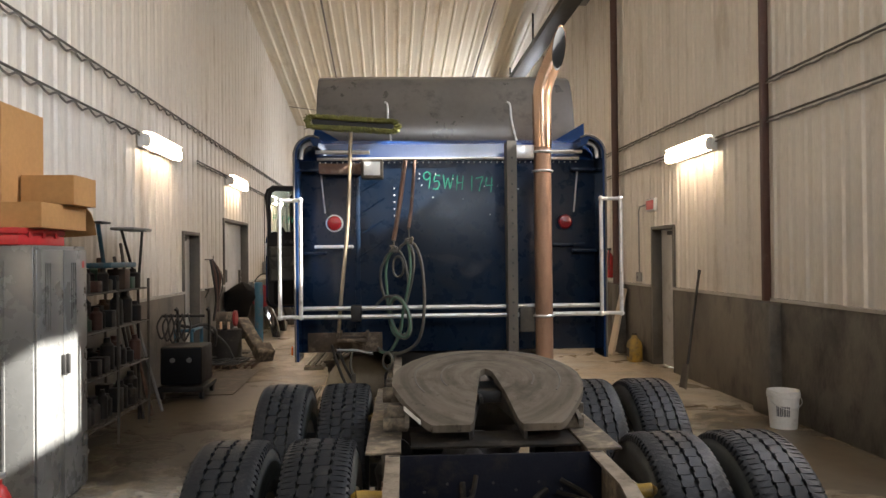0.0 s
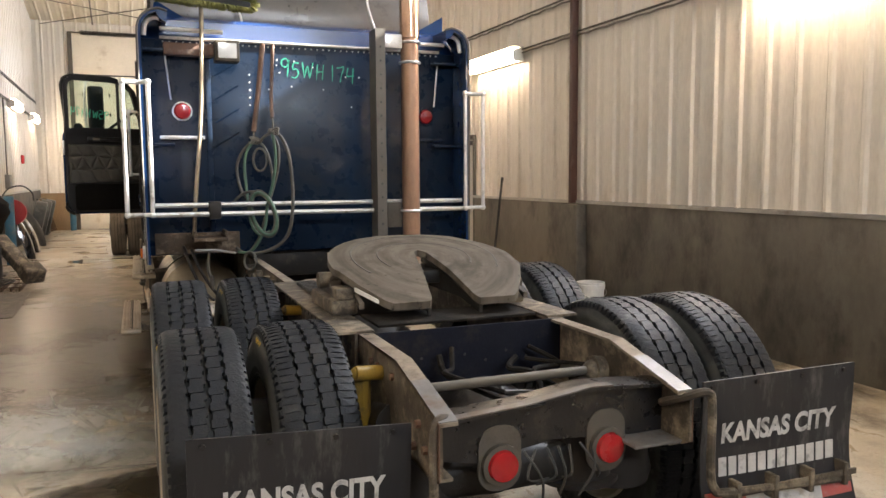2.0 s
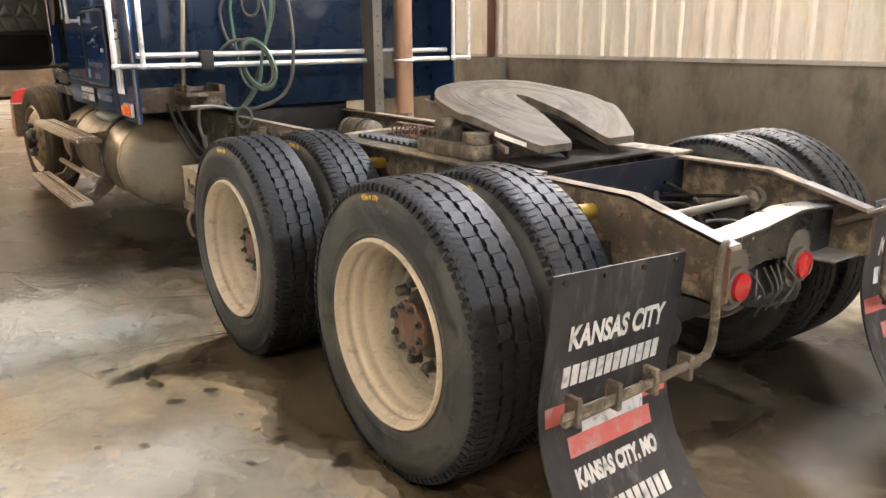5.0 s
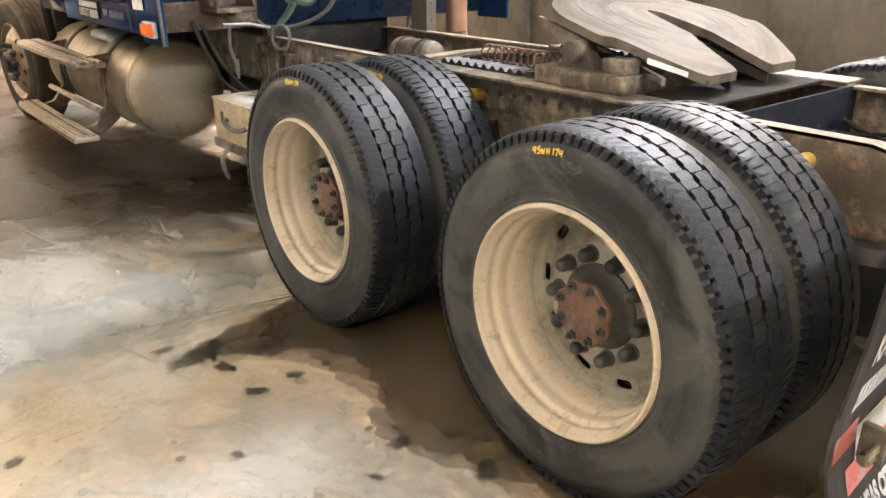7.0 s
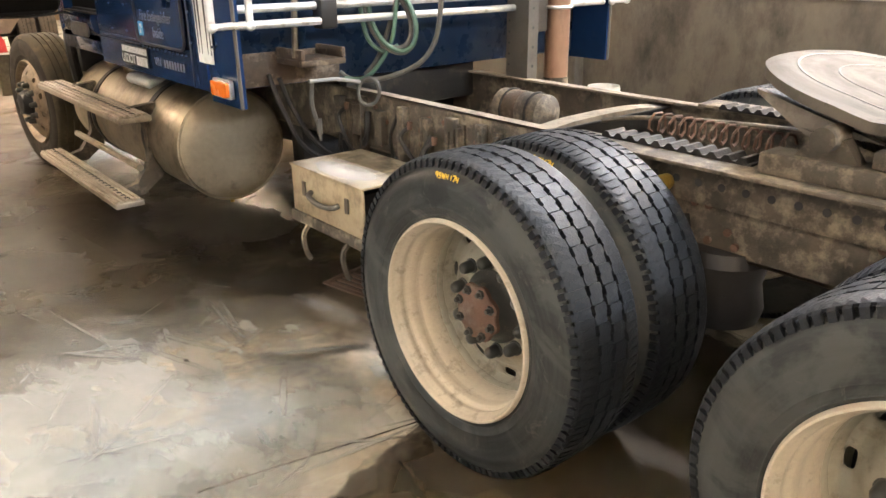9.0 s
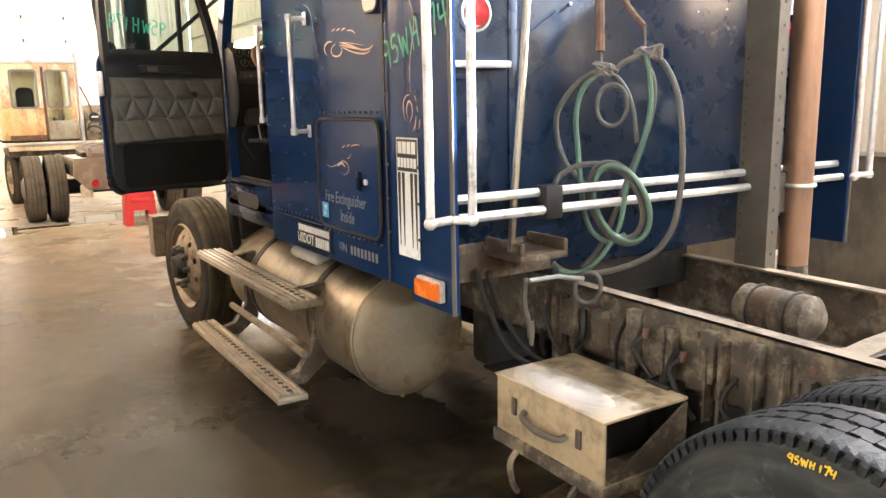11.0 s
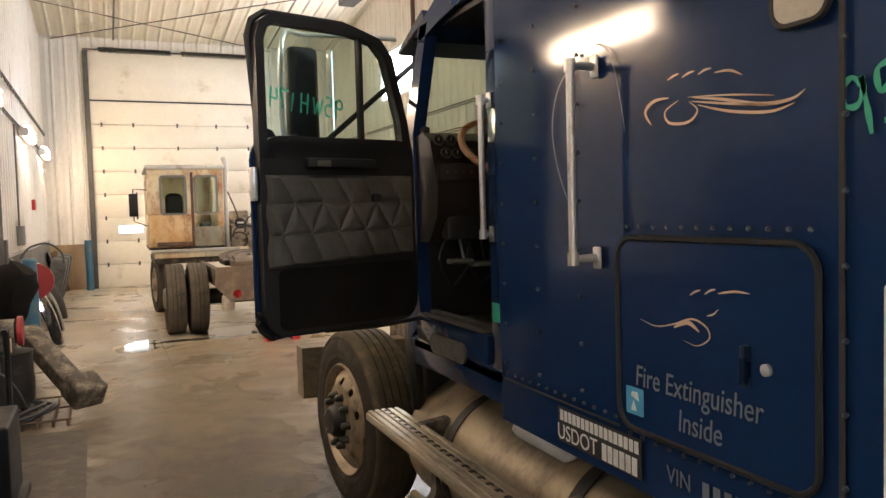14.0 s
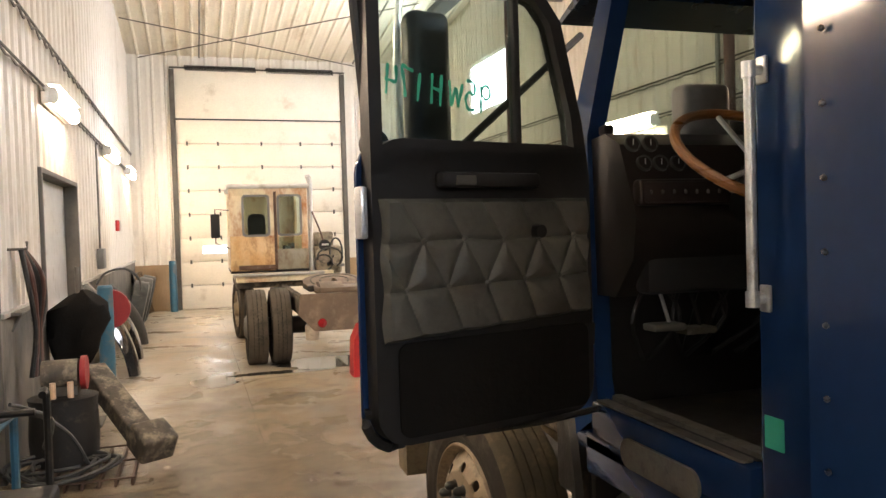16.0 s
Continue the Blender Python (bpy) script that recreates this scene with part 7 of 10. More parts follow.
hose([(-0.255, 1.83), (-0.235, 1.74), (-0.232, 1.61), (-0.265, 1.47), (-0.315, 1.335), (-0.345, 1.18), (-0.42, 1.07), (-0.50, 1.02), (-0.60, 1.03)], -0.02, 0.010, M_HOSEG)
hose([(-0.245, 1.825), (-0.195, 1.73), (-0.205, 1.58), (-0.285, 1.37), (-0.335, 1.24), (-0.40, 1.10), (-0.47, 1.03)], 0.012, 0.0105, M_HOSET)
hose([(-0.42, 1.77), (-0.50, 1.725), (-0.575, 1.63), (-0.58, 1.54), (-0.55, 1.45), (-0.51, 1.40), (-0.44, 1.33)], 0.02, 0.0105, M_HOSET)
hose([(-0.41, 1.775), (-0.485, 1.71), (-0.515, 1.61), (-0.505, 1.48), (-0.492, 1.37), (-0.475, 1.25), (-0.44, 1.17), (-0.37, 1.125), (-0.30, 1.15)], 0.0, 0.010, M_HOSEG)
hose([(-0.43, 1.77), (-0.37, 1.765), (-0.33, 1.80), (-0.247, 1.835)], -0.005, 0.0105, M_HOSET)
hose([(-0.42, 1.77), (-0.35, 1.755), (-0.30, 1.70), (-0.27, 1.62), (-0.25, 1.50)], 0.015, 0.009, M_HOSET)
# the tied coil in the middle, leaning to one side
for mt, scale, ph, dy in ((M_HOSET, 1.0, 0.0, -0.03), (M_HOSEG, 0.93, 1.1, -0.045), (M_HOSET, 0.86, 2.3, -0.02)):
    hose([(-0.355 + scale * (0.118 * math.cos(a) - 0.042 * math.sin(a)), 1.275 + scale * (0.158 * math.sin(a) - 0.01 * math.cos(a))) for a in [ph + 0.42 * k for k in range(17)]], dy, 0.0105, mt)
hose([(-0.43, 1.43), (-0.52, 1.425), (-0.60, 1.39), (-0.66, 1.34)], -0.02, 0.0105, M_HOSET)
hose([(-0.368 + 0.062 * math.cos(k * 0.5), 1.645 + 0.077 * math.sin(k * 0.5)) for k in range(20)], 0.0, 0.008, M_HOSET, "small tight coil of black hose")
hose([(-0.50 + 0.055 * math.cos(k * 0.5), 0.965 + 0.06 * math.sin(k * 0.5)) for k in range(17)], -0.06, 0.009, M_HOSET, "small coil of hose over the rail")
bm = tube(B(), [(-0.58, 6.06, 1.02), (-0.70, 6.06, 1.045), (-0.84, 6.05, 1.05)], 0.0085, 8)
part("gladhand", bm, M_DISPENSE, truck, "pale hose end fitting")
for x, y, z0, z1 in ((-0.74, 6.20, 1.02, 0.82),):
    part("gladhand", tube(B(), [(x, y, z0), (x - 0.012, y - 0.01, (z0 + z1) / 2), (x + 0.012, y - 0.02, z1)], 0.011, 7, 5), M_HOSET, truck, "dangling air hose")
    part("hose_coupling", cyl(cyl(B(), (x + 0.010, y - 0.02, z1 + 0.04), (x + 0.013, y - 0.02, z1 - 0.03), 0.016, 0.014, 8), (x + 0.013, y - 0.02, z1 - 0.03), (x + 0.016, y - 0.02, z1 - 0.06), 0.010, 0.008, 8), M_MAST, truck, "worn metal coupling")
for k in range(2):
    part("air_hose", tube(B(), [(-0.90 + 0.05 * k, 6.29, 1.06 - 0.02 * k), (-0.85 + 0.05 * k, 6.28, 0.90), (-0.76 + 0.07 * k, 6.27, 0.72), (-0.58 + 0.05 * k, 6.27, 0.60)], 0.011, 7, 6), M_BLACKM, truck, "greasy black hose drooping to the frame")
# rusty plate added over the panel's corner for the dark open frame
part("grime_plate", box(B(), -1.08, -0.52, 6.316, 6.322, 1.006, 1.15, 0.002), M_WELD, truck, "rust-brown plate added where the open frame is dark and rusty")
# cross-piece added so the pale wall doesn't show through the gap
part("cab_mount", box(B(), -0.42, 0.42, 6.42, 6.50, 0.80, 1.02, 0.02), M_BLACKM, truck, "black cross-piece added across the rails to darken the gap")
part("deck_bracket", box(B(), -0.84, -0.62, 6.1, 6.32, 1.10, 1.125, 0.004), M_WELD, truck, "rusty step bracket")
for x in (-0.84, -0.64):
    part("bracket_side", box(B(), x, x + 0.02, 6.1, 6.32, 1.126, 1.17, 0.004), M_WELD, truck)

# ---- decals and fittings on the driver's side of the sleeper ----
XS = -1.143


def left_plane(u, v, w):
    """u runs forward along the truck, v up, w out from its driver's side."""
    return (XS - w, u, v)


bag = part("baggage_door", prism(B(), rrect(6.55, 7.12, 1.16, 1.605, 0.05), 0.010, left_plane), M_BLUE, sleeper, "navy baggage door with a rubber-edged rim")
bm = B()
tube(bm, [left_plane(u, v, 0.011) for u, v in [*rrect(6.545, 7.125, 1.155, 1.61, 0.055), rrect(6.545, 7.125, 1.155, 1.61, 0.055)[0]]], 0.007, 6)
part("door_seal", bm, M_BLACKP, bag, "black rubber seal")
bm = B()
for k in range(12):
    for v in (1.635, 1.135):
        bmesh.ops.create_icosphere(bm, subdivisions=1, radius=0.006, matrix=pose(XS - 0.001, 6.57 + 0.048 * k, v))
for k in range(13):
    bmesh.ops.create_icosphere(bm, subdivisions=1, radius=0.0055, matrix=pose(XS - 0.001, 7.155 + 0.048 * k, 1.163))
for yv in (6.50, 7.305, 7.53, 7.74, 6.28):
    for k in range(9):
        bmesh.ops.create_icosphere(bm, subdivisions=1, radius=0.0065, matrix=pose(XS - 0.001, yv, 1.195 + 0.1265 * k))
tagged(part("rivet_rest", bm, M_RIVET, sleeper), "painted rivet heads", "", "", "stuff")
part("side_seam", box(B(), XS - 0.003, XS, 7.14, 7.76, 1.140, 1.146, 0.001, 1), M_DARKTRIM, sleeper)
part("side_seam", box(B(), XS - 0.004, XS, 6.50, 6.512, 1.0, 2.5, 0.001, 1), M_DARKTRIM, sleeper)
part("latch", box(B(), XS - 0.028, XS - 0.010, 6.70, 6.715, 1.33, 1.41, 0.003), M_BLUEB, bag, "small blue latch")
bm = B()
lathe(bm, [(0.0, 0.012), (-0.008, 0.012), (-0.011, 0.0001)], "x", 12, centre=(XS - 0.010, 6.66, 1.37))
part("lock", bm, M_CHROME, bag)
for body, z, yc in (("Fire Extinguisher", 1.284, 6.865), ("Inside", 1.212, 6.845)):
    part("lettering", text_mesh(body, 0.070, M_LETTER, 0.0004, width=0.82, shear=0.1), None, bag, "grey hand-painted lettering", face_left(XS - 0.0125, yc, z))
part("sticker", prism(B(), rrect(7.03, 7.095, 1.19, 1.255, 0.004), 0.001, lambda u, v, w: left_plane(u, v, w + 0.012)), M_STICK, bag, "light blue sticker with a white mark")
bm = B()
prism(bm, [(7.045, 1.225), (7.075, 1.235), (7.07, 1.245), (7.05, 1.245)], 0.001, lambda u, v, w: left_plane(u, v, w + 0.0135))
prism(bm, [(7.055, 1.20), (7.075, 1.20), (7.065, 1.225)], 0.001, lambda u, v, w: left_plane(u, v, w + 0.0135))
part("sticker_mark", bm, M_WHITE, bag)
# tall white company decal with plain bars
dec = part("tall_decal", prism(B(), rrect(6.278, 6.43, 1.122, 1.548, 0.004), 0.0012, left_plane), M_WHITE, sleeper, "tall white and black company decal")
part("decal_field", prism(B(), rrect(6.284, 6.424, 1.43, 1.542, 0.002), 0.0012, lambda u, v, w: left_plane(u, v, w + 0.0012)), M_BLACKP, dec)
for n, z, h, w in ((4, 1.513, 0.042, 0.026), (6, 1.460, 0.034, 0.0165)):
    for i in range(n):
        u = 6.354 + (i - (n - 1) / 2) * (w + 0.006)
        part("letter_bar", prism(B(), [(u - w / 2, z - h / 2), (u + w / 2, z - h / 2), (u + w / 2, z + h / 2), (u - w / 2, z + h / 2)], 0.001, lambda u, v, w: left_plane(u, v, w + 0.0026)), M_WHITE, dec)
for u in (6.295, 6.325, 6.383, 6.413):
    part("decal_stripe", prism(B(), [(u - 0.010, 1.425), (u + 0.010, 1.425), (u + 0.002, 1.16), (u - 0.002, 1.16)], 0.001, lambda u, v, w: left_plane(u, v, w + 0.0014)), M_BLACKP, dec)
# operator plate with bars, and the identity line
dot = part("operator_plate", prism(B(), rrect(7.055, 7.43, 1.03, 1.128, 0.003), 0.0012, left_plane), M_BLACKP, sleeper, "black operator plate with white lettering")
part("lettering", text_mesh("USDOT", 0.062, M_WHITE, 0.0003, width=0.95), None, dot, "white lettering", face_left(XS - 0.002, 7.335, 1.056))
for n, z, h, w, yc, wid in ((17, 1.105, 0.030, 0.016, 7.242, 0), (6, 1.056, 0.044, 0.020, 7.145, 0)):
    for i in range(n):
        u = yc + (i - (n - 1) / 2) * (w + 0.005)
        part("letter_bar", prism(B(), [(u - w / 2, z - h / 2), (u + w / 2, z - h / 2), (u + w / 2, z + h / 2), (u - w / 2, z + h / 2)], 0.0006, lambda u, v, w: left_plane(u, v, w + 0.0014)), M_WHITE, dot)
part("lettering", text_mesh("VIN", 0.055, M_LETTER, 0.0003, width=0.9), None, sleeper, "grey lettering", face_left(XS - 0.0008, 6.925, 1.075))
for i in range(8):
    u = 6.84 - i * 0.032
    part("letter_bar", prism(B(), [(u - 0.010, 1.056), (u + 0.010, 1.056), (u + 0.010, 1.094), (u - 0.010, 1.094)], 0.0006, left_plane), M_LETTER, sleeper)
# green stock number written on paint and glass
part("paint_writing", pen_writing("95WH174", 0.098, 0.062, 0.010, 1, M_GREEN), None, sleeper, "green paint-pen stock number", face_left(XS - 0.0012, 6.492, 1.782) @ pose(0, 0, 0, 0, 0, 15))
part("paint_writing", pen_writing("95WH174", 0.118, 0.076, 0.0085, 2, M_GREEN), None, sleeper, "green paint-pen stock number", face_back(-0.206, SY0 - 0.0105, 2.236) @ pose(0, 0, 0, 0, 0, -3.5))


def swirl(name, pts, r, material, parent, flip=1):
    """A hand-painted line that swells and thins."""
    bm = B()
    line = spline([(0, u, v) for u, v in pts], 8)
    n = len(line)
    L, R = [], []
    for i, p in enumerate(line):
        d = (line[min(i + 1, n - 1)] - line[max(i - 1, 0)]).normalized()
        w = 0.62 * r * math.sin(math.pi * min(1, (i + 0.6) / (n * 0.98))) ** 0.7
        off = Vector((0, -d.z, d.y)) * w
        L.append(bm.verts.new((XS - 0.0125 if parent == bag else XS - 0.0012, p.y + off.y, p.z + off.z)))
        R.append(bm.verts.new((XS - 0.0125 if parent == bag else XS - 0.0012, p.y - off.y, p.z - off.z)))
    for i in range(n - 1):
        bm.faces.new((L[i], L[i + 1], R[i + 1], R[i]))
    return part(name, bm, material, parent)


STROKES = (
    (0.005, [(6.909, 1.908), (6.954, 1.889), (6.94, 1.863), (6.881, 1.858), (6.852, 1.879), (6.88, 1.902)]),
    (0.007, [(7.002, 1.865), (7.023, 1.896), (6.991, 1.917), (6.938, 1.917)]),
    (0.006, [(6.865, 1.907), (6.783, 1.892), (6.683, 1.869), (6.612, 1.868), (6.579, 1.882)]),
    (0.005, [(6.852, 1.89), (6.758, 1.865), (6.659, 1.852), (6.601, 1.861)]),
    (0.003, [(6.88, 1.91), (6.757, 1.897), (6.647, 1.88)]),
    (0.004, [(6.87, 1.90), (6.76, 1.880), (6.64, 1.862)]),
    (0.004, [(6.946, 1.956), (6.925, 1.962), (6.907, 1.964)]), (0.004, [(6.899, 1.954), (6.878, 1.960), (6.858, 1.961)]),
    (0.004, [(6.85, 1.952), (6.83, 1.958), (6.81, 1.958)]), (0.004, [(6.803, 1.948), (6.76, 1.945), (6.726, 1.93)]),
    (0.005, [(6.35, 1.601), (6.368, 1.63), (6.368, 1.668), (6.35, 1.689), (6.322, 1.695)]),
    (0.006, [(6.331, 1.599), (6.31, 1.624), (6.31, 1.655), (6.327, 1.673), (6.345, 1.655), (6.347, 1.63), (6.336, 1.609)]),
    (0.004, [(6.291, 1.691), (6.284, 1.682), (6.279, 1.67)]), (0.004, [(6.279, 1.657), (6.274, 1.646), (6.271, 1.634)]),
    (0.005, [(6.282, 1.624), (6.29, 1.594), (6.305, 1.57)]), (0.004, [(6.26, 1.613), (6.262, 1.594), (6.266, 1.574)]),
    (0.003, [(6.316, 2.017), (6.299, 1.984), (6.286, 1.947), (6.289, 1.9), (6.306, 1.842), (6.319, 1.783), (6.319, 1.722), (6.307, 1.691)]))
BAG_STROKES = (
    (0.0035, [(7.038, 1.422), (6.983, 1.412), (6.921, 1.424), (6.862, 1.442), (6.82, 1.43), (6.812, 1.407), (6.849, 1.387), (6.892, 1.394)]),
    (0.008, [(6.921, 1.417), (6.876, 1.433), (6.84, 1.417)]),
    (0.004, [(6.869, 1.492), (6.852, 1.501), (6.835, 1.506)]), (0.004, [(6.824, 1.498), (6.808, 1.507), (6.791, 1.511)]),
    (0.004, [(6.786, 1.503), (6.74, 1.511), (6.70, 1.51)]), (0.003, [(6.819, 1.454), (6.80, 1.459), (6.784, 1.472)]))
for r, pts in STROKES:
    swirl("pinstripe", pts, r, M_GOLD, sleeper)
for r, pts in BAG_STROKES:
    swirl("pinstripe", pts, r, M_GOLD, bag)
swirl("pinstripe", [(7.33, 1.66), (7.40, 1.78), (7.43, 1.90), (7.40, 2.0), (7.33, 2.05), (7.36, 1.95)], 0.005, M_PINS, sleeper)
swirl("pinstripe", [(7.10, 1.86), (7.12, 1.95), (7.16, 2.06), (7.24, 2.10)], 0.004, M_PINS, sleeper)
# small vent window
part("vent_window", prism(B(), rrect(6.53, 6.64, 2.0, 2.32, 0.03), 0.012, left_plane), M_RIM, sleeper, "beige vent insert in the side")
part("vent_rim", tube(B(), [left_plane(u, v, 0.008) for u, v in [*rrect(6.525, 6.645, 1.995, 2.325, 0.034), rrect(6.525, 6.645, 1.995, 2.325, 0.034)[0]]], 0.007, 6), M_BLACKP, sleeper)
# amber marker at the lower corner
mk = part("marker_lamp", prism(B(), rrect(6.12, 6.28, 1.0, 1.075, 0.01), 0.018, left_plane), M_CHROME, sleeper, "amber side marker lamp")
part("lens", prism(B(), rrect(6.127, 6.273, 1.008, 1.067, 0.01), 0.014, lambda u, v, w: left_plane(u, v, w + 0.018)), M_AMBER, mk)


def grab_handle(y, z0, z1, out, x):
    bm = tube(B(), [(x - out, y, z0), (x - out, y, z1)], 0.0105, 14)
    gh = part("grab_handle", bm, M_CHROME, truck, "bright knurled grab handle")
    for z in (z0, z1):
        bm = B()
        cyl(bm, (x - out, y, z - 0.016), (x - out, y, z + 0.016), 0.0145, seg=14)
        cyl(bm, (x, y, z), (x - out, y, z), 0.011, 0.009, 12)
        box(bm, x - 0.008, x, y - 0.016, y + 0.016, z - 0.028, z + 0.028, 0.004)
        part("handle_end", bm, M_CHROME, gh)
    return gh


grab_handle(7.22, 1.555, 2.035, 0.075, XS)
# ---- cab ----
CW = 1.06
cab = part("cab_shell", box(B(), -CW, CW, SY1, 8.86, 1.07, 1.12, 0.01), M_BLUE, truck, "navy cab shell with an open driver's door")
part("rear_pillar", box(B(), -CW, -CW + 0.06, SY1 - 0.02, 8.022, 1.10, 2.50, 0.02, 3), M_BLUE, cab)
grab_handle(7.982, 1.598, 2.062, 0.036, -CW)
part("side_wall", box(B(), CW - 0.05, CW, SY1 - 0.02, 8.75, 1.10, 1.98, 0.02, 3), M_BLUE, cab)
bm = B()
prism(bm, [(8.05, 1.98), (8.12, 1.98), (8.12, 2.46), (8.05, 2.5)], 0.05, lambda u, v, w: (CW - 0.05 + w, u, v))
part("rear_pillar", bm, M_BLUE, cab)
bm = B()
pts = []
prof = [(SY1 - 0.05, 2.54), (8.1, 2.56), (8.45, 2.53), (8.62, 2.47), (8.66, 2.43), (8.62, 2.40), (8.4, 2.44), (8.1, 2.47), (SY1 - 0.05, 2.46)]
prism(bm, prof, 2 * CW, lambda u, v, w: (-CW + w, u, v))
part("cab_roof", bm, M_BLUE, cab, "navy cab roof")
part("headliner", box(B(), -CW + 0.03, CW - 0.03, SY1, 8.5, 2.43, 2.455, 0.005), M_BLACKP, cab)
for side in (-1, 1):
    bm = B()
    x = side * (CW - 0.03)
    prism(bm, [(8.70, 1.20), (8.86, 1.10), (8.90, 1.55), (8.86, 2.02), (8.62, 2.46), (8.54, 2.46), (8.74, 2.02), (8.72, 1.3)], 0.055, lambda u, v, w: (x - 0.03 + w, u, v))
    part("front_pillar", bm, M_BLUE, cab)
part("firewall", box(B(), -CW + 0.03, CW - 0.03, 8.84, 8.88, 1.07, 2.0, 0.01), M_BLACKP, cab)
part("floor_mat", box(B(), -CW + 0.04, CW - 0.04, SY1, 8.84, 1.12, 1.19, 0.01), mat("trodden_rubber_floor", (0.040, 0.033, 0.026), (0.022, 0.019, 0.016), 0.6, scale=5, dirt=(0.12, 0.095, 0.065), dirt_amt=0.24, dirt_scale=6, bump=0.4), cab)
sill = part("door_sill", box(B(), -CW - 0.012, -CW + 0.08, 8.03, 8.74, 1.12, 1.235, 0.015), M_BLUE, cab, "worn blue door sill")
M_SILL = mat("scuffed_dull_sill", (0.175, 0.16, 0.135), (0.10, 0.092, 0.078), 0.5, 0.3, scale=9, dirt=(0.05, 0.042, 0.033), dirt_amt=0.22, dirt_scale=12, bump=0.3)
for xa, xb, h, ya in ((-CW - 0.006, -CW + 0.030, 0.006, 8.06), (-CW + 0.046, -CW + 0.084, 0.014, 8.04)):
    bm = B()
    prism(bm, rrect(xa, xb, ya, 8.72, 0.017), h, lambda u, v, w: (u, v, 1.234 + w))
    part("sill_tread", bm, M_SILL, sill, "scuffed aluminium sill strip")
part("sill_groove", box(B(), -CW + 0.030, -CW + 0.046, 8.06, 8.71, 1.234, 1.2365), M_BLACKP, sill)
bm = B()
prism(bm, rrect(8.20, 8.55, 1.095, 1.175, 0.039), 0.010, lambda u, v, w: (-CW - 0.012 - w, u, v))
part("oval_plate", bm, M_SILL, sill, "oval dusty plate")
part("lower_skirt", box(B(), -CW, -CW + 0.05, SY1, 8.80, 1.0, 1.13, 0.01), M_BLUE, cab)
bm = B()
prism(bm, rrect(7.938, 7.994, 1.290, 1.357, 0.003), 0.001, lambda u, v, w: (-CW - 0.002 - w, u, v))
part("green_tag", bm, M_TAG, cab, "small green sticker")
part("bulkhead", box(B(), -CW + 0.05, CW - 0.05, SY1 - 0.03, SY1 + 0.02, 1.1, 2.46, 0.005), M_BLACKP, cab)
# windscreen
bm = B()
prism(bm, [(8.865, 2.01), (8.635, 2.44), (8.629, 2.44), (8.859, 2.01)], 2 * CW - 0.1, lambda u, v, w: (-CW + 0.05 + w, u, v))
ws = part("windscreen", bm, M_GLASS, cab, "clear windscreen glass")
ws.visible_shadow = False
bm = B()
tube(bm, [(-CW + 0.05, 8.865, 2.005), (CW - 0.05, 8.865, 2.005)], 0.014, 8)
part("screen_gasket", bm, M_BLACKP, ws)
# dashboard
bm = B()
prism(bm, [(8.52, 1.66), (8.50, 1.78), (8.58, 1.98), (8.66, 2.02), (8.86, 2.00), (8.86, 1.55), (8.62, 1.55)], 2.03, lambda u, v, w: (-1.045 + w, u, v))
dash = part("dashboard", bm, M_DASH, cab, "black dashboard with round gauges")
for x, j in ((-1.008, 0), (-0.952, 0), (-0.985, 1), (-0.933, 1), (-0.878, 1), (-0.60, 0), (-0.60, 1)):
    p = Vector((x, 8.577 - 0.0225 * j, 1.980 - 0.056 * j))
    nrm = Vector((0, -0.93, 0.37))
    bm = B()
    for ra, rb, ha, hb in ((0.024, 0.0235, 0.0, 0.010), (0.0235, 0.0195, 0.010, 0.0102), (0.0195, 0.0190, 0.0102, 0.006)):
        cyl(bm, p + nrm * ha, p + nrm * hb, ra, rb, 24, False)
    g = part("gauge", bm, M_NUT, dash, "round gauge with a dull chrome rim")
    part("gauge_face", cyl(B(), p + nrm * 0.005, p + nrm * 0.0065, 0.0192, seg=24), M_DASH, g, "dark gauge glass")
    part("needle", box(B(), p.x - 0.001, p.x + 0.001, p.y - 0.0095, p.y - 0.0085, p.z - 0.002, p.z + 0.014), M_WHITE, g)
part("lower_dash", box(B(), -1.04, -0.70, 8.488, 8.53, 1.805, 1.878, 0.012), M_BROWN, dash, "dark brown switch panel")
part("panel_rim", tube(B(), [(u, 8.486, v) for u, v in [*rrect(-1.03, -0.71, 1.813, 1.870, 0.012), rrect(-1.03, -0.71, 1.813, 1.870, 0.012)[0]]], 0.0018, 5), M_BROWN, dash, "thin worn rim")
part("under_panel", box(B(), -1.0, -0.40, 8.52, 8.60, 1.56, 1.785, 0.02), M_BLACKP, dash)
db = part("dash_box", box(B(), -0.745, -0.575, 8.70, 8.79, 2.022, 2.185, 0.025, 3), M_DISPENSE, dash, "dull grey-tan box on the dash top")
part("dash_bag", box(B(), -1.035, -1.0, 8.68, 8.72, 2.020, 2.050, 0.008), M_BLACKP, dash)
for k in range(8):
    part("switch", box(B(), -1.01 + 0.036 * k, -1.004 + 0.036 * k, 8.480, 8.49, 1.836, 1.848, 0.002, 1), M_MAST, dash)
# steering wheel with a wood rim, column and pedals
SC = pose(-0.755, 8.35, 1.925, 36, 0, 0)
bm = B()
N = 48
tube(bm, [SC @ Vector((0.235 * math.cos(2 * math.pi * k / N), 0.235 * math.sin(2 * math.pi * k / N), 0)) for k in range(N + 1)], 0.014, 10)
sw = part("steering_wheel", bm, M_WOODW, truck, "wood-rimmed steering wheel with metal spokes")
for k in range(3):
    a = radians(90 + 120 * k)
    bm = tube(B(), [SC @ Vector((0, 0, -0.03)), SC @ Vector((0.225 * math.cos(a), 0.225 * math.sin(a), -0.004))], 0.0075, 8)
    part("spoke", bm, M_CHROME, sw, "bright metal spoke")
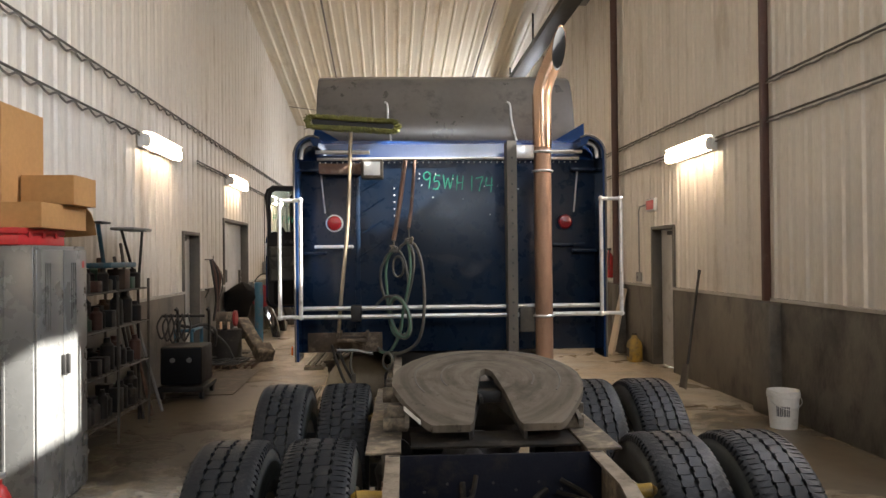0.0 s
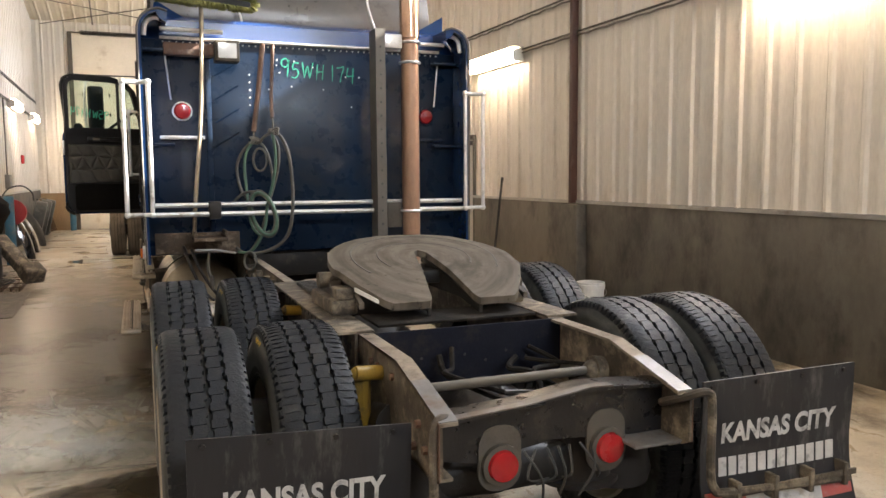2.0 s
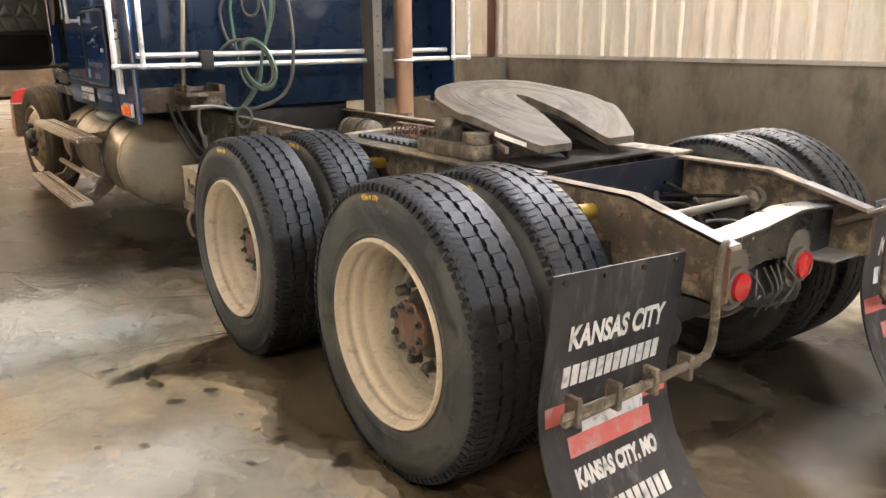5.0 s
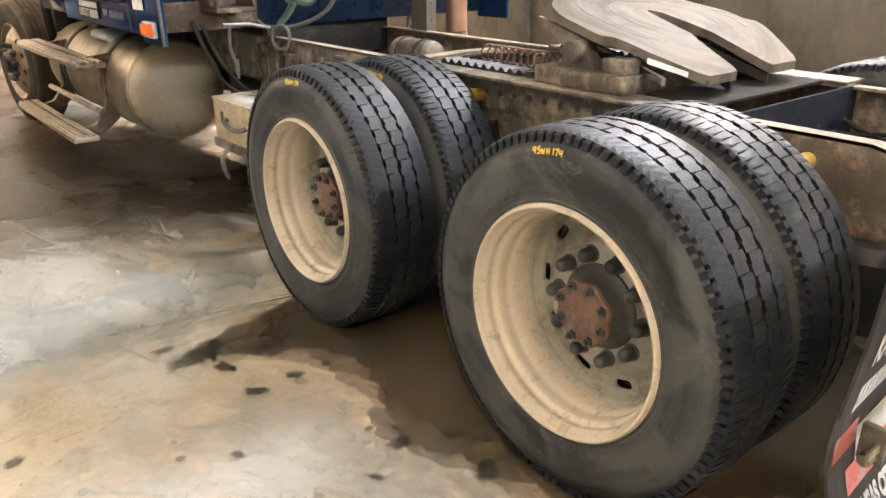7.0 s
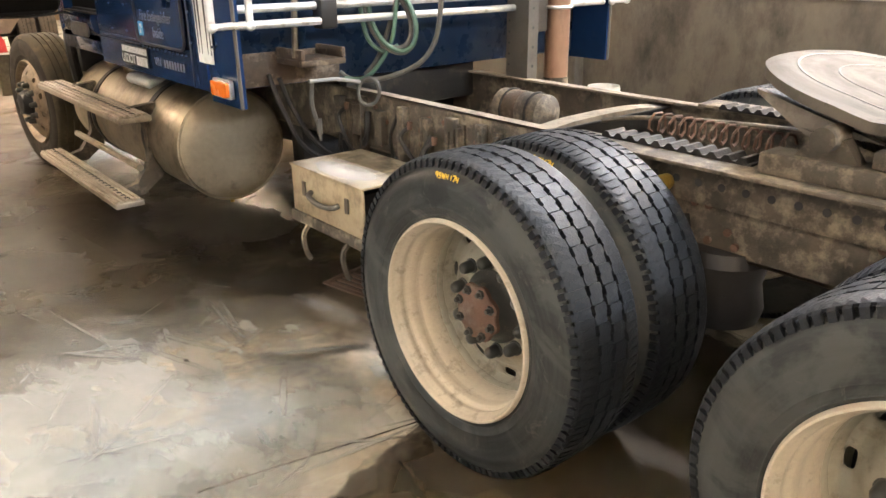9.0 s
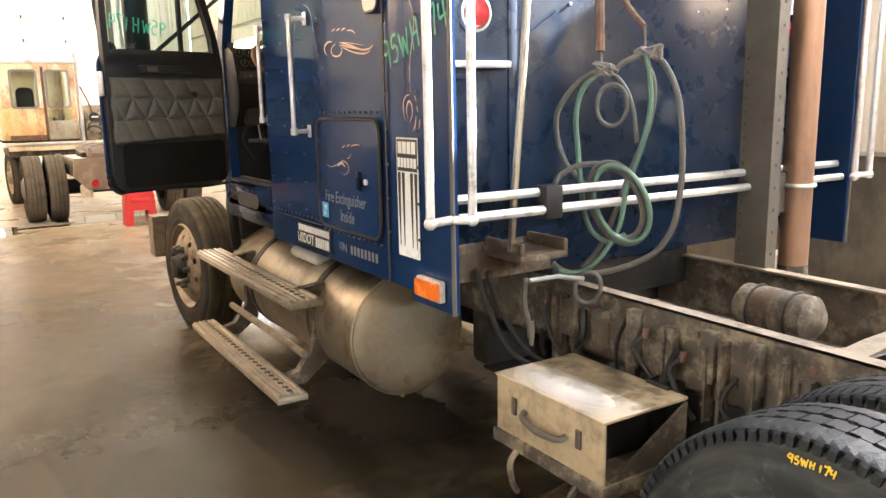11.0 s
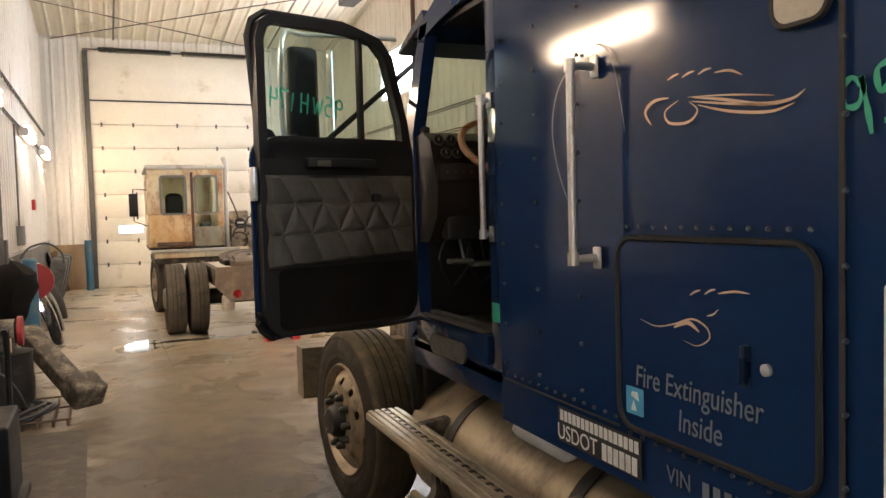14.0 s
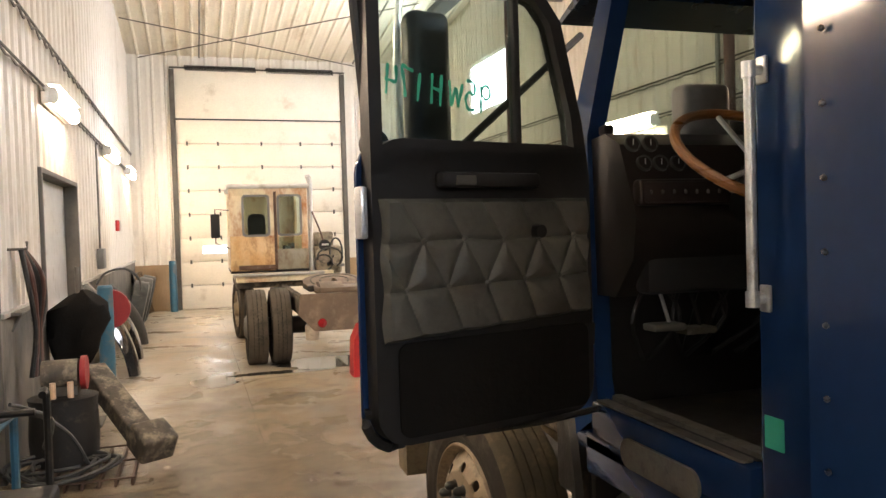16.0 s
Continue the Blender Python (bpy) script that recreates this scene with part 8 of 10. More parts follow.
part("horn_boss", cyl(B(), SC @ Vector((0, 0, -0.05)), SC @ Vector((0, 0, -0.015)), 0.036, 0.028), M_BLACKP, sw)
part("steering_column", tube(B(), [SC @ Vector((0, 0, -0.05)), (-0.66, 8.62, 1.72), (-0.66, 8.80, 1.35)], 0.04, 10), M_BLACKP, truck)
for k, (x, y, z) in enumerate(((-0.935, 8.55, 1.468), (-0.834, 8.55, 1.453))):
    bm = tube(B(), [(x + 0.05, 8.72, 1.68), (x + 0.03, 8.62, 1.57), (x + 0.02, y, z)], 0.006, 6, 4)
    pd = part("pedal", bm, M_BLACKP if k else M_CHROME, truck, "worn pedal on a bent arm")
    part("pedal_pad", box(B(), x - 0.05, x + 0.05, y - 0.035, y + 0.03, z - 0.010, z + 0.010, 0.005), M_SILL if not k else M_RAIL, pd)
rnd = random.Random(21)
for k in range(10):
    x = -0.95 + 0.06 * k
    part("under_dash_wire", tube(B(), [(x, 8.62, 1.58), (x + rnd.uniform(-0.1, 0.1), 8.58, 1.48), (x + rnd.uniform(-0.1, 0.1), 8.7, 1.35)], 0.007, 5, 4), M_BLACKP, truck)
part("seat_base", box(B(), 0.25, 0.75, 7.95, 8.35, 1.19, 1.50, 0.03), M_BLACKP, truck, "dark passenger seat base")

# sun visor over the screen and roof light
bm = B()
prism(bm, [(8.60, 2.49), (8.92, 2.40), (8.93, 2.415), (8.62, 2.53)], 2.1, lambda u, v, w: (-1.05 + w, u, v))
part("sun_visor", bm, M_BLUEB, truck, "dull blue outside sun visor")

# ---- the open driver's door, swung wide on its hinges ----
HX, HY = -1.075, 8.74
DM = pose(HX, HY, 0, 0, 0, 15)
door = part("driver_door", prism(B(), [*rrect(-0.72, -0.005, 1.215, 1.99, 0.09)], 0.055, lambda u, v, w: (u, w - 0.03, v)), M_BLACKP, truck, "open driver's door with grey tufted vinyl trim", DM)


def dp(u, v, w):
    return (u, w - 0.03, v)


outer = [(-0.72, 1.90), (-0.72, 2.36), (-0.70, 2.42), (-0.65, 2.455), (-0.30, 2.45), (-0.16, 2.41), (-0.10, 2.34), (-0.03, 2.06), (-0.01, 1.94), (-0.01, 1.90)]
inner = [(-0.685, 1.965), (-0.685, 2.35), (-0.67, 2.395), (-0.635, 2.418), (-0.305, 2.413), (-0.19, 2.385), (-0.14, 2.33), (-0.07, 2.07), (-0.06, 1.965), (-0.30, 1.965)]
bm = B()
frame_ring(bm, outer, inner, 0.05, dp)
part("window_frame", bm, M_BLACKP, door, "black rubber-edged window frame")
part("vent_divider", box(B(), -0.262, -0.242, -0.02, 0.012, 1.96, 2.41, 0.004), M_BLACKP, door)
bm = B()
prism(bm, inner, 0.004, lambda u, v, w: (u, w - 0.008, v))
gl = part("door_glass", bm, M_GLASS, door, "clear door glass with a green stock number")
gl.visible_shadow = False
part("paint_writing", pen_writing("95WH174", 0.078, 0.046, 0.008, 3, M_GREEN), None, gl, "green paint-pen number seen through the glass", Matrix(((-1, 0, 0, -0.345), (0, 0, -1, -0.012), (0, 1, 0, 2.066), (0, 0, 0, 1))) @ pose(0, 0, 0, 0, 0, 6))
part("outer_skin", prism(B(), [*rrect(-0.735, 0.0, 1.20, 1.99, 0.09)], 0.012, lambda u, v, w: (u, w + 0.024, v)), M_BLUE, door, "navy outer skin")
bm = B()
tube(bm, [(u, 0.02, v) for u, v in [(-0.01, 1.25), *rrect(-0.735, 0.0, 1.20, 2.1, 0.10)[12:18], *[(a - 0.01, b + 0.01) for a, b in outer[1:9]]]], 0.014, 8)
part("door_seal", bm, M_BLACKM, door, "worn black rubber door seal")
# tufted vinyl pad: two rows of buttons, creases running between them in a zigzag
nx, nz = 150, 96
u0, u1, v1 = -0.700, -0.022, 1.838
PITCH = 0.1245


def pad_low(u):
    return 1.478 + 0.032 * (u - u0) / (u1 - u0)


def knot(row, i):
    """Buttons and crease ends, from the top edge down to the lower edge."""
    u = (-0.652, -0.584, -0.640, -0.588)[row] + PITCH * i
    return u, (v1, 1.729 + 0.004 * math.sin(2.1 * i), 1.606 + 0.003 * i, pad_low(u) - 0.01)[row]


CREASES = []
for i in range(-1, 6):
    CREASES += [(knot(0, i), knot(1, i)), (knot(1, i), knot(1, i + 1)), (knot(1, i), knot(2, i)), (knot(1, i), knot(2, i + 1)), (knot(2, i), knot(2, i + 1)), (knot(2, i), knot(3, i))]


def crease_gap(u, v):
    best = 1.0
    for (ax, ay), (bx, by) in CREASES:
        dx, dy = bx - ax, by - ay
        t = min(1, max(0, ((u - ax) * dx + (v - ay) * dy) / (dx * dx + dy * dy)))
        best = min(best, math.hypot(u - ax - t * dx, v - ay - t * dy))
    return best


bm = B()
rows = []
for j in range(nz + 1):
    row = []
    for i in range(nx + 1):
        u = u0 + (u1 - u0) * i / nx
        low = pad_low(u) + 0.0015 * math.sin(u * 50)
        v = low + (v1 - low) * j / nz
        puff = 0.015 * (1 - math.exp(-crease_gap(u, v) / 0.012)) + 0.006 * noise.noise(Vector((u * 11, v * 9, 0))) + 0.002 * noise.noise(Vector((u * 40, v * 30, 2)))
        edge = min(1, min(i, nx - i, j, nz - j) / 3)
        row.append(bm.verts.new((u + (0.004 * math.sin(v * 40) if i == 0 else 0), -0.033 - (0.010 + puff) * edge, v)))
    rows.append(row)
for a, b in zip(rows, rows[1:]):
    for i in range(nx):
        bm.faces.new((a[i], a[i + 1], b[i + 1], b[i]))
pad = part("tufted_trim", bm, M_VINYL, door, "worn grey button-tufted vinyl")
bm = B()
bmesh.ops.create_icosphere(bm, subdivisions=2, radius=0.008)
MESH_BUTTON = mesh_of("trim_button", bm, M_VINYL)
for r in (1, 2):
    for i in range(7):
        u, v = knot(r, i)
        if u0 + 0.02 < u < u1 - 0.02:
            part("trim_button", MESH_BUTTON, None, pad, "", pose(u, -0.045, v))
part("lower_carpet", prism(B(), rrect(-0.66, -0.03, 1.235, 1.475, 0.03), 0.006, lambda u, v, w: (u, -0.031 - w, v)), M_CLOTH, door, "black carpeted kick panel")
part("arm_rest", box(B(), -0.54, -0.22, -0.075, -0.03, 1.865, 1.905, 0.012), M_BLACKP, door, "black pull and switch panel")
part("pull_cup", box(B(), -0.50, -0.44, -0.08, -0.07, 1.87, 1.895, 0.003), M_MAST, door)
part("window_winder", cyl(B(), (-0.225, -0.03, 1.745), (-0.225, -0.075, 1.745), 0.018, seg=12), M_BLACKP, door)
part("latch", box(B(), -0.745, -0.725, -0.02, 0.02, 1.74, 1.87, 0.006), M_CHROME, door, "bright door latch plate")
# mirror head and chrome arms outside the door glass
bm = box(B(), -0.46, -0.32, 0.20, 0.28, 1.99, 2.40, 0.03, 3)
mir = part("side_mirror", bm, M_BLACKP, door, "tall black side mirror on chrome arms")
part("mirror_arm", tube(B(), [(-0.02, 0.05, 2.44), (-0.35, 0.26, 2.46), (-0.475, 0.24, 2.42), (-0.475, 0.24, 1.98), (-0.35, 0.22, 1.95), (-0.02, 0.05, 1.75)], 0.011, 8, 4), M_CHROME, mir)
part("mirror_brace", tube(B(), [(-0.30, 0.26, 1.98), (0.28, 0.30, 2.42)], 0.013, 8), M_BLACKM, mir)
part("convex_mirror", cyl(B(), (-0.55, 0.26, 2.01), (-0.55, 0.30, 2.01), 0.04, seg=18), M_BLACKP, mir)
part("door_hinge", box(B(), -0.02, 0.03, -0.02, 0.04, 1.40, 1.47, 0.006), M_BLACKM, door)
part("check_strap", tube(B(), [(0.0, -0.05, 1.22), (-0.2, -0.02, 1.205), (-0.45, 0.0, 1.21)], 0.010, 6, 4), M_BLACKM, door)

# ---- fuel tank, straps and steps ----
TKX, TKZ, TKR = -0.73, 0.575, 0.305
bm = B()
lathe(bm, [(7.085, 0.001), (7.088, 0.12), (7.095, 0.22), (7.105, 0.27), (7.118, 0.295), (7.14, TKR), (7.15, TKR), (9.00, TKR), (9.03, 0.285), (9.06, 0.22), (9.07, 0.001)], "y", 56, centre=(TKX, 0, TKZ))
tank = part("fuel_tank", bm, M_ALU, truck, "dull dusty aluminium fuel tank")
bm = B()
lathe(bm, [(7.118, TKR - 0.004), (7.122, TKR + 0.004), (7.14, TKR + 0.004), (7.144, TKR - 0.002)], "y", 56, centre=(TKX, 0, TKZ))
part("end_bead", bm, M_ALU, tank)
for y in (7.62, 8.55):
    bm = B()
    lathe(bm, [(y - 0.03, TKR + 0.001), (y - 0.03, TKR + 0.006), (y + 0.03, TKR + 0.006), (y + 0.03, TKR + 0.001)], "y", 56, centre=(TKX, 0, TKZ))
    part("tank_strap", bm, M_BLACKP, tank, "black rubber-backed tank strap")
part("filler_cap", cyl(B(), (TKX - 0.10, 8.25, TKZ + 0.28), (TKX - 0.12, 8.25, TKZ + 0.34), 0.055, 0.05), M_ALU, tank)
part("tank_hump", box(B(), TKX - 0.20, TKX + 0.12, 7.75, 8.15, TKZ + 0.24, TKZ + 0.31, 0.04, 3), M_WHITE, tank, "pale crumpled cover on the tank")
part("drain_cock", cyl(B(), (TKX - 0.02, 7.16, TKZ - TKR - 0.025), (TKX - 0.02, 7.16, TKZ - TKR + 0.01), 0.012, seg=8), M_YELLOW, tank, "small brass drain")
for z, x0, x1, y0, y1 in ((0.765, -1.245, -1.07, 7.34, 8.98), (0.335, -1.345, -1.195, 7.28, 8.83)):
    bm = box(B(), x0, x1, y0, y1, z - 0.045, z - 0.012, 0.006)
    st = part("step", bm, M_STEP, truck, "ribbed aluminium tank step")
    nr = 5
    for k in range(nr):
        xa = x0 + 0.008 + (x1 - x0 - 0.016) * k / nr
        part("step_rib", box(B(), xa, xa + (x1 - x0) / nr * 0.6, y0 + 0.01, y1 - 0.01, z - 0.013, z, 0.002, 1), M_STEP, st)
    bm = B()
    for k in range(24):
        yk = y0 + 0.05 + (y1 - y0 - 0.1) * k / 23
        box(bm, (x0 + x1) / 2 - 0.012, (x0 + x1) / 2 + 0.012, yk - 0.012, yk + 0.012, z - 0.011, z + 0.0008)
    tagged(part("grip_hole_rest", bm, M_DARKTRIM, st), "dark squares in place of grip holes", "", "", "stuff")
for y in (7.55, 8.62):
    bm = B()
    prism(bm, [(-1.24, 0.72), (-1.06, 0.72), (-1.04, 0.60), (-1.05, 0.45), (-1.13, 0.34), (-1.33, 0.29), (-1.33, 0.27), (-1.10, 0.27), (-0.98, 0.36), (-0.97, 0.78), (-1.24, 0.75)], 0.055, lambda u, v, w: (u, y + w, v))
    part("step_bracket", bm, M_RAIL, truck, "curved cast step bracket")
part("tie_bar", tube(B(), [(-1.12, 7.5, 0.44), (-1.12, 8.7, 0.44)], 0.02, 8), M_ALU, truck)

# ---- battery box behind the tank ----
bx0, bx1, by0, by1, bz0, bz1 = -0.88, -0.50, 5.63, 6.19, 0.42, 0.685
bb = part("battery_box", box(B(), bx0, bx0 + 0.012, by0, by1, bz0 + 0.03, bz1, 0.003), M_BOX, truck, "dusty tan battery box with one end open")
part("lid", box(B(), bx0 - 0.006, bx1, by0 - 0.004, by1 + 0.004, bz1 - 0.012, bz1, 0.004), M_BOX, bb, "tan lid worn pale")
for x0, x1, mt, lb in ((bx0 - 0.05, bx0 + 0.20, M_LIDW, "paint rubbed pale along the lid's edge"), (bx0 + 0.10, bx1 + 0.05, M_LIDS, "oil spots on the lid")):
    bm = B()
    bm.faces.new([bm.verts.new((x, y, bz1 + (0.001 if mt is M_LIDW else 0.0018))) for x, y in ((max(x0, bx0 - 0.004), by0), (min(x1, bx1), by0), (min(x1, bx1), by1), (max(x0, bx0 - 0.004), by1))])
    part("lid_wear", bm, mt, bb, lb)
bm = B()
prism(bm, [(bx0, bz0), (bx1, bz0 + 0.0), (bx1, bz1 - 0.02), (bx0 + 0.012, bz0 + 0.04)], 0.010, lambda u, v, w: (u, by0 + w, v))
part("end_plate", bm, M_RAIL, bb)
part("end_plate", box(B(), bx0, bx1, by1 - 0.01, by1, bz0, bz1 - 0.012, 0.003), M_BOX, bb)
bm = box(B(), bx0 - 0.012, bx1, by0 - 0.012, by1 + 0.012, bz0, bz0 + 0.05, 0.005)
part("tray", bm, M_RAIL, bb, "dirty steel tray lip")
part("battery", box(B(), bx0 + 0.08, bx1 - 0.04, by0 + 0.12, by1 - 0.06, bz0 + 0.05, bz1 - 0.07, 0.01), M_BLACKP, bb, "black battery in the box")
bm = tube(B(), [(bx0 - 0.004, 5.80, 0.575), (bx0 - 0.03, 5.82, 0.565), (bx0 - 0.035, 5.92, 0.558), (bx0 - 0.03, 6.0, 0.575), (bx0 - 0.004, 6.02, 0.585)], 0.012, 8, 4)
part("pull_handle", bm, M_MAST, bb, "steel pull handle")
for y in (5.74, 6.08):
    part("hasp", box(B(), bx0 - 0.010, bx0, y - 0.012, y + 0.012, 0.555, 0.62, 0.003), M_RAIL, bb)
for y in (5.74, 6.06):
    bm = tube(B(), [(bx0, y, 0.43), (bx0 - 0.03, y + 0.01, 0.38), (bx0 - 0.025, y, 0.30), (bx0 - 0.01, y - 0.01, 0.27)], 0.012, 7, 4)
    part("hold_down_strap", bm, M_RAIL, bb, "dangling rubber hold-down")
part("support_arm", box(B(), -0.52, -0.43, 5.70, 5.80, 0.44, 0.70, 0.006), M_BLACKM, bb)

# ---- steer wheel, front frame and bumper ----
STEER = pose(-1.0, 9.82, TR - 0.004, 0, 0, 5)
bm = B()
lathe(bm, [(-0.116, 0.322), (-0.130, 0.319), (-0.1365, 0.314), (-0.1365, 0.309), (-0.128, 0.303), (-0.105, 0.294), (-0.092, 0.280)], "x", 64)
lathe(bm, [(0.118, 0.315), (0.126, 0.312), (0.10, 0.275), (-0.088, 0.270)], "x", 64)
me_rim = mesh_of("wheel", bm, M_RIMF)
MESH_TYRED, MESH_TREADD = MESH_TYRE.copy(), MESH_TREAD.copy()
for me, mt in ((MESH_TYRED, M_DUSTD), (MESH_TREADD, M_DUSTT)):
    me.materials.clear()
    me.materials.append(mt)
bm = B()
prof = [(-0.128, TR - 0.036), (-0.122, TR - 0.018), (-0.110, TR - 0.007), (-0.095, TR - 0.002)]
for u in (-0.066, -0.022, 0.022, 0.066):
    prof += [(u - 0.005, TR), (u - 0.0035, TR - 0.010), (u + 0.0035, TR - 0.010), (u + 0.005, TR)]
prof += [(0.095, TR - 0.002), (0.110, TR - 0.007), (0.122, TR - 0.018), (0.128, TR - 0.036)]
lathe(bm, prof, "x", 72)
MESH_RIBS = mesh_of("tread", bm, mat("brown_worn_ribs", (0.085, 0.070, 0.045), (0.045, 0.038, 0.027), 0.7, scale=7, dirt=(0.15, 0.12, 0.07), dirt_amt=0.2, dirt_scale=9, bump=0.3, spec=0.2))
me_disc = disc_mesh([(0.05, -0.150), (0.17, -0.150), (0.20, -0.146), (0.25, -0.118), (0.281, -0.088)], [0.05, 0.10, 0.15, 0.17, 0.185], [0.255, 0.268, 0.281], 10, M_RIMF, 0.220, 0.022, 0.70)
for side in (-1, 1):
    m = STEER if side < 0 else pose(1.0, 9.82, TR - 0.004, 0, 0, 185)
    wheel = part("steer_wheel", me_rim, None, truck, "dusty front wheel turned at an angle", m)
    part("tyre", MESH_TYRED, None, wheel, "worn dusty front tyre")
    part("tread", MESH_RIBS, None, wheel, "smooth worn ribs")
    part("disc", me_disc, None, wheel)
    bm = B()
    lathe(bm, [(-0.13, 0.105), (-0.16, 0.10), (-0.20, 0.085), (-0.215, 0.07), (-0.22, 0.0001)], "x", 28)
    part("hub", bm, M_BLACKM, wheel)
    for i in range(10):
        a = 2 * math.pi * i / 10
        part("lug_nut", MESH_NUT, None, wheel, "", pose(-0.150, 0.1425 * math.cos(a), 0.1425 * math.sin(a)))
part("front_axle", cyl(B(), (-0.9, 9.82, 0.45), (0.9, 9.82, 0.45), 0.06, seg=12), M_BLACKM, truck)
bm = B()
for k in range(9):
    tube(bm, [(-0.60, 9.2, 0.72 + 0.012 * k), (-0.60, 9.8, 0.62 + 0.012 * k), (-0.60, 10.5, 0.70 + 0.012 * k)], 0.006, 4, 4)
part("leaf_spring", bm, M_BLACKM, truck, "black leaf spring")
part("cab_mount", box(B(), -0.95, -0.40, 8.95, 9.25, 0.80, 1.10, 0.02), M_BLACKM, truck, "black cab mount and brackets")
bm = box(B(), -0.90, 0.90, 9.05, 9.10, 0.70, 1.20, 0.01)
part("splash_panel", bm, M_BLACKP, truck)
part("engine_block", box(B(), -0.32, 0.32, 9.1, 10.6, 0.75, 1.50, 0.06, 3), M_BLACKM, truck, "greasy dark engine block")
bm = B()
prism(bm, [(-1.18, 10.62), (-1.18, 10.80), (1.18, 10.80), (1.18, 10.62)], 0.34, lambda u, v, w: (u, v, 0.45 + w))
part("front_bumper", bm, M_ALU, truck, "dull steel front bumper")
bm = B()
tube(bm, [(-0.93, 9.15, 1.14), (-0.99, 9.0, 1.05), (-1.0, 8.95, 0.9), (-0.98, 8.98, 0.75)], 0.035, 8, 5)
part("cab_hose", bm, M_BLACKM, truck)
# broom tied to the back of the sleeper
broom = thing("push_broom", "push broom with yellow-green bristles strapped upright behind the sleeper", "broom", "", pose(TX, 0, 0))
part("handle", tube(B(), [(-0.735, 6.19, 2.66), (-0.76, 6.17, 2.0), (-0.82, 6.16, 1.36), (-0.835, 6.16, 1.135)], 0.014, 8, 4), M_ALU, broom, "grey weathered handle")
BRM = pose(-0.72, 6.19, 2.70, 0, 3.7, 0)
bm = B()
prism(bm, rrect(-0.30, 0.30, -0.018, 0.018, 0.017), 0.05, lambda u, v, w: (u, w - 0.025, v))
part("block", bm, M_BLACKP, broom, "dark brush back", BRM)
bm = B()
rnd = random.Random(31)
loop = rrect(-0.335, 0.335, -0.042, 0.042, 0.04, 8)
ring = []
for (u0, v0), (u1, v1) in zip(loop, loop[1:] + loop[:1]):
    n = max(1, int(math.hypot(u1 - u0, v1 - v0) / 0.007))
    ring += [(u0 + (u1 - u0) * k / n, 0, v0 + (v1 - v0) * k / n) for k in range(n)]
for k, q in enumerate(ring):
    q = Vector(q)
    out = Vector((q.x * 0.15, 0, q.z)).normalized()
    for j in range(6):
        base = q + Vector((rnd.uniform(-0.006, 0.006), rnd.uniform(-0.05, 0.03), 0)) - out * 0.022
        tip = base + out * rnd.uniform(0.026, 0.04) + Vector((rnd.uniform(-0.012, 0.012), rnd.uniform(-0.02, 0.006), 0))
        cyl(bm, base, tip, 0.006, 0.0035, 4)
part("bristles", bm, M_BRISTLE, broom, "yellow-green bristles", BRM)

# ---- things along the west wall ----
# steel cabinet with boxes on top
cbx0, cbx1, cby0, cby1, cbz = -2.72, -2.04, 5.62, 6.46, 1.82
cabm = ROOM
cabinet = thing("steel_cabinet", "grey steel storage cabinet with ribbed doors, closed", "cabinet", "", cabm)
body = part("body", box(B(), cbx0, cbx1, cby0, cby1, 0.03, cbz, 0.008), M_CAB, cabinet)
for k in range(2):
    y0 = cby0 + 0.012 + k * 0.415
    leaf = part("door", box(B(), cbx1, cbx1 + 0.018, y0, y0 + 0.405, 0.06, cbz - 0.03, 0.006), M_CAB, cabinet)
    for j in range(3):
        part("rib", box(B(), cbx1 + 0.018, cbx1 + 0.024, y0 + 0.12 + 0.035 * j, y0 + 0.135 + 0.035 * j, 1.25, cbz - 0.12, 0.002, 1), M_CAB, leaf)
    part("handle", box(B(), cbx1 + 0.018, cbx1 + 0.045, y0 + (0.36 if k == 0 else 0.02), y0 + (0.385 if k == 0 else 0.045), 0.92, 1.06, 0.004), M_BLACKP, leaf)
for j in range(3):
    x = cbx0 + 0.1 + 0.19 * j
    part("side_rib", box(B(), x, x + 0.02, cby0 - 0.006, cby0, 0.12, cbz - 0.1, 0.002, 1), M_CAB, cabinet)
part("plinth", box(B(), cbx0 + 0.02, cbx1 - 0.03, cby0 + 0.02, cby1 - 0.02, 0.0, 0.035), M_BLACKP, cabinet)
part("red_label", box(B(), cbx1 + 0.0185, cbx1 + 0.0195, cby1 - 0.10, cby1 - 0.06, 1.66, 1.71), M_REDP, cabinet, "small red label")
rb = thing("tool_box", "long low red plastic tool case on the cabinet", "box", "", ROOM)
part("body", box(B(), -2.70, -2.12, 5.60, 6.30, cbz + 0.001, cbz + 0.07, 0.012), M_REDP, rb)
part("lid", box(B(), -2.705, -2.115, 5.595, 6.305, cbz + 0.072, cbz + 0.115, 0.012), M_REDP, rb)
for j in range(3):
    part("catch", box(B(), -2.118, -2.105, 5.72 + 0.2 * j, 5.77 + 0.2 * j, cbz + 0.05, cbz + 0.09, 0.003), M_REDP, rb)


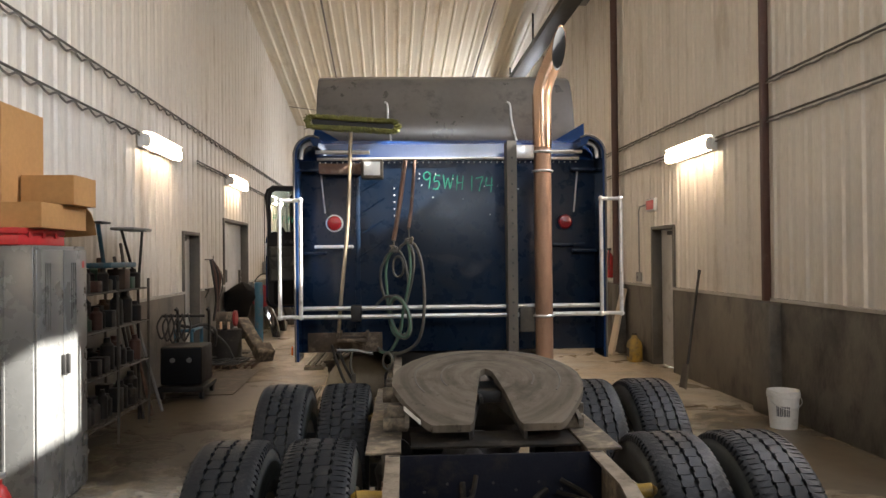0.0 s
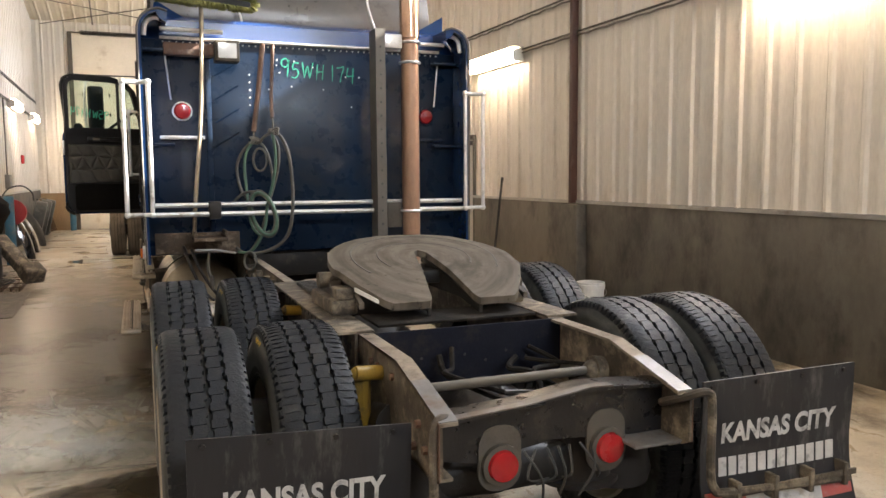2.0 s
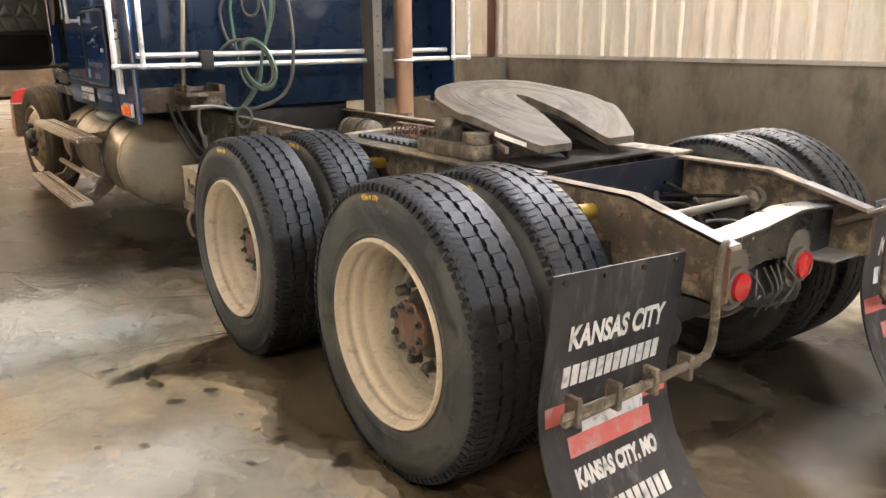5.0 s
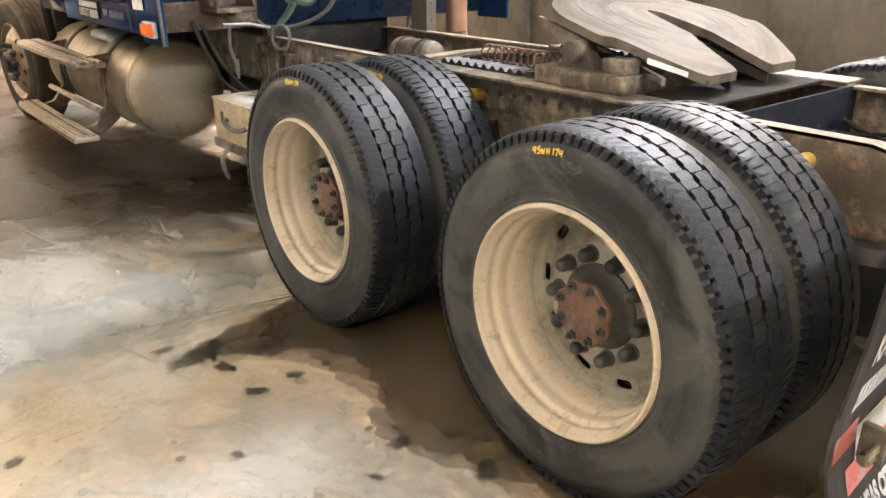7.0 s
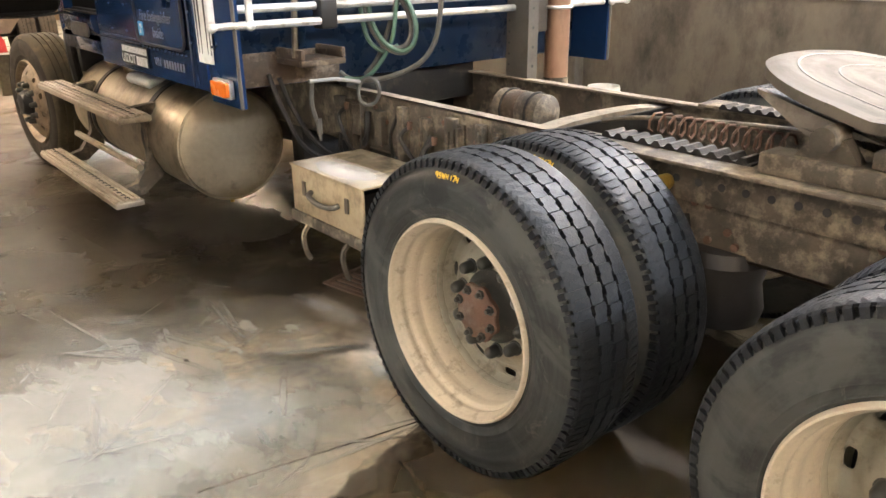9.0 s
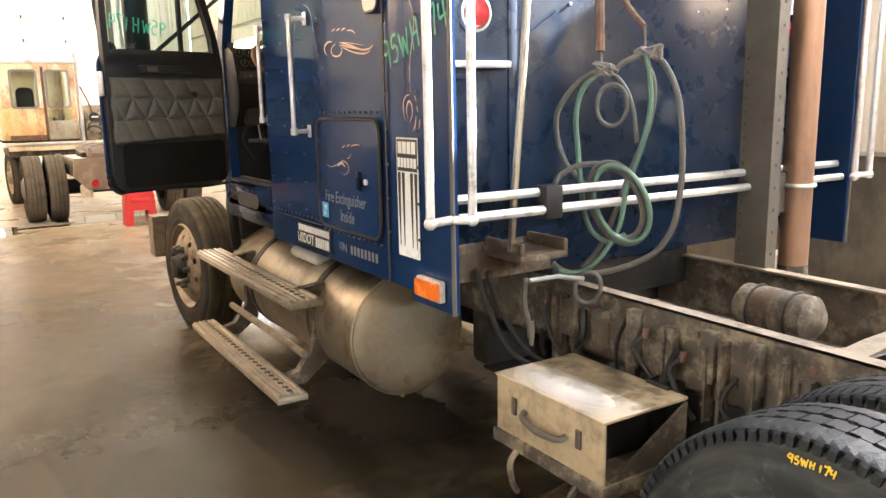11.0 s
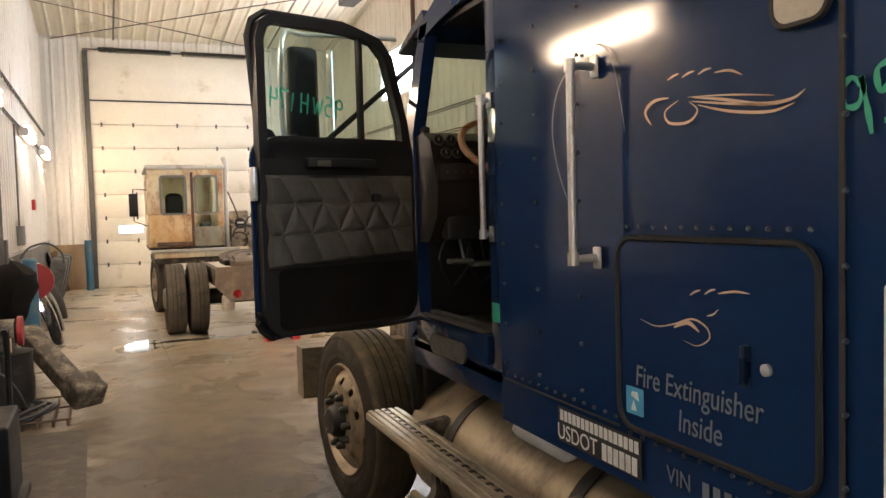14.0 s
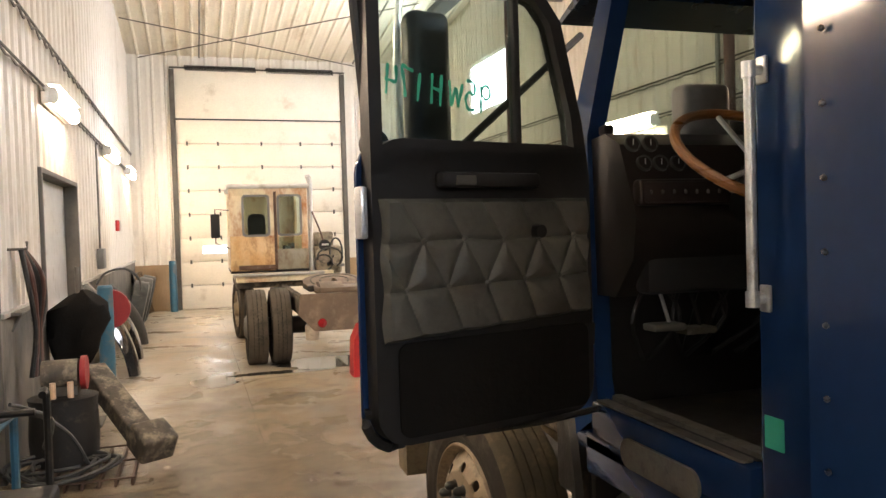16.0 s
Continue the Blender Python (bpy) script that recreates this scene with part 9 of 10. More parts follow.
def carton(x0, x1, y0, y1, z0, z1, label, flap=True):
    th = thing("cardboard_box", label, "box", "cardboard boxes", ROOM)
    t = 0.006
    part("base", box(B(), x0, x1, y0, y1, z0, z0 + t), M_CARD, th)
    for a in ((x0, x0 + t, y0, y1), (x1 - t, x1, y0, y1), (x0 + t, x1 - t, y0, y0 + t), (x0 + t, x1 - t, y1 - t, y1)):
        part("side", box(B(), *a, z0 + t, z1, 0.0015, 1), M_CARD, th)
    if flap:
        bm = B()
        pts = [(0.0, 0.0), (0.10, -0.04), (0.17, -0.12), (0.20, -0.20)]
        prev = None
        for u, v in pts:
            row = [bm.verts.new((x, y1 + u, z1 + v + 0.01 * math.sin(9 * x))) for x in np.linspace(x0, x1, 6)]
            if prev:
                for a, b, c, d in zip(prev, prev[1:], row[1:], row):
                    bm.faces.new((a, b, c, d))
            prev = row
        ext = bmesh.ops.extrude_face_region(bm, geom=bm.faces[:])
        for g in ext["geom"]:
            if isinstance(g, bmesh.types.BMVert):
                g.co.z += 0.005
        part("flap", bm, M_CARD, th, "bent open flap")
    else:
        part("lid", box(B(), x0, x1, y0, y1, z1, z1 + t), M_CARD, th)
    return th


carton(-2.66, -2.02, 5.70, 6.44, cbz + 0.117, cbz + 0.285, "long open cardboard box on the cabinet")
carton(-2.30, -1.94, 6.02, 6.42, cbz + 0.290, cbz + 0.49, "orange-brown cardboard box stacked on another", False)
tb = carton(-2.70, -2.32, 5.80, 6.42, cbz + 0.290, cbz + 0.96, "tall pale cardboard box on the cabinet", False)
fe = thing("hand_extinguisher", "small red fire extinguisher standing by the cabinet", "extinguisher", "", ROOM)
bm = B()
lathe(bm, [(0.0, 0.0001), (0.0, 0.06), (0.02, 0.066), (0.36, 0.066), (0.42, 0.04), (0.44, 0.02), (0.47, 0.02), (0.47, 0.0001)], "z", 20, centre=(-1.98, 5.05, 0))
part("cylinder", bm, M_REDP, fe)
part("valve", box(B(), -2.0, -1.96, 5.0, 5.10, 0.47, 0.50, 0.005), M_CHROME, fe)

# wire shelving with clutter
rack = thing("wire_shelf", "dirty wire shelving crowded with bottles and rags", "shelf", "", ROOM)
rx0, rx1, ry0, ry1 = -2.72, -2.28, 6.95, 8.75
for x in (rx0, rx1):
    for y in (ry0, (ry0 + ry1) / 2, ry1):
        part("post", tube(B(), [(x, y, 0), (x, y, 1.52)], 0.014, 8), M_MAST, rack)
MESH_WIRE = mesh_of("wire", tube(B(), [(0, ry0, 0), (0, ry1, 0)], 0.004, 4), M_MAST)
MESH_ROD = mesh_of("cross_rod", tube(B(), [(rx0, 0, -0.006), (rx1, 0, -0.006)], 0.006, 5), M_MAST)
for z in (0.25, 0.68, 1.08, 1.42):
    shelf = part("shelf", tube(B(), [(rx0, ry0, z), (rx1, ry0, z), (rx1, ry1, z), (rx0, ry1, z), (rx0, ry0, z)], 0.008, 6), M_MAST, rack)
    for k in range(1, 11):
        part("wire", MESH_WIRE, None, shelf, "", pose(rx0 + (rx1 - rx0) * k / 11, 0, z))
    for k in range(1, 6):
        part("cross_rod", MESH_ROD, None, shelf, "", pose(0, ry0 + (ry1 - ry0) * k / 6, z))
rnd = random.Random(44)
CL = [M_BLACKP, M_MAST, M_RUST, M_BLACKM, M_BLACKM, M_PIPE, M_DIRTBAR, M_BLACKM, M_CLOTH, M_BLACKP, M_BLACKM, M_HOSEG]
for z, xa, xb in [(z, a, a + 0.06) for z in (0.25, 0.68, 1.08, 1.42) for a in (rx0 + 0.09, rx1 - 0.15)]:
    y = ry0 + 0.08
    while y < ry1 - 0.1:
        h, r = rnd.uniform(0.12, 0.32), rnd.uniform(0.045, 0.085)
        x = rnd.uniform(xa, xb)
        mt = rnd.choice(CL)
        bm = B()
        if rnd.random() < 0.6:
            lathe(bm, [(0, 0.0001), (0, r), (h * 0.75, r), (h * 0.85, r * 0.5), (h, r * 0.45), (h, 0.0001)], "z", 14, centre=(x, y, z + 0.008))
            solid("bottle", bm, mt, "grimy shop bottle on the wire shelf", "bottle", "shelf clutter", ROOM)
        else:
            box(bm, x - r, x + r, y - r * 0.9, y + r * 0.9, z + 0.008, z + 0.008 + h * 0.8, 0.008)
            solid("parts_box", bm, mt, "grimy parts box on the wire shelf", "box", "shelf clutter", ROOM)
        y += r * 2 + rnd.uniform(0.02, 0.09)
pail = thing("plastic_pail", "white plastic pail on the floor by the shelf", "bucket", "", ROOM)
bm = B()
lathe(bm, [(0.0, 0.0001), (0.0, 0.10), (0.16, 0.12), (0.165, 0.128), (0.18, 0.128), (0.18, 0.0001)], "z", 24, centre=(-2.30, 6.85, 0))
part("tub", bm, M_WHITE, pail)

# poles, a stand and bars leaning by the wall
for k, (y, dx, h, mt) in enumerate(((8.95, 0.28, 1.75, M_MAST), (9.05, 0.34, 1.6, M_RUST), (9.15, 0.22, 1.9, M_MAST), (9.28, 0.38, 1.45, M_DISPENSE), (8.88, 0.30, 1.5, M_BLACKM))):
    bm = tube(B(), [(WL + 0.12 + dx, y, 0.015), (WL + 0.06, y + 0.12, h)], 0.018, 8)
    solid("leaning_bar", bm, mt, "steel bar leaning on the wall", "bar", "leaning bars", ROOM)
stand = thing("tripod_stand", "black folding stand with a flat top leaning by the wall", "stand", "", ROOM)
part("top", box(B(), -2.60, -2.36, 8.55, 9.15, 2.02, 2.05, 0.008), M_DISPENSE, stand)
for a, b in (((-2.5, 8.6, 2.02), (-2.45, 8.95, 1.40)), ((-2.45, 9.1, 2.02), (-2.45, 8.95, 1.40)), ((-2.45, 8.95, 1.42), (-2.45, 8.95, 0.0))):
    part("leg", tube(B(), [a, b], 0.015, 8), M_BLACKM, stand)
crut = thing("blue_tool_rest", "blue padded tool rest on black struts above the shelf", "tool", "", ROOM)
part("pad", box(B(), -2.55, -2.30, 7.75, 8.45, 1.64, 1.69, 0.015), M_BLUEP, crut)
part("strut", tube(B(), [(-2.42, 7.9, 1.64), (-2.42, 7.75, 2.05)], 0.02, 8), M_BLUEP, crut)
part("strut", tube(B(), [(-2.42, 8.2, 1.64), (-2.42, 8.1, 1.43)], 0.02, 8), M_BLACKM, crut)
part("cap", box(B(), -2.5, -2.34, 7.62, 7.86, 2.05, 2.07, 0.006), M_BLACKM, crut)

# welding cart
wc = thing("welder_cart", "black welder on a pipe cart hung with cables", "welder", "", ROOM)
part("case", box(B(), -2.55, -2.05, 10.05, 10.6, 0.18, 0.64, 0.02, 3), M_BLACKB, wc)
part("base", box(B(), -2.58, -2.02, 9.98, 10.7, 0.10, 0.16, 0.008), M_BLACKM, wc)
for x in (-2.50, -2.10):
    part("upright", tube(B(), [(x, 10.62, 0.12), (x, 10.66, 0.98), (x, 10.56, 1.06)], 0.018, 8, 4), M_BLACKM, wc)
part("crossbar", tube(B(), [(-2.68, 10.6, 0.98), (-2.14, 10.6, 0.98)], 0.018, 8), M_BLACKM, wc)
for x in (-2.54, -2.06):
    part("caster", cyl(B(), (x - 0.02, 10.08, 0.055), (x + 0.02, 10.08, 0.055), 0.055, seg=16), M_BLACKP, wc)
    part("caster", cyl(B(), (x - 0.02, 10.62, 0.055), (x + 0.02, 10.62, 0.055), 0.055, seg=16), M_BLACKP, wc)
for k in range(5):
    bm = B()
    x = -2.66 + 0.07 * k
    tube(bm, [(x, 10.56, 1.0), (x - 0.06, 10.52, 0.86), (x, 10.50, 0.70 - 0.03 * (k % 3)), (x + 0.08, 10.52, 0.84), (x + 0.03, 10.57, 1.01)], 0.012, 7, 6)
    part("cable", bm, M_HOSE, wc)
for j in range(2):
    part("dial", cyl(B(), (-2.40 + 0.2 * j, 10.05, 0.48), (-2.40 + 0.2 * j, 10.03, 0.48), 0.03, seg=14), M_DISPENSE, wc)

# steel plate shelf, hoses on the wall and a jacket on a rack
hr = thing("hanging_hose", "bundle of brown hoses hung on the wall", "hose", "", ROOM)
for k in range(4):
    part("hose", tube(B(), [(WL + 0.10, 13.36 + 0.03 * k, 1.70), (WL + 0.13 + 0.03 * k, 13.40 + 0.04 * k, 1.45), (WL + 0.16, 13.48 + 0.05 * k, 1.05), (WL + 0.12 + 0.02 * k, 13.46 + 0.03 * k, 0.68)], 0.020, 8, 5), M_PIPE if k % 2 else M_BLACKM, hr)
part("loop", tube(B(), [(WL + 0.1, 13.62, 1.52), (WL + 0.16, 13.85, 1.48), (WL + 0.16, 13.95, 1.2), (WL + 0.12, 13.75, 0.95)], 0.013, 8, 6), M_HOSE, hr)
part("hook", tube(B(), [(WL, 13.38, 1.70), (WL + 0.14, 13.38, 1.70), (WL + 0.14, 13.38, 1.76)], 0.012, 6), M_MAST, hr)
sh = thing("wall_shelf", "narrow steel shelf on the wall by the door", "shelf", "", ROOM)
part("board", box(B(), WL + 0.03, WL + 0.13, 13.15, 14.0, 1.20, 1.225, 0.004), M_MAST, sh)
for y in (13.35, 14.1):
    part("bracket", tube(B(), [(WL + 0.05, y - 0.15, 1.08), (WL + 0.11, y - 0.15, 1.20)], 0.01, 6), M_MAST, sh)

post = thing("bollard", "blue painted steel post with a red reel behind it", "bollard", "", ROOM)
part("pipe", cyl(B(), (-2.42, 16.3, 0), (-2.42, 16.3, 1.20), 0.085, seg=24), M_BLUEP, post)
part("cap", cyl(B(), (-2.42, 16.3, 1.20), (-2.42, 16.3, 1.225), 0.087, 0.07, 24), M_BLUEP, post)
reel = thing("red_reel", "round red hose reel on the post", "reel", "", ROOM)
part("drum", cyl(B(), (-2.40, 16.62, 0.93), (-2.40, 16.50, 0.93), 0.23, seg=32), M_REDR, reel)
part("hose", tube(B(), [(-2.52, 16.4, 1.23), (-2.42, 16.45, 1.36), (-2.22, 16.5, 1.40), (-2.07, 16.55, 1.28), (-2.05, 16.55, 1.13)], 0.014, 7, 5), M_HOSE, reel)
part("arm", box(B(), -2.44, -2.36, 16.385, 16.50, 0.90, 0.96, 0.004), M_MAST, reel)
jack = B()
prof = [(0.0, 0.08), (0.10, 0.15), (0.22, 0.22), (0.36, 0.28), (0.52, 0.28), (0.62, 0.22), (0.70, 0.09), (0.72, 0.0001)]
rings = lathe(jack, prof, "z", 28, centre=(-2.50, 14.75, 0.55))
for v in jack.verts:
    n = noise.noise(v.co * 5.0)
    v.co += Vector((0.09 * n, 0.10 * n + (v.co.z - 0.9) * 0.10, 0.03 * n + (v.co.x + 2.5) * 0.28))
coat = thing("hanging_jacket", "dark work jacket draped over a rack", "jacket", "", ROOM)
part("cloth", jack, M_CLOTH, coat)
part("rack", tube(B(), [(-2.50, 14.75, 0.0), (-2.50, 14.75, 1.5)], 0.02, 8), M_MAST, coat)
part("rack_foot", box(B(), -2.75, -2.3, 14.45, 14.85, 0.0, 0.03, 0.005), M_MAST, coat)

# grate, motor, beam and cable heap on the floor
gr = thing("floor_grate", "rusty steel grate lying on the floor", "grate", "", ROOM)
for k in range(8):
    part("bar", box(B(), -2.68 + 0.11 * k, -2.66 + 0.11 * k, 12.55, 13.5, 0.0, 0.05, 0.003), M_DIRTBAR, gr)
for y in (12.55, 13.02, 13.48):
    part("cross_bar", box(B(), -2.69, -1.87, y, y + 0.02, 0.051, 0.062, 0.002), M_DIRTBAR, gr)
mb = thing("drum_pump", "old pump and motor on a black drum", "pump", "", ROOM)
bm = B()
lathe(bm, [(0.063, 0.0001), (0.063, 0.24), (0.25, 0.25), (0.5, 0.24), (0.56, 0.25), (0.58, 0.0001)], "z", 28, centre=(-2.42, 13.2, 0))
part("drum", bm, M_BLACKM, mb)
part("motor", cyl(B(), (-2.55, 13.15, 0.74), (-2.30, 13.15, 0.74), 0.11, seg=20), M_RAIL, mb)
part("guard", cyl(B(), (-2.28, 13.15, 0.74), (-2.24, 13.15, 0.74), 0.13, seg=20), M_REDR, mb)
for x in (-2.46, -2.34):
    part("fitting", cyl(B(), (x, 13.0, 0.58), (x, 13.0, 0.70), 0.022, seg=10), M_GOLD, mb)
part("bracket", box(B(), -2.56, -2.3, 13.08, 13.22, 0.58, 0.65, 0.006), M_MAST, mb)
hz = B()
rnd = random.Random(77)
pts = []
for k in range(60):
    a = k * 0.62
    pts.append((-2.38 + (0.30 + 0.10 * math.sin(k * 0.37)) * math.cos(a), 12.85 + (0.28 + 0.1 * math.cos(k * 0.5)) * math.sin(a), 0.075 + 0.012 * (k // 10) + 0.02 * math.sin(k * 1.3)))
heap = thing("cable_heap", "tangled heap of dirty cable on the grate", "cable", "", ROOM)
part("cable", tube(hz, pts, 0.014, 6, 3), M_HOSE, heap)
part("cable", tube(B(), [(-2.6, 12.3, 0.7), (-2.5, 12.45, 0.62), (-2.3, 12.6, 0.4), (-2.2, 12.75, 0.12)], 0.014, 7, 5), M_HOSE, heap)
bh = thing("boot_beam", "grey steel beam with a block end leaning across the floor", "beam", "", ROOM)
q0, q1 = Vector((-2.28, 13.75, 0.66)), Vector((-1.78, 12.95, 0.14))
d = (q1 - q0)
mm = Matrix.Translation(q0) @ d.to_track_quat("X", "Z").to_matrix().to_4x4()
L0 = d.length
bm = box(B(), 0, L0, -0.10, 0.10, -0.07, 0.07, 0.02, 3)
bmesh.ops.transform(bm, matrix=mm, verts=bm.verts)
part("shaft", bm, M_RAIL, bh)
bm = box(B(), L0 - 0.16, L0 + 0.10, -0.14, 0.14, -0.05, 0.17, 0.03, 3)
bmesh.ops.transform(bm, matrix=mm, verts=bm.verts)
part("block", bm, M_RAIL, bh)
bc = thing("blue_cart_frame", "blue steel cart frame with cables over its rail", "cart", "", ROOM)
for p in ([(-2.50, 11.35, 0.0), (-2.50, 11.35, 0.72)], [(-2.72, 11.35, 0.0), (-2.72, 11.35, 0.72)], [(-2.75, 11.35, 0.72), (-2.46, 11.35, 0.72)], [(-2.50, 11.9, 0.0), (-2.50, 11.9, 0.72)], [(-2.50, 11.35, 0.72), (-2.50, 11.9, 0.72)]):
    part("tube", tube(B(), p, 0.025, 8), M_BLUEP, bc)
part("cable", tube(B(), [(-2.75, 11.5, 0.8), (-2.55, 11.45, 0.76), (-2.40, 11.6, 0.78), (-2.3, 11.9, 0.66), (-2.4, 12.3, 0.4)], 0.022, 8, 5), M_HOSE, bc)


# fenders and tyres leaning along the wall
def leaning_fender(y, x, high, mt, label):
    """A curved fender shell, its foot out on the floor and its top on the wall."""
    bm = B()
    prev = None
    for k in range(15):
        u = k / 14
        row = []
        for j in range(9):
            w = (j - 4) / 4
            edge = 1 - 0.16 * w * w
            px = x - u * (x - (WL + 0.06)) + 0.13 * math.sin(math.pi * u) - 0.10 * w * w
            row.append(bm.verts.new((px, y + 0.36 * w + 0.22 * u, 0.008 + high * u * edge + 0.03 * abs(w) ** 3)))
        if prev:
            for p, q, s, t in zip(prev, prev[1:], row[1:], row):
                bm.faces.new((p, q, s, t))
        prev = row
    ext = bmesh.ops.extrude_face_region(bm, geom=bm.faces[:])
    for g in ext["geom"]:
        if isinstance(g, bmesh.types.BMVert):
            g.co.x -= 0.02
    return solid("truck_fender", bm, mt, label, "fender", "leaning fenders", ROOM)


M_GLOSSB = mat("glossy_black_fender", (0.015, 0.015, 0.017), None, 0.15, coat=0.6, bump=0.02, rvar=0.05)
leaning_fender(17.3, -2.13, 1.20, M_GLOSSB, "glossy black truck fender leaning on the wall")
leaning_fender(18.7, -2.18, 1.05, M_GLOSSB, "glossy black truck fender leaning on the wall")
leaning_fender(20.3, -2.2, 1.0, M_BLACKM, "dull black truck fender leaning on the wall")
for k, (y, r) in enumerate(((21.3, 0.5), (22.6, 0.5), (23.8, 0.48))):
    bm = B()
    lathe(bm, [(-0.10, 0.30), (-0.13, 0.36), (-0.13, 0.44), (-0.11, r), (0.11, r), (0.13, 0.44), (0.13, 0.36), (0.10, 0.30)], "x", 40, True)
    solid("spare_wheel", bm, M_RUBBER, "worn black spare tyre leaning on the wall", "tyre", "spare tyres", ROOM @ pose(WL + 0.36, y, 0.505, 0, 14, 4))
for k, (y, a) in enumerate(((24.9, 0), (25.3, 1))):
    bm = box(B(), 0, 0.04, -0.45, 0.45, 0, 1.0, 0.02)
    solid("fender_panel", bm, M_GLOSSB, "dark curved panel leaning on the wall", "panel", "leaning panels", ROOM @ pose(WL + 0.32, y, 0.012, 0, -15, -12 * a))

# ---- things along the east wall ----
bk = thing("plastic_bucket", "white plastic bucket with dark markings by the wall", "bucket", "", pose(3.97, 7.86, 0))
bm = B()
lathe(bm, [(0.0, 0.0001), (0.0, 0.125), (0.30, 0.148), (0.305, 0.156), (0.345, 0.156), (0.35, 0.150), (0.37, 0.152), (0.37, 0.144), (0.02, 0.12), (0.02, 0.0001)], "z", 32)
part("tub", bm, M_WHITE, bk)
bm = B()
for i in range(4):
    a0 = radians(218 + 13 * i)
    for da in (0.0, 0.10):
        vs = []
        for z, t in ((0.13, a0 + da), (0.13, a0 + da + 0.06), (0.23, a0 + da + 0.06), (0.23, a0 + da)):
            rr = 0.1265 + 0.023 * z / 0.30 + 0.0012
            vs.append(bm.verts.new((rr * math.cos(t), rr * math.sin(t), z)))
        bm.faces.new(vs)
part("mark_bars", bm, M_BLUEB, bk, "dark blue marking bars")
part("bail", tube(B(), [(-0.155, 0, 0.33), (-0.14, -0.09, 0.25), (0, -0.155, 0.20), (0.14, -0.09, 0.25), (0.155, 0, 0.33)], 0.004, 5, 6), M_CHROME, bk)

sv = thing("shovel", "long-handled shovel leaning on the concrete wall base", "shovel", "", ROOM)
part("handle", tube(B(), [(4.04, 10.05, 0.30), (4.30, 10.28, 1.46)], 0.017, 8), M_BLACKM, sv)
part("grip", tube(B(), [(4.30, 10.28, 1.45), (4.31, 10.29, 1.50)], 0.022, 8), M_BLACKP, sv)
bm = B()
prev = None
for k in range(7):
    v = k / 6
    row = []
    for j in range(5):
        u = (j - 2) / 2
        wdt = 0.115 * (1 - 0.15 * v ** 3)
        row.append(bm.verts.new((3.97 + 0.07 * v - 0.02 * u * u, 10.0 + u * wdt + 0.05 * v, 0.005 + 0.30 * v)))
    if prev:
        for a, b, c, d2 in zip(prev, prev[1:], row[1:], row):
            bm.faces.new((a, b, c, d2))
    prev = row
ext = bmesh.ops.extrude_face_region(bm, geom=bm.faces[:])
for g in ext["geom"]:
    if isinstance(g, bmesh.types.BMVert):
        g.co.x += 0.004
part("blade", bm, M_MAST, sv)

jg = thing("oil_jug", "yellow plastic oil jug on the floor by the door", "jug", "", ROOM @ pose(4.16, 12.55, 0))
bm = B()
sec = [(0.0, 0.14, 0.10), (0.02, 0.15, 0.11), (0.25, 0.15, 0.11), (0.32, 0.12, 0.09), (0.38, 0.05, 0.045), (0.42, 0.035, 0.035)]
prev = None
for z, a, b in sec:
    row = [bm.verts.new((b * math.copysign(abs(math.cos(t)) ** 0.6, math.cos(t)), a * math.copysign(abs(math.sin(t)) ** 0.6, math.sin(t)), z)) for t in np.linspace(0, 2 * math.pi, 24, endpoint=False)]
    if prev:
        for i in range(24):
            bm.faces.new((prev[i], prev[(i + 1) % 24], row[(i + 1) % 24], row[i]))
    else:
        bm.faces.new(row[::-1])
    prev = row
bm.faces.new(prev)
part("body", bm, M_YELLOW, jg)
part("cap", cyl(B(), (0, 0, 0.42), (0, 0, 0.45), 0.04, seg=16), M_BLACKP, jg)
part("handle", tube(B(), [(0, 0.10, 0.33), (0, 0.12, 0.40), (0, 0.05, 0.42)], 0.014, 7, 4), M_YELLOW, jg)
part("label", box(B(), -0.113, -0.110, -0.08, 0.08, 0.08, 0.22, 0.001, 1), M_BLACKM, jg)
bm = box(B(), -0.02, 0.02, -0.14, 0.14, 0, 1.15, 0.004)
solid("loose_board", bm, M_PLANK, "pale board leaning on the wall", "board", "", ROOM @ pose(4.02, 13.4, 0.006, 0, 12, 0))

# ---- the rusting yard tractor ----
YT = pose(0.1, 0, 0)
yt = thing("yard_tractor", "rusting cream yard tractor parked before the overhead door", "truck", "", YT)
for xx in (-1.06, -0.75, 0.95, 1.26):
    m = pose(xx, 17.35, TR - 0.004, 30, 0, 0)
    w = part("tyre", MESH_TYRED, None, yt, "worn dusty rear tyre", m)
    part("tread", MESH_TREADD, None, w)
bm = B()
lathe(bm, [(-0.12, 0.30), (-0.06, 0.26), (0.02, 0.25), (0.03, 0.12), (-0.06, 0.10), (-0.09, 0.0001)], "x", 32)
part("wheel", bm, M_RUST, yt, "rusty wheel", pose(-1.06, 17.35, TR))
for xx in (-0.52, 0.68):
    part("frame_rail", box(B(), xx - 0.04, xx + 0.04, 16.55, 21.5, 0.70, 0.95, 0.006), M_RAIL, yt)
bm = B()
prism(bm, [(-0.55, 0.98), (0.75, 0.98), (0.80, 0.72), (0.62, 0.50), (-0.38, 0.50), (-0.58, 0.72)], 0.04, lambda u, v, w: (u, 16.5 + w, v))
part("tail_plate", bm, M_TAIL, yt, "dusty brown tail plate")
bm = B()
lathe(bm, [(16.5, 0.06), (16.48, 0.055), (16.475, 0.0001)], "y", 20, centre=(-0.28, 0, 0.60))
part("tail_lamp", bm, M_RED, yt, "red tail lamp")
bm = fifth_wheel()
bm.transform(pose(0.05 - FX, 17.55 - FY, -0.075))
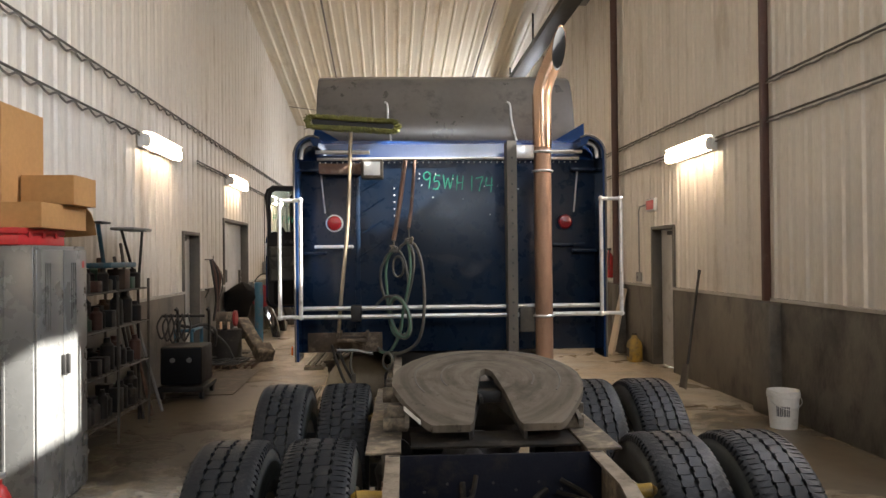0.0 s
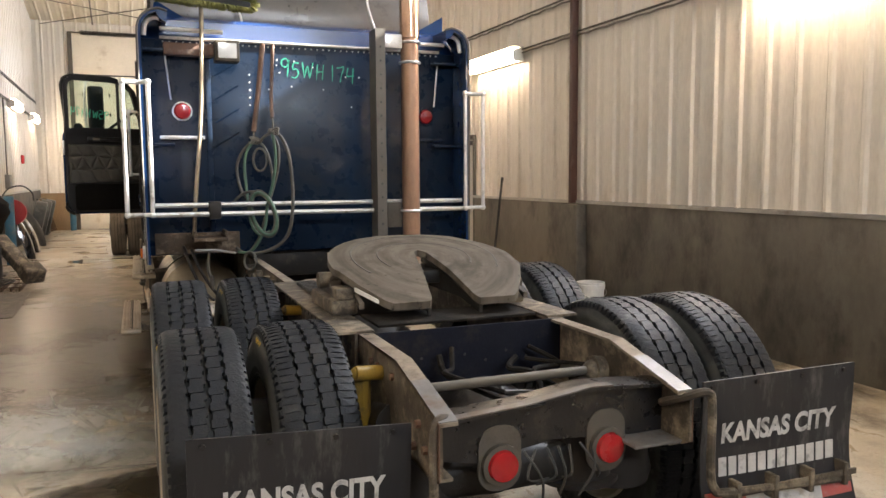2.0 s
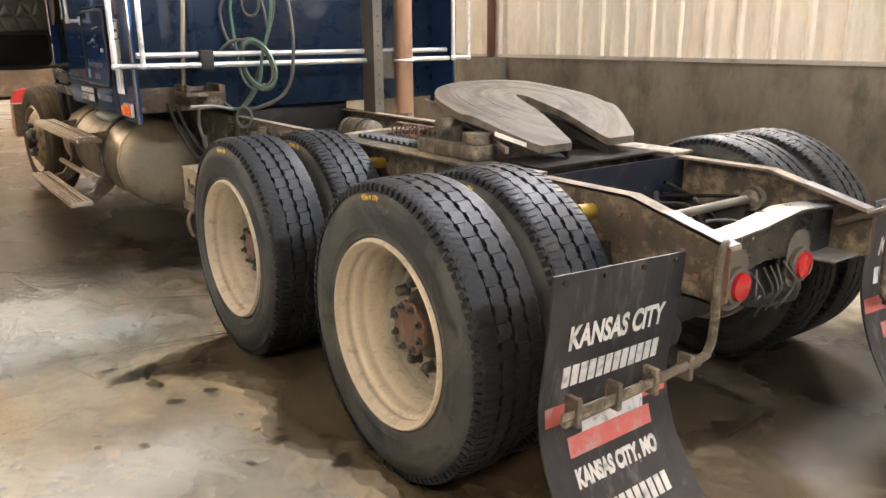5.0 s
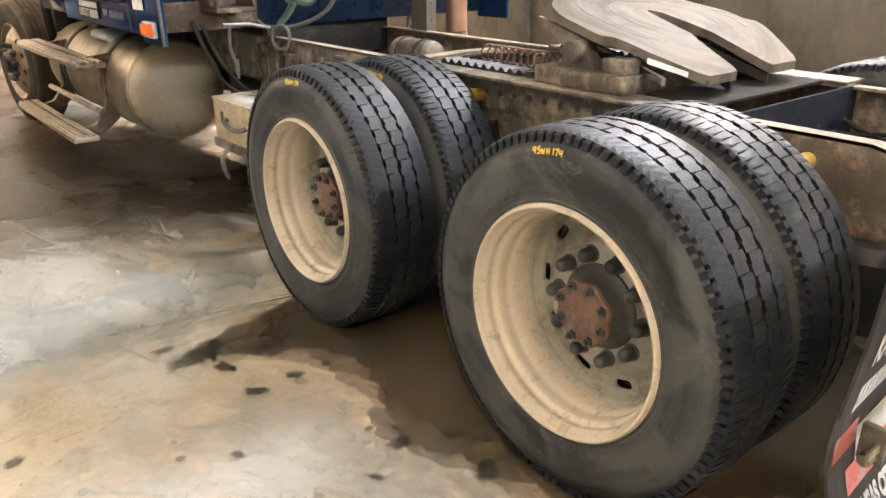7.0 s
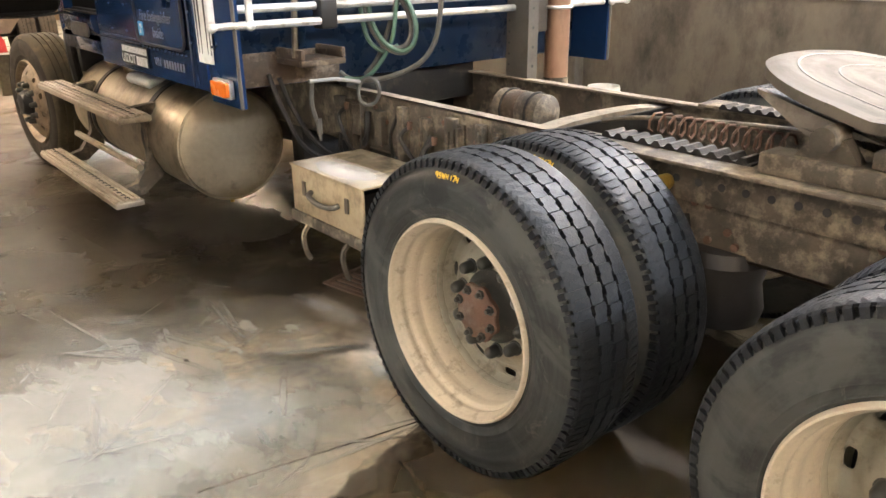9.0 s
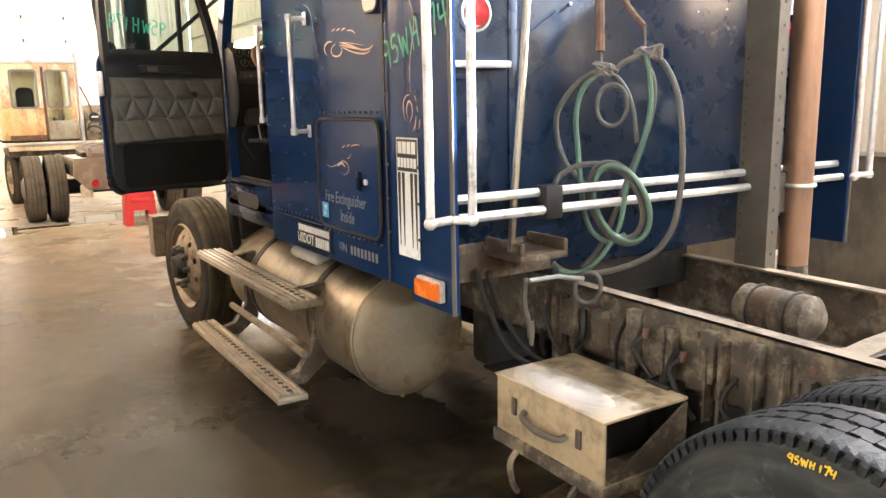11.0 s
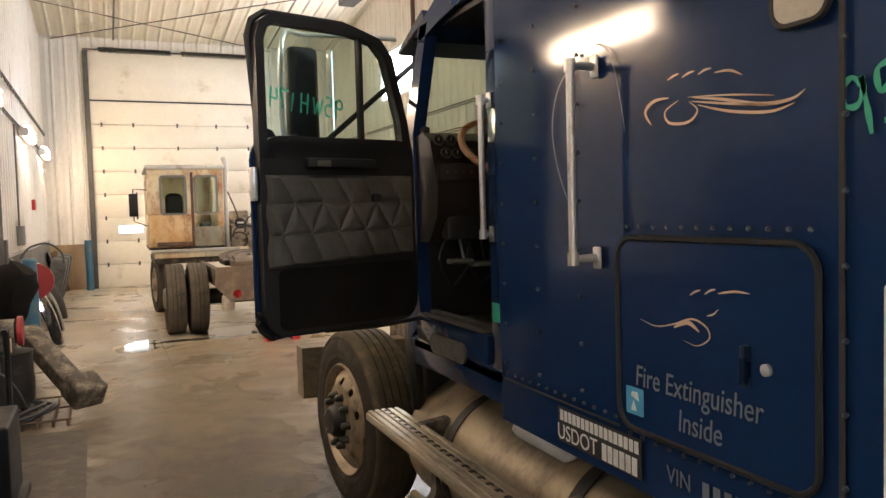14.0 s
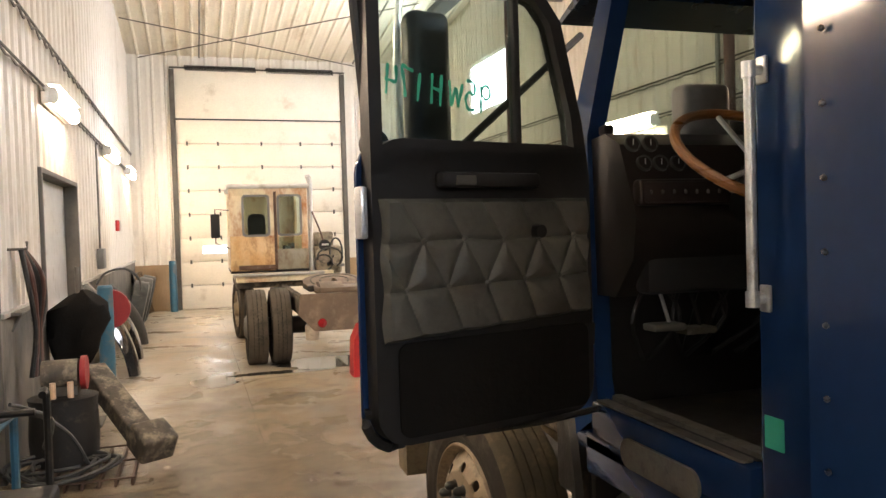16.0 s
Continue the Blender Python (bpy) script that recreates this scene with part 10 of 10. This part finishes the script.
part("fifth_wheel", bm, M_TAIL, yt, "dusty brown fifth wheel")
for rr in (0.33, 0.20):
    part("grease_groove", tube(B(), [(0.05 + rr * math.cos(a), 17.55 + rr * 0.95 * math.sin(a), fw_z(FY + rr * 0.95 * math.sin(a)) - 0.074) for a in [radians(-25 + 230 * k / 30) for k in range(31)]], 0.009, 6), M_GREASE, yt, "dark grease ring")
part("wheel_mount", box(B(), -0.35, 0.45, 17.25, 17.95, 0.95, 1.03, 0.02), M_BLACKM, yt)
m = pose(-1.10, 20.3, TR - 0.02, 0, 0, 6)
w = part("tyre", MESH_TYRED, None, yt, "dark dusty front tyre", m)
part("tread", MESH_TREADD, None, w)
bm = B()
lathe(bm, [(-0.12, 0.31), (-0.08, 0.25), (-0.10, 0.13), (-0.16, 0.10), (-0.17, 0.0001)], "x", 28)
part("wheel", bm, M_RIMF, w, "dusty front wheel")
bm = B()
lathe(bm, [(-0.02, 0.20), (-0.12, 0.17), (-0.16, 0.12), (-0.17, 0.0001)], "x", 24)
part("hub", bm, M_DISPENSE, yt, "pale dusty wheel hub", pose(-1.06, 17.35, TR))
bm = box(B(), -0.30, 0.55, 16.54, 17.1, 0.98, 1.05, 0.02)
prism(bm, [(16.54, 1.05), (16.9, 1.05), (17.0, 1.10), (16.75, 1.12)], 0.30, lambda u, v, w: (-0.28 + w, u, v))
part("tail_ramp", bm, M_TAIL, yt, "dusty steel ramp before the fifth wheel")
part("air_can", cyl(cyl(B(), (-0.40, 16.62, 0.38), (-0.40, 16.62, 0.56), 0.085, 0.09, 18), (-0.40, 16.62, 0.56), (-0.40, 16.62, 0.60), 0.09, 0.05, 18), M_RIM, yt, "pale air can under the tail")
part("rear_axle", cyl(B(), (-1.0, 17.35, TR), (1.2, 17.35, TR), 0.12, seg=16), M_BLACKM, yt)
part("deck_beam", box(B(), -1.25, 0.25, 18.85, 19.0, 1.02, 1.16, 0.01), M_YTRUCK, yt)
part("deck_beam", box(B(), -1.25, 0.35, 19.0, 20.9, 0.92, 1.02, 0.01), M_RAIL, yt)
# offset cab with windows in its back
cx0, cx1, cy0, cy1, cz0, cz1 = -1.32, -0.12, 19.0, 20.7, 1.18, 2.48
cabw = part("cab", box(B(), cx0, cx1, cy1 - 0.04, cy1, cz0, cz1, 0.01), M_YTRUCK, yt, "cream cab eaten by rust")
wz0, wz1 = 1.74, 2.37
wins = ((-1.12, -0.72), (-0.58, -0.22))
part("back_panel", box(B(), cx0, -0.63, cy0, cy0 + 0.05, cz0, wz0, 0.006), M_YRUST, cabw, "cream panel eaten by orange rust")
part("back_panel", box(B(), -0.625, cx1, cy0, cy0 + 0.05, cz0, 1.52, 0.006), mat("stained_grey_green_panel", (0.30, 0.29, 0.23), (0.40, 0.37, 0.27), 0.45, scale=4, dirt=(0.14, 0.075, 0.03), dirt_amt=0.27, dirt_scale=5, bump=0.2, stretch=(1, 1, 0.5)), cabw, "stained grey-green lower panel")
for k in range(7):
    rnd = random.Random(80 + k)
    x, z = rnd.uniform(-0.54, -0.30), 1.50 + rnd.uniform(0.0, 0.12)
    part("cab_junk", box(B(), x, x + rnd.uniform(0.05, 0.12), 19.10 + 0.03 * k, 19.16 + 0.03 * k, 1.20, z, 0.012), (M_DISPENSE, M_RUST, M_BLACKP, M_TAIL)[k % 4], cabw)
part("back_post", box(B(), -0.625, -0.58, cy0, cy0 + 0.05, 1.52, wz0, 0.004), M_YRUST, cabw)
part("back_post", box(B(), -0.22, cx1, cy0, cy0 + 0.05, 1.52, wz0, 0.004), M_YTRUCK, cabw)
g = part("lower_pane", box(B(), -0.58, -0.22, cy0 + 0.02, cy0 + 0.026, 1.52, wz0 - 0.02), M_GLASS, cabw, "dirty lower glass")
g.visible_shadow = False
part("back_header", box(B(), cx0, cx1, cy0, cy0 + 0.05, wz1, cz1, 0.006), M_YTRUCK, cabw)
for a, b in ((cx0, wins[0][0]), (wins[0][1], wins[1][0]), (wins[1][1], cx1)):
    part("back_post", box(B(), a, b, cy0, cy0 + 0.05, wz0, wz1, 0.004), M_YTRUCK, cabw)
for x in (cx0, cx1 - 0.05):
    bm = box(B(), x, x + 0.05, cy0 + 0.05, cy1, cz0, 1.75, 0.01)
    box(bm, x, x + 0.05, cy0 + 0.05, cy0 + 0.2, 1.75, cz1, 0.01)
    box(bm, x, x + 0.05, cy1 - 0.2, cy1, 1.75, cz1, 0.01)
    part("side_wall", bm, M_YTRUCK, cabw)
bm = box(B(), cx0 - 0.03, cx1 + 0.03, cy0 - 0.05, cy1 + 0.05, cz1, cz1 + 0.07, 0.03, 3)
part("roof", bm, M_WHITE, cabw, "chalky white roof")
part("cab_floor", box(B(), cx0, cx1, cy0, cy1, cz0 - 0.02, cz0 + 0.02), M_BLACKM, cabw)
for a, b in wins:
    bm = B()
    frame_ring(bm, rrect(a - 0.015, b + 0.015, wz0 - 0.015, wz1 + 0.015, 0.06), rrect(a + 0.02, b - 0.02, wz0 + 0.02, wz1 - 0.02, 0.05), 0.02, lambda u, v, w: (u, cy0 - 0.012 + w, v))
    wf = part("window", bm, M_DISPENSE, cabw)
    g = part("pane", box(B(), a + 0.01, b - 0.01, cy0 + 0.02, cy0 + 0.026, wz0 + 0.01, wz1 - 0.01), M_GLASS, wf)
    g.visible_shadow = False
part("door_edge", box(B(), -0.645, -0.60, cy0 - 0.012, cy0, cz0 + 0.02, cz1 - 0.05, 0.004), M_RUST, cabw, "rusted door edge")
bm = box(B(), -1.02, -0.74, 19.5, 19.62, 1.5, 2.1, 0.09, 4)
part("seat_back", bm, M_BLACKP, cabw, "dark seat back")
bm = box(B(), -1.60, -1.46, 19.35, 19.42, 1.72, 2.10, 0.015)
mr = part("mirror", bm, M_BLACKP, yt, "black mirror on a thin arm")
part("mirror_arm", tube(B(), [(-1.32, 19.4, 2.16), (-1.53, 19.4, 2.18), (-1.53, 19.4, 1.64), (-1.32, 19.4, 1.55)], 0.012, 6), M_MAST, mr)
# white colour carries the lamplight along the cab's edge
bm = tube(B(), [(-0.06, 19.1, 1.1), (-0.06, 19.1, 2.2), (-0.05, 19.1, 2.55), (-0.09, 19.05, 2.68)], 0.04, 12)
part("exhaust", bm, M_WHITE, yt, "exhaust pipe beside the cab, painted pale for lamplight on it")
bm = box(B(), 0.0, 0.42, 19.0, 20.2, 1.10, 1.55, 0.05, 3)
box(bm, 0.05, 0.30, 19.05, 19.8, 1.54, 1.78, 0.04, 2)
cyl(bm, (0.12, 18.98, 1.40), (0.12, 18.90, 1.40), 0.13, seg=18)
cyl(bm, (0.32, 18.98, 1.30), (0.32, 18.88, 1.30), 0.08, seg=14)
part("engine", bm, mat("oil_streaked_cream_engine", (0.42, 0.36, 0.26), (0.22, 0.18, 0.125), 0.5, scale=6, dirt=(0.035, 0.030, 0.024), dirt_amt=0.27, dirt_scale=7, bump=0.4), yt, "exposed engine streaked with oil")
part("intake_mouth", cyl(B(), (0.127, 18.98, 1.56), (0.127, 18.89, 1.56), 0.085, 0.09, 20), M_BLACKP, yt, "black round intake mouth")
# small white box drawn as a highlight in the intake
part("intake_glint", box(B(), 0.08, 0.19, 18.884, 18.889, 1.555, 1.585, 0.002), M_WHITE, yt, "white glint drawn in at the intake's edge")
for k, (x, z, rx, rz) in enumerate(((0.10, 1.28, 0.14, 0.13), (0.30, 1.45, 0.10, 0.22), (0.20, 1.36, 0.20, 0.16))):
    part("engine_hose", tube(B(), [(x + rx * math.cos(a), 18.87 - 0.01 * k, z + rz * math.sin(a)) for a in [radians(-60 + 36 * q) for q in range(8)]], 0.014, 7, 4), M_HOSE, yt, "thin black hose looped over the engine")
for k in range(6):
    rnd = random.Random(60 + k)
    x, z = rnd.uniform(0.02, 0.38), rnd.uniform(1.15, 1.5)
    part("engine_bracket", box(B(), x, x + rnd.uniform(0.03, 0.09), 18.93, 18.99, z, z + rnd.uniform(0.03, 0.10), 0.006), (M_RUST, M_BLACKM, M_DISPENSE)[k % 3], yt)
part("stay_rod", tube(B(), [(-0.05, 18.96, 2.1), (0.08, 18.93, 1.75), (0.14, 18.93, 1.45)], 0.014, 7, 4), M_RUST, yt, "thin rusty stay")
part("deck_lip", box(B(), -1.30, 0.1, 18.80, 18.86, 1.11, 1.16, 0.008), M_TRIM, yt, "bright worn step edge")
bm = box(B(), -1.2, -0.64, 18.97, 18.99, cz0 + 0.03, cz0 + 0.10, 0.004)
part("rust_rail", bm, M_RUST, yt, "rusted sill under the cab door")
part("battery_case", box(B(), 0.95, 1.35, 18.4, 18.9, 1.0, 1.3, 0.015), M_BLACKP, yt)


# red plastic stand on the floor behind the truck
rs = thing("red_stand", "red moulded plastic stand on the floor", "stand", "", pose(0.30, 15.95, 0))
bm = B()
prism(bm, [(-0.22, 0.0), (-0.12, 0.0), (-0.10, 0.22), (0.10, 0.22), (0.12, 0.0), (0.22, 0.0), (0.20, 0.45), (0.12, 0.62), (0.02, 0.66), (-0.12, 0.62), (-0.20, 0.45)], 0.30, lambda u, v, w: (u, -0.15 + w, v))
part("body", bm, M_REDP, rs)
part("rib", box(B(), -0.14, 0.14, -0.165, -0.15, 0.34, 0.40, 0.005), M_REDP, rs)
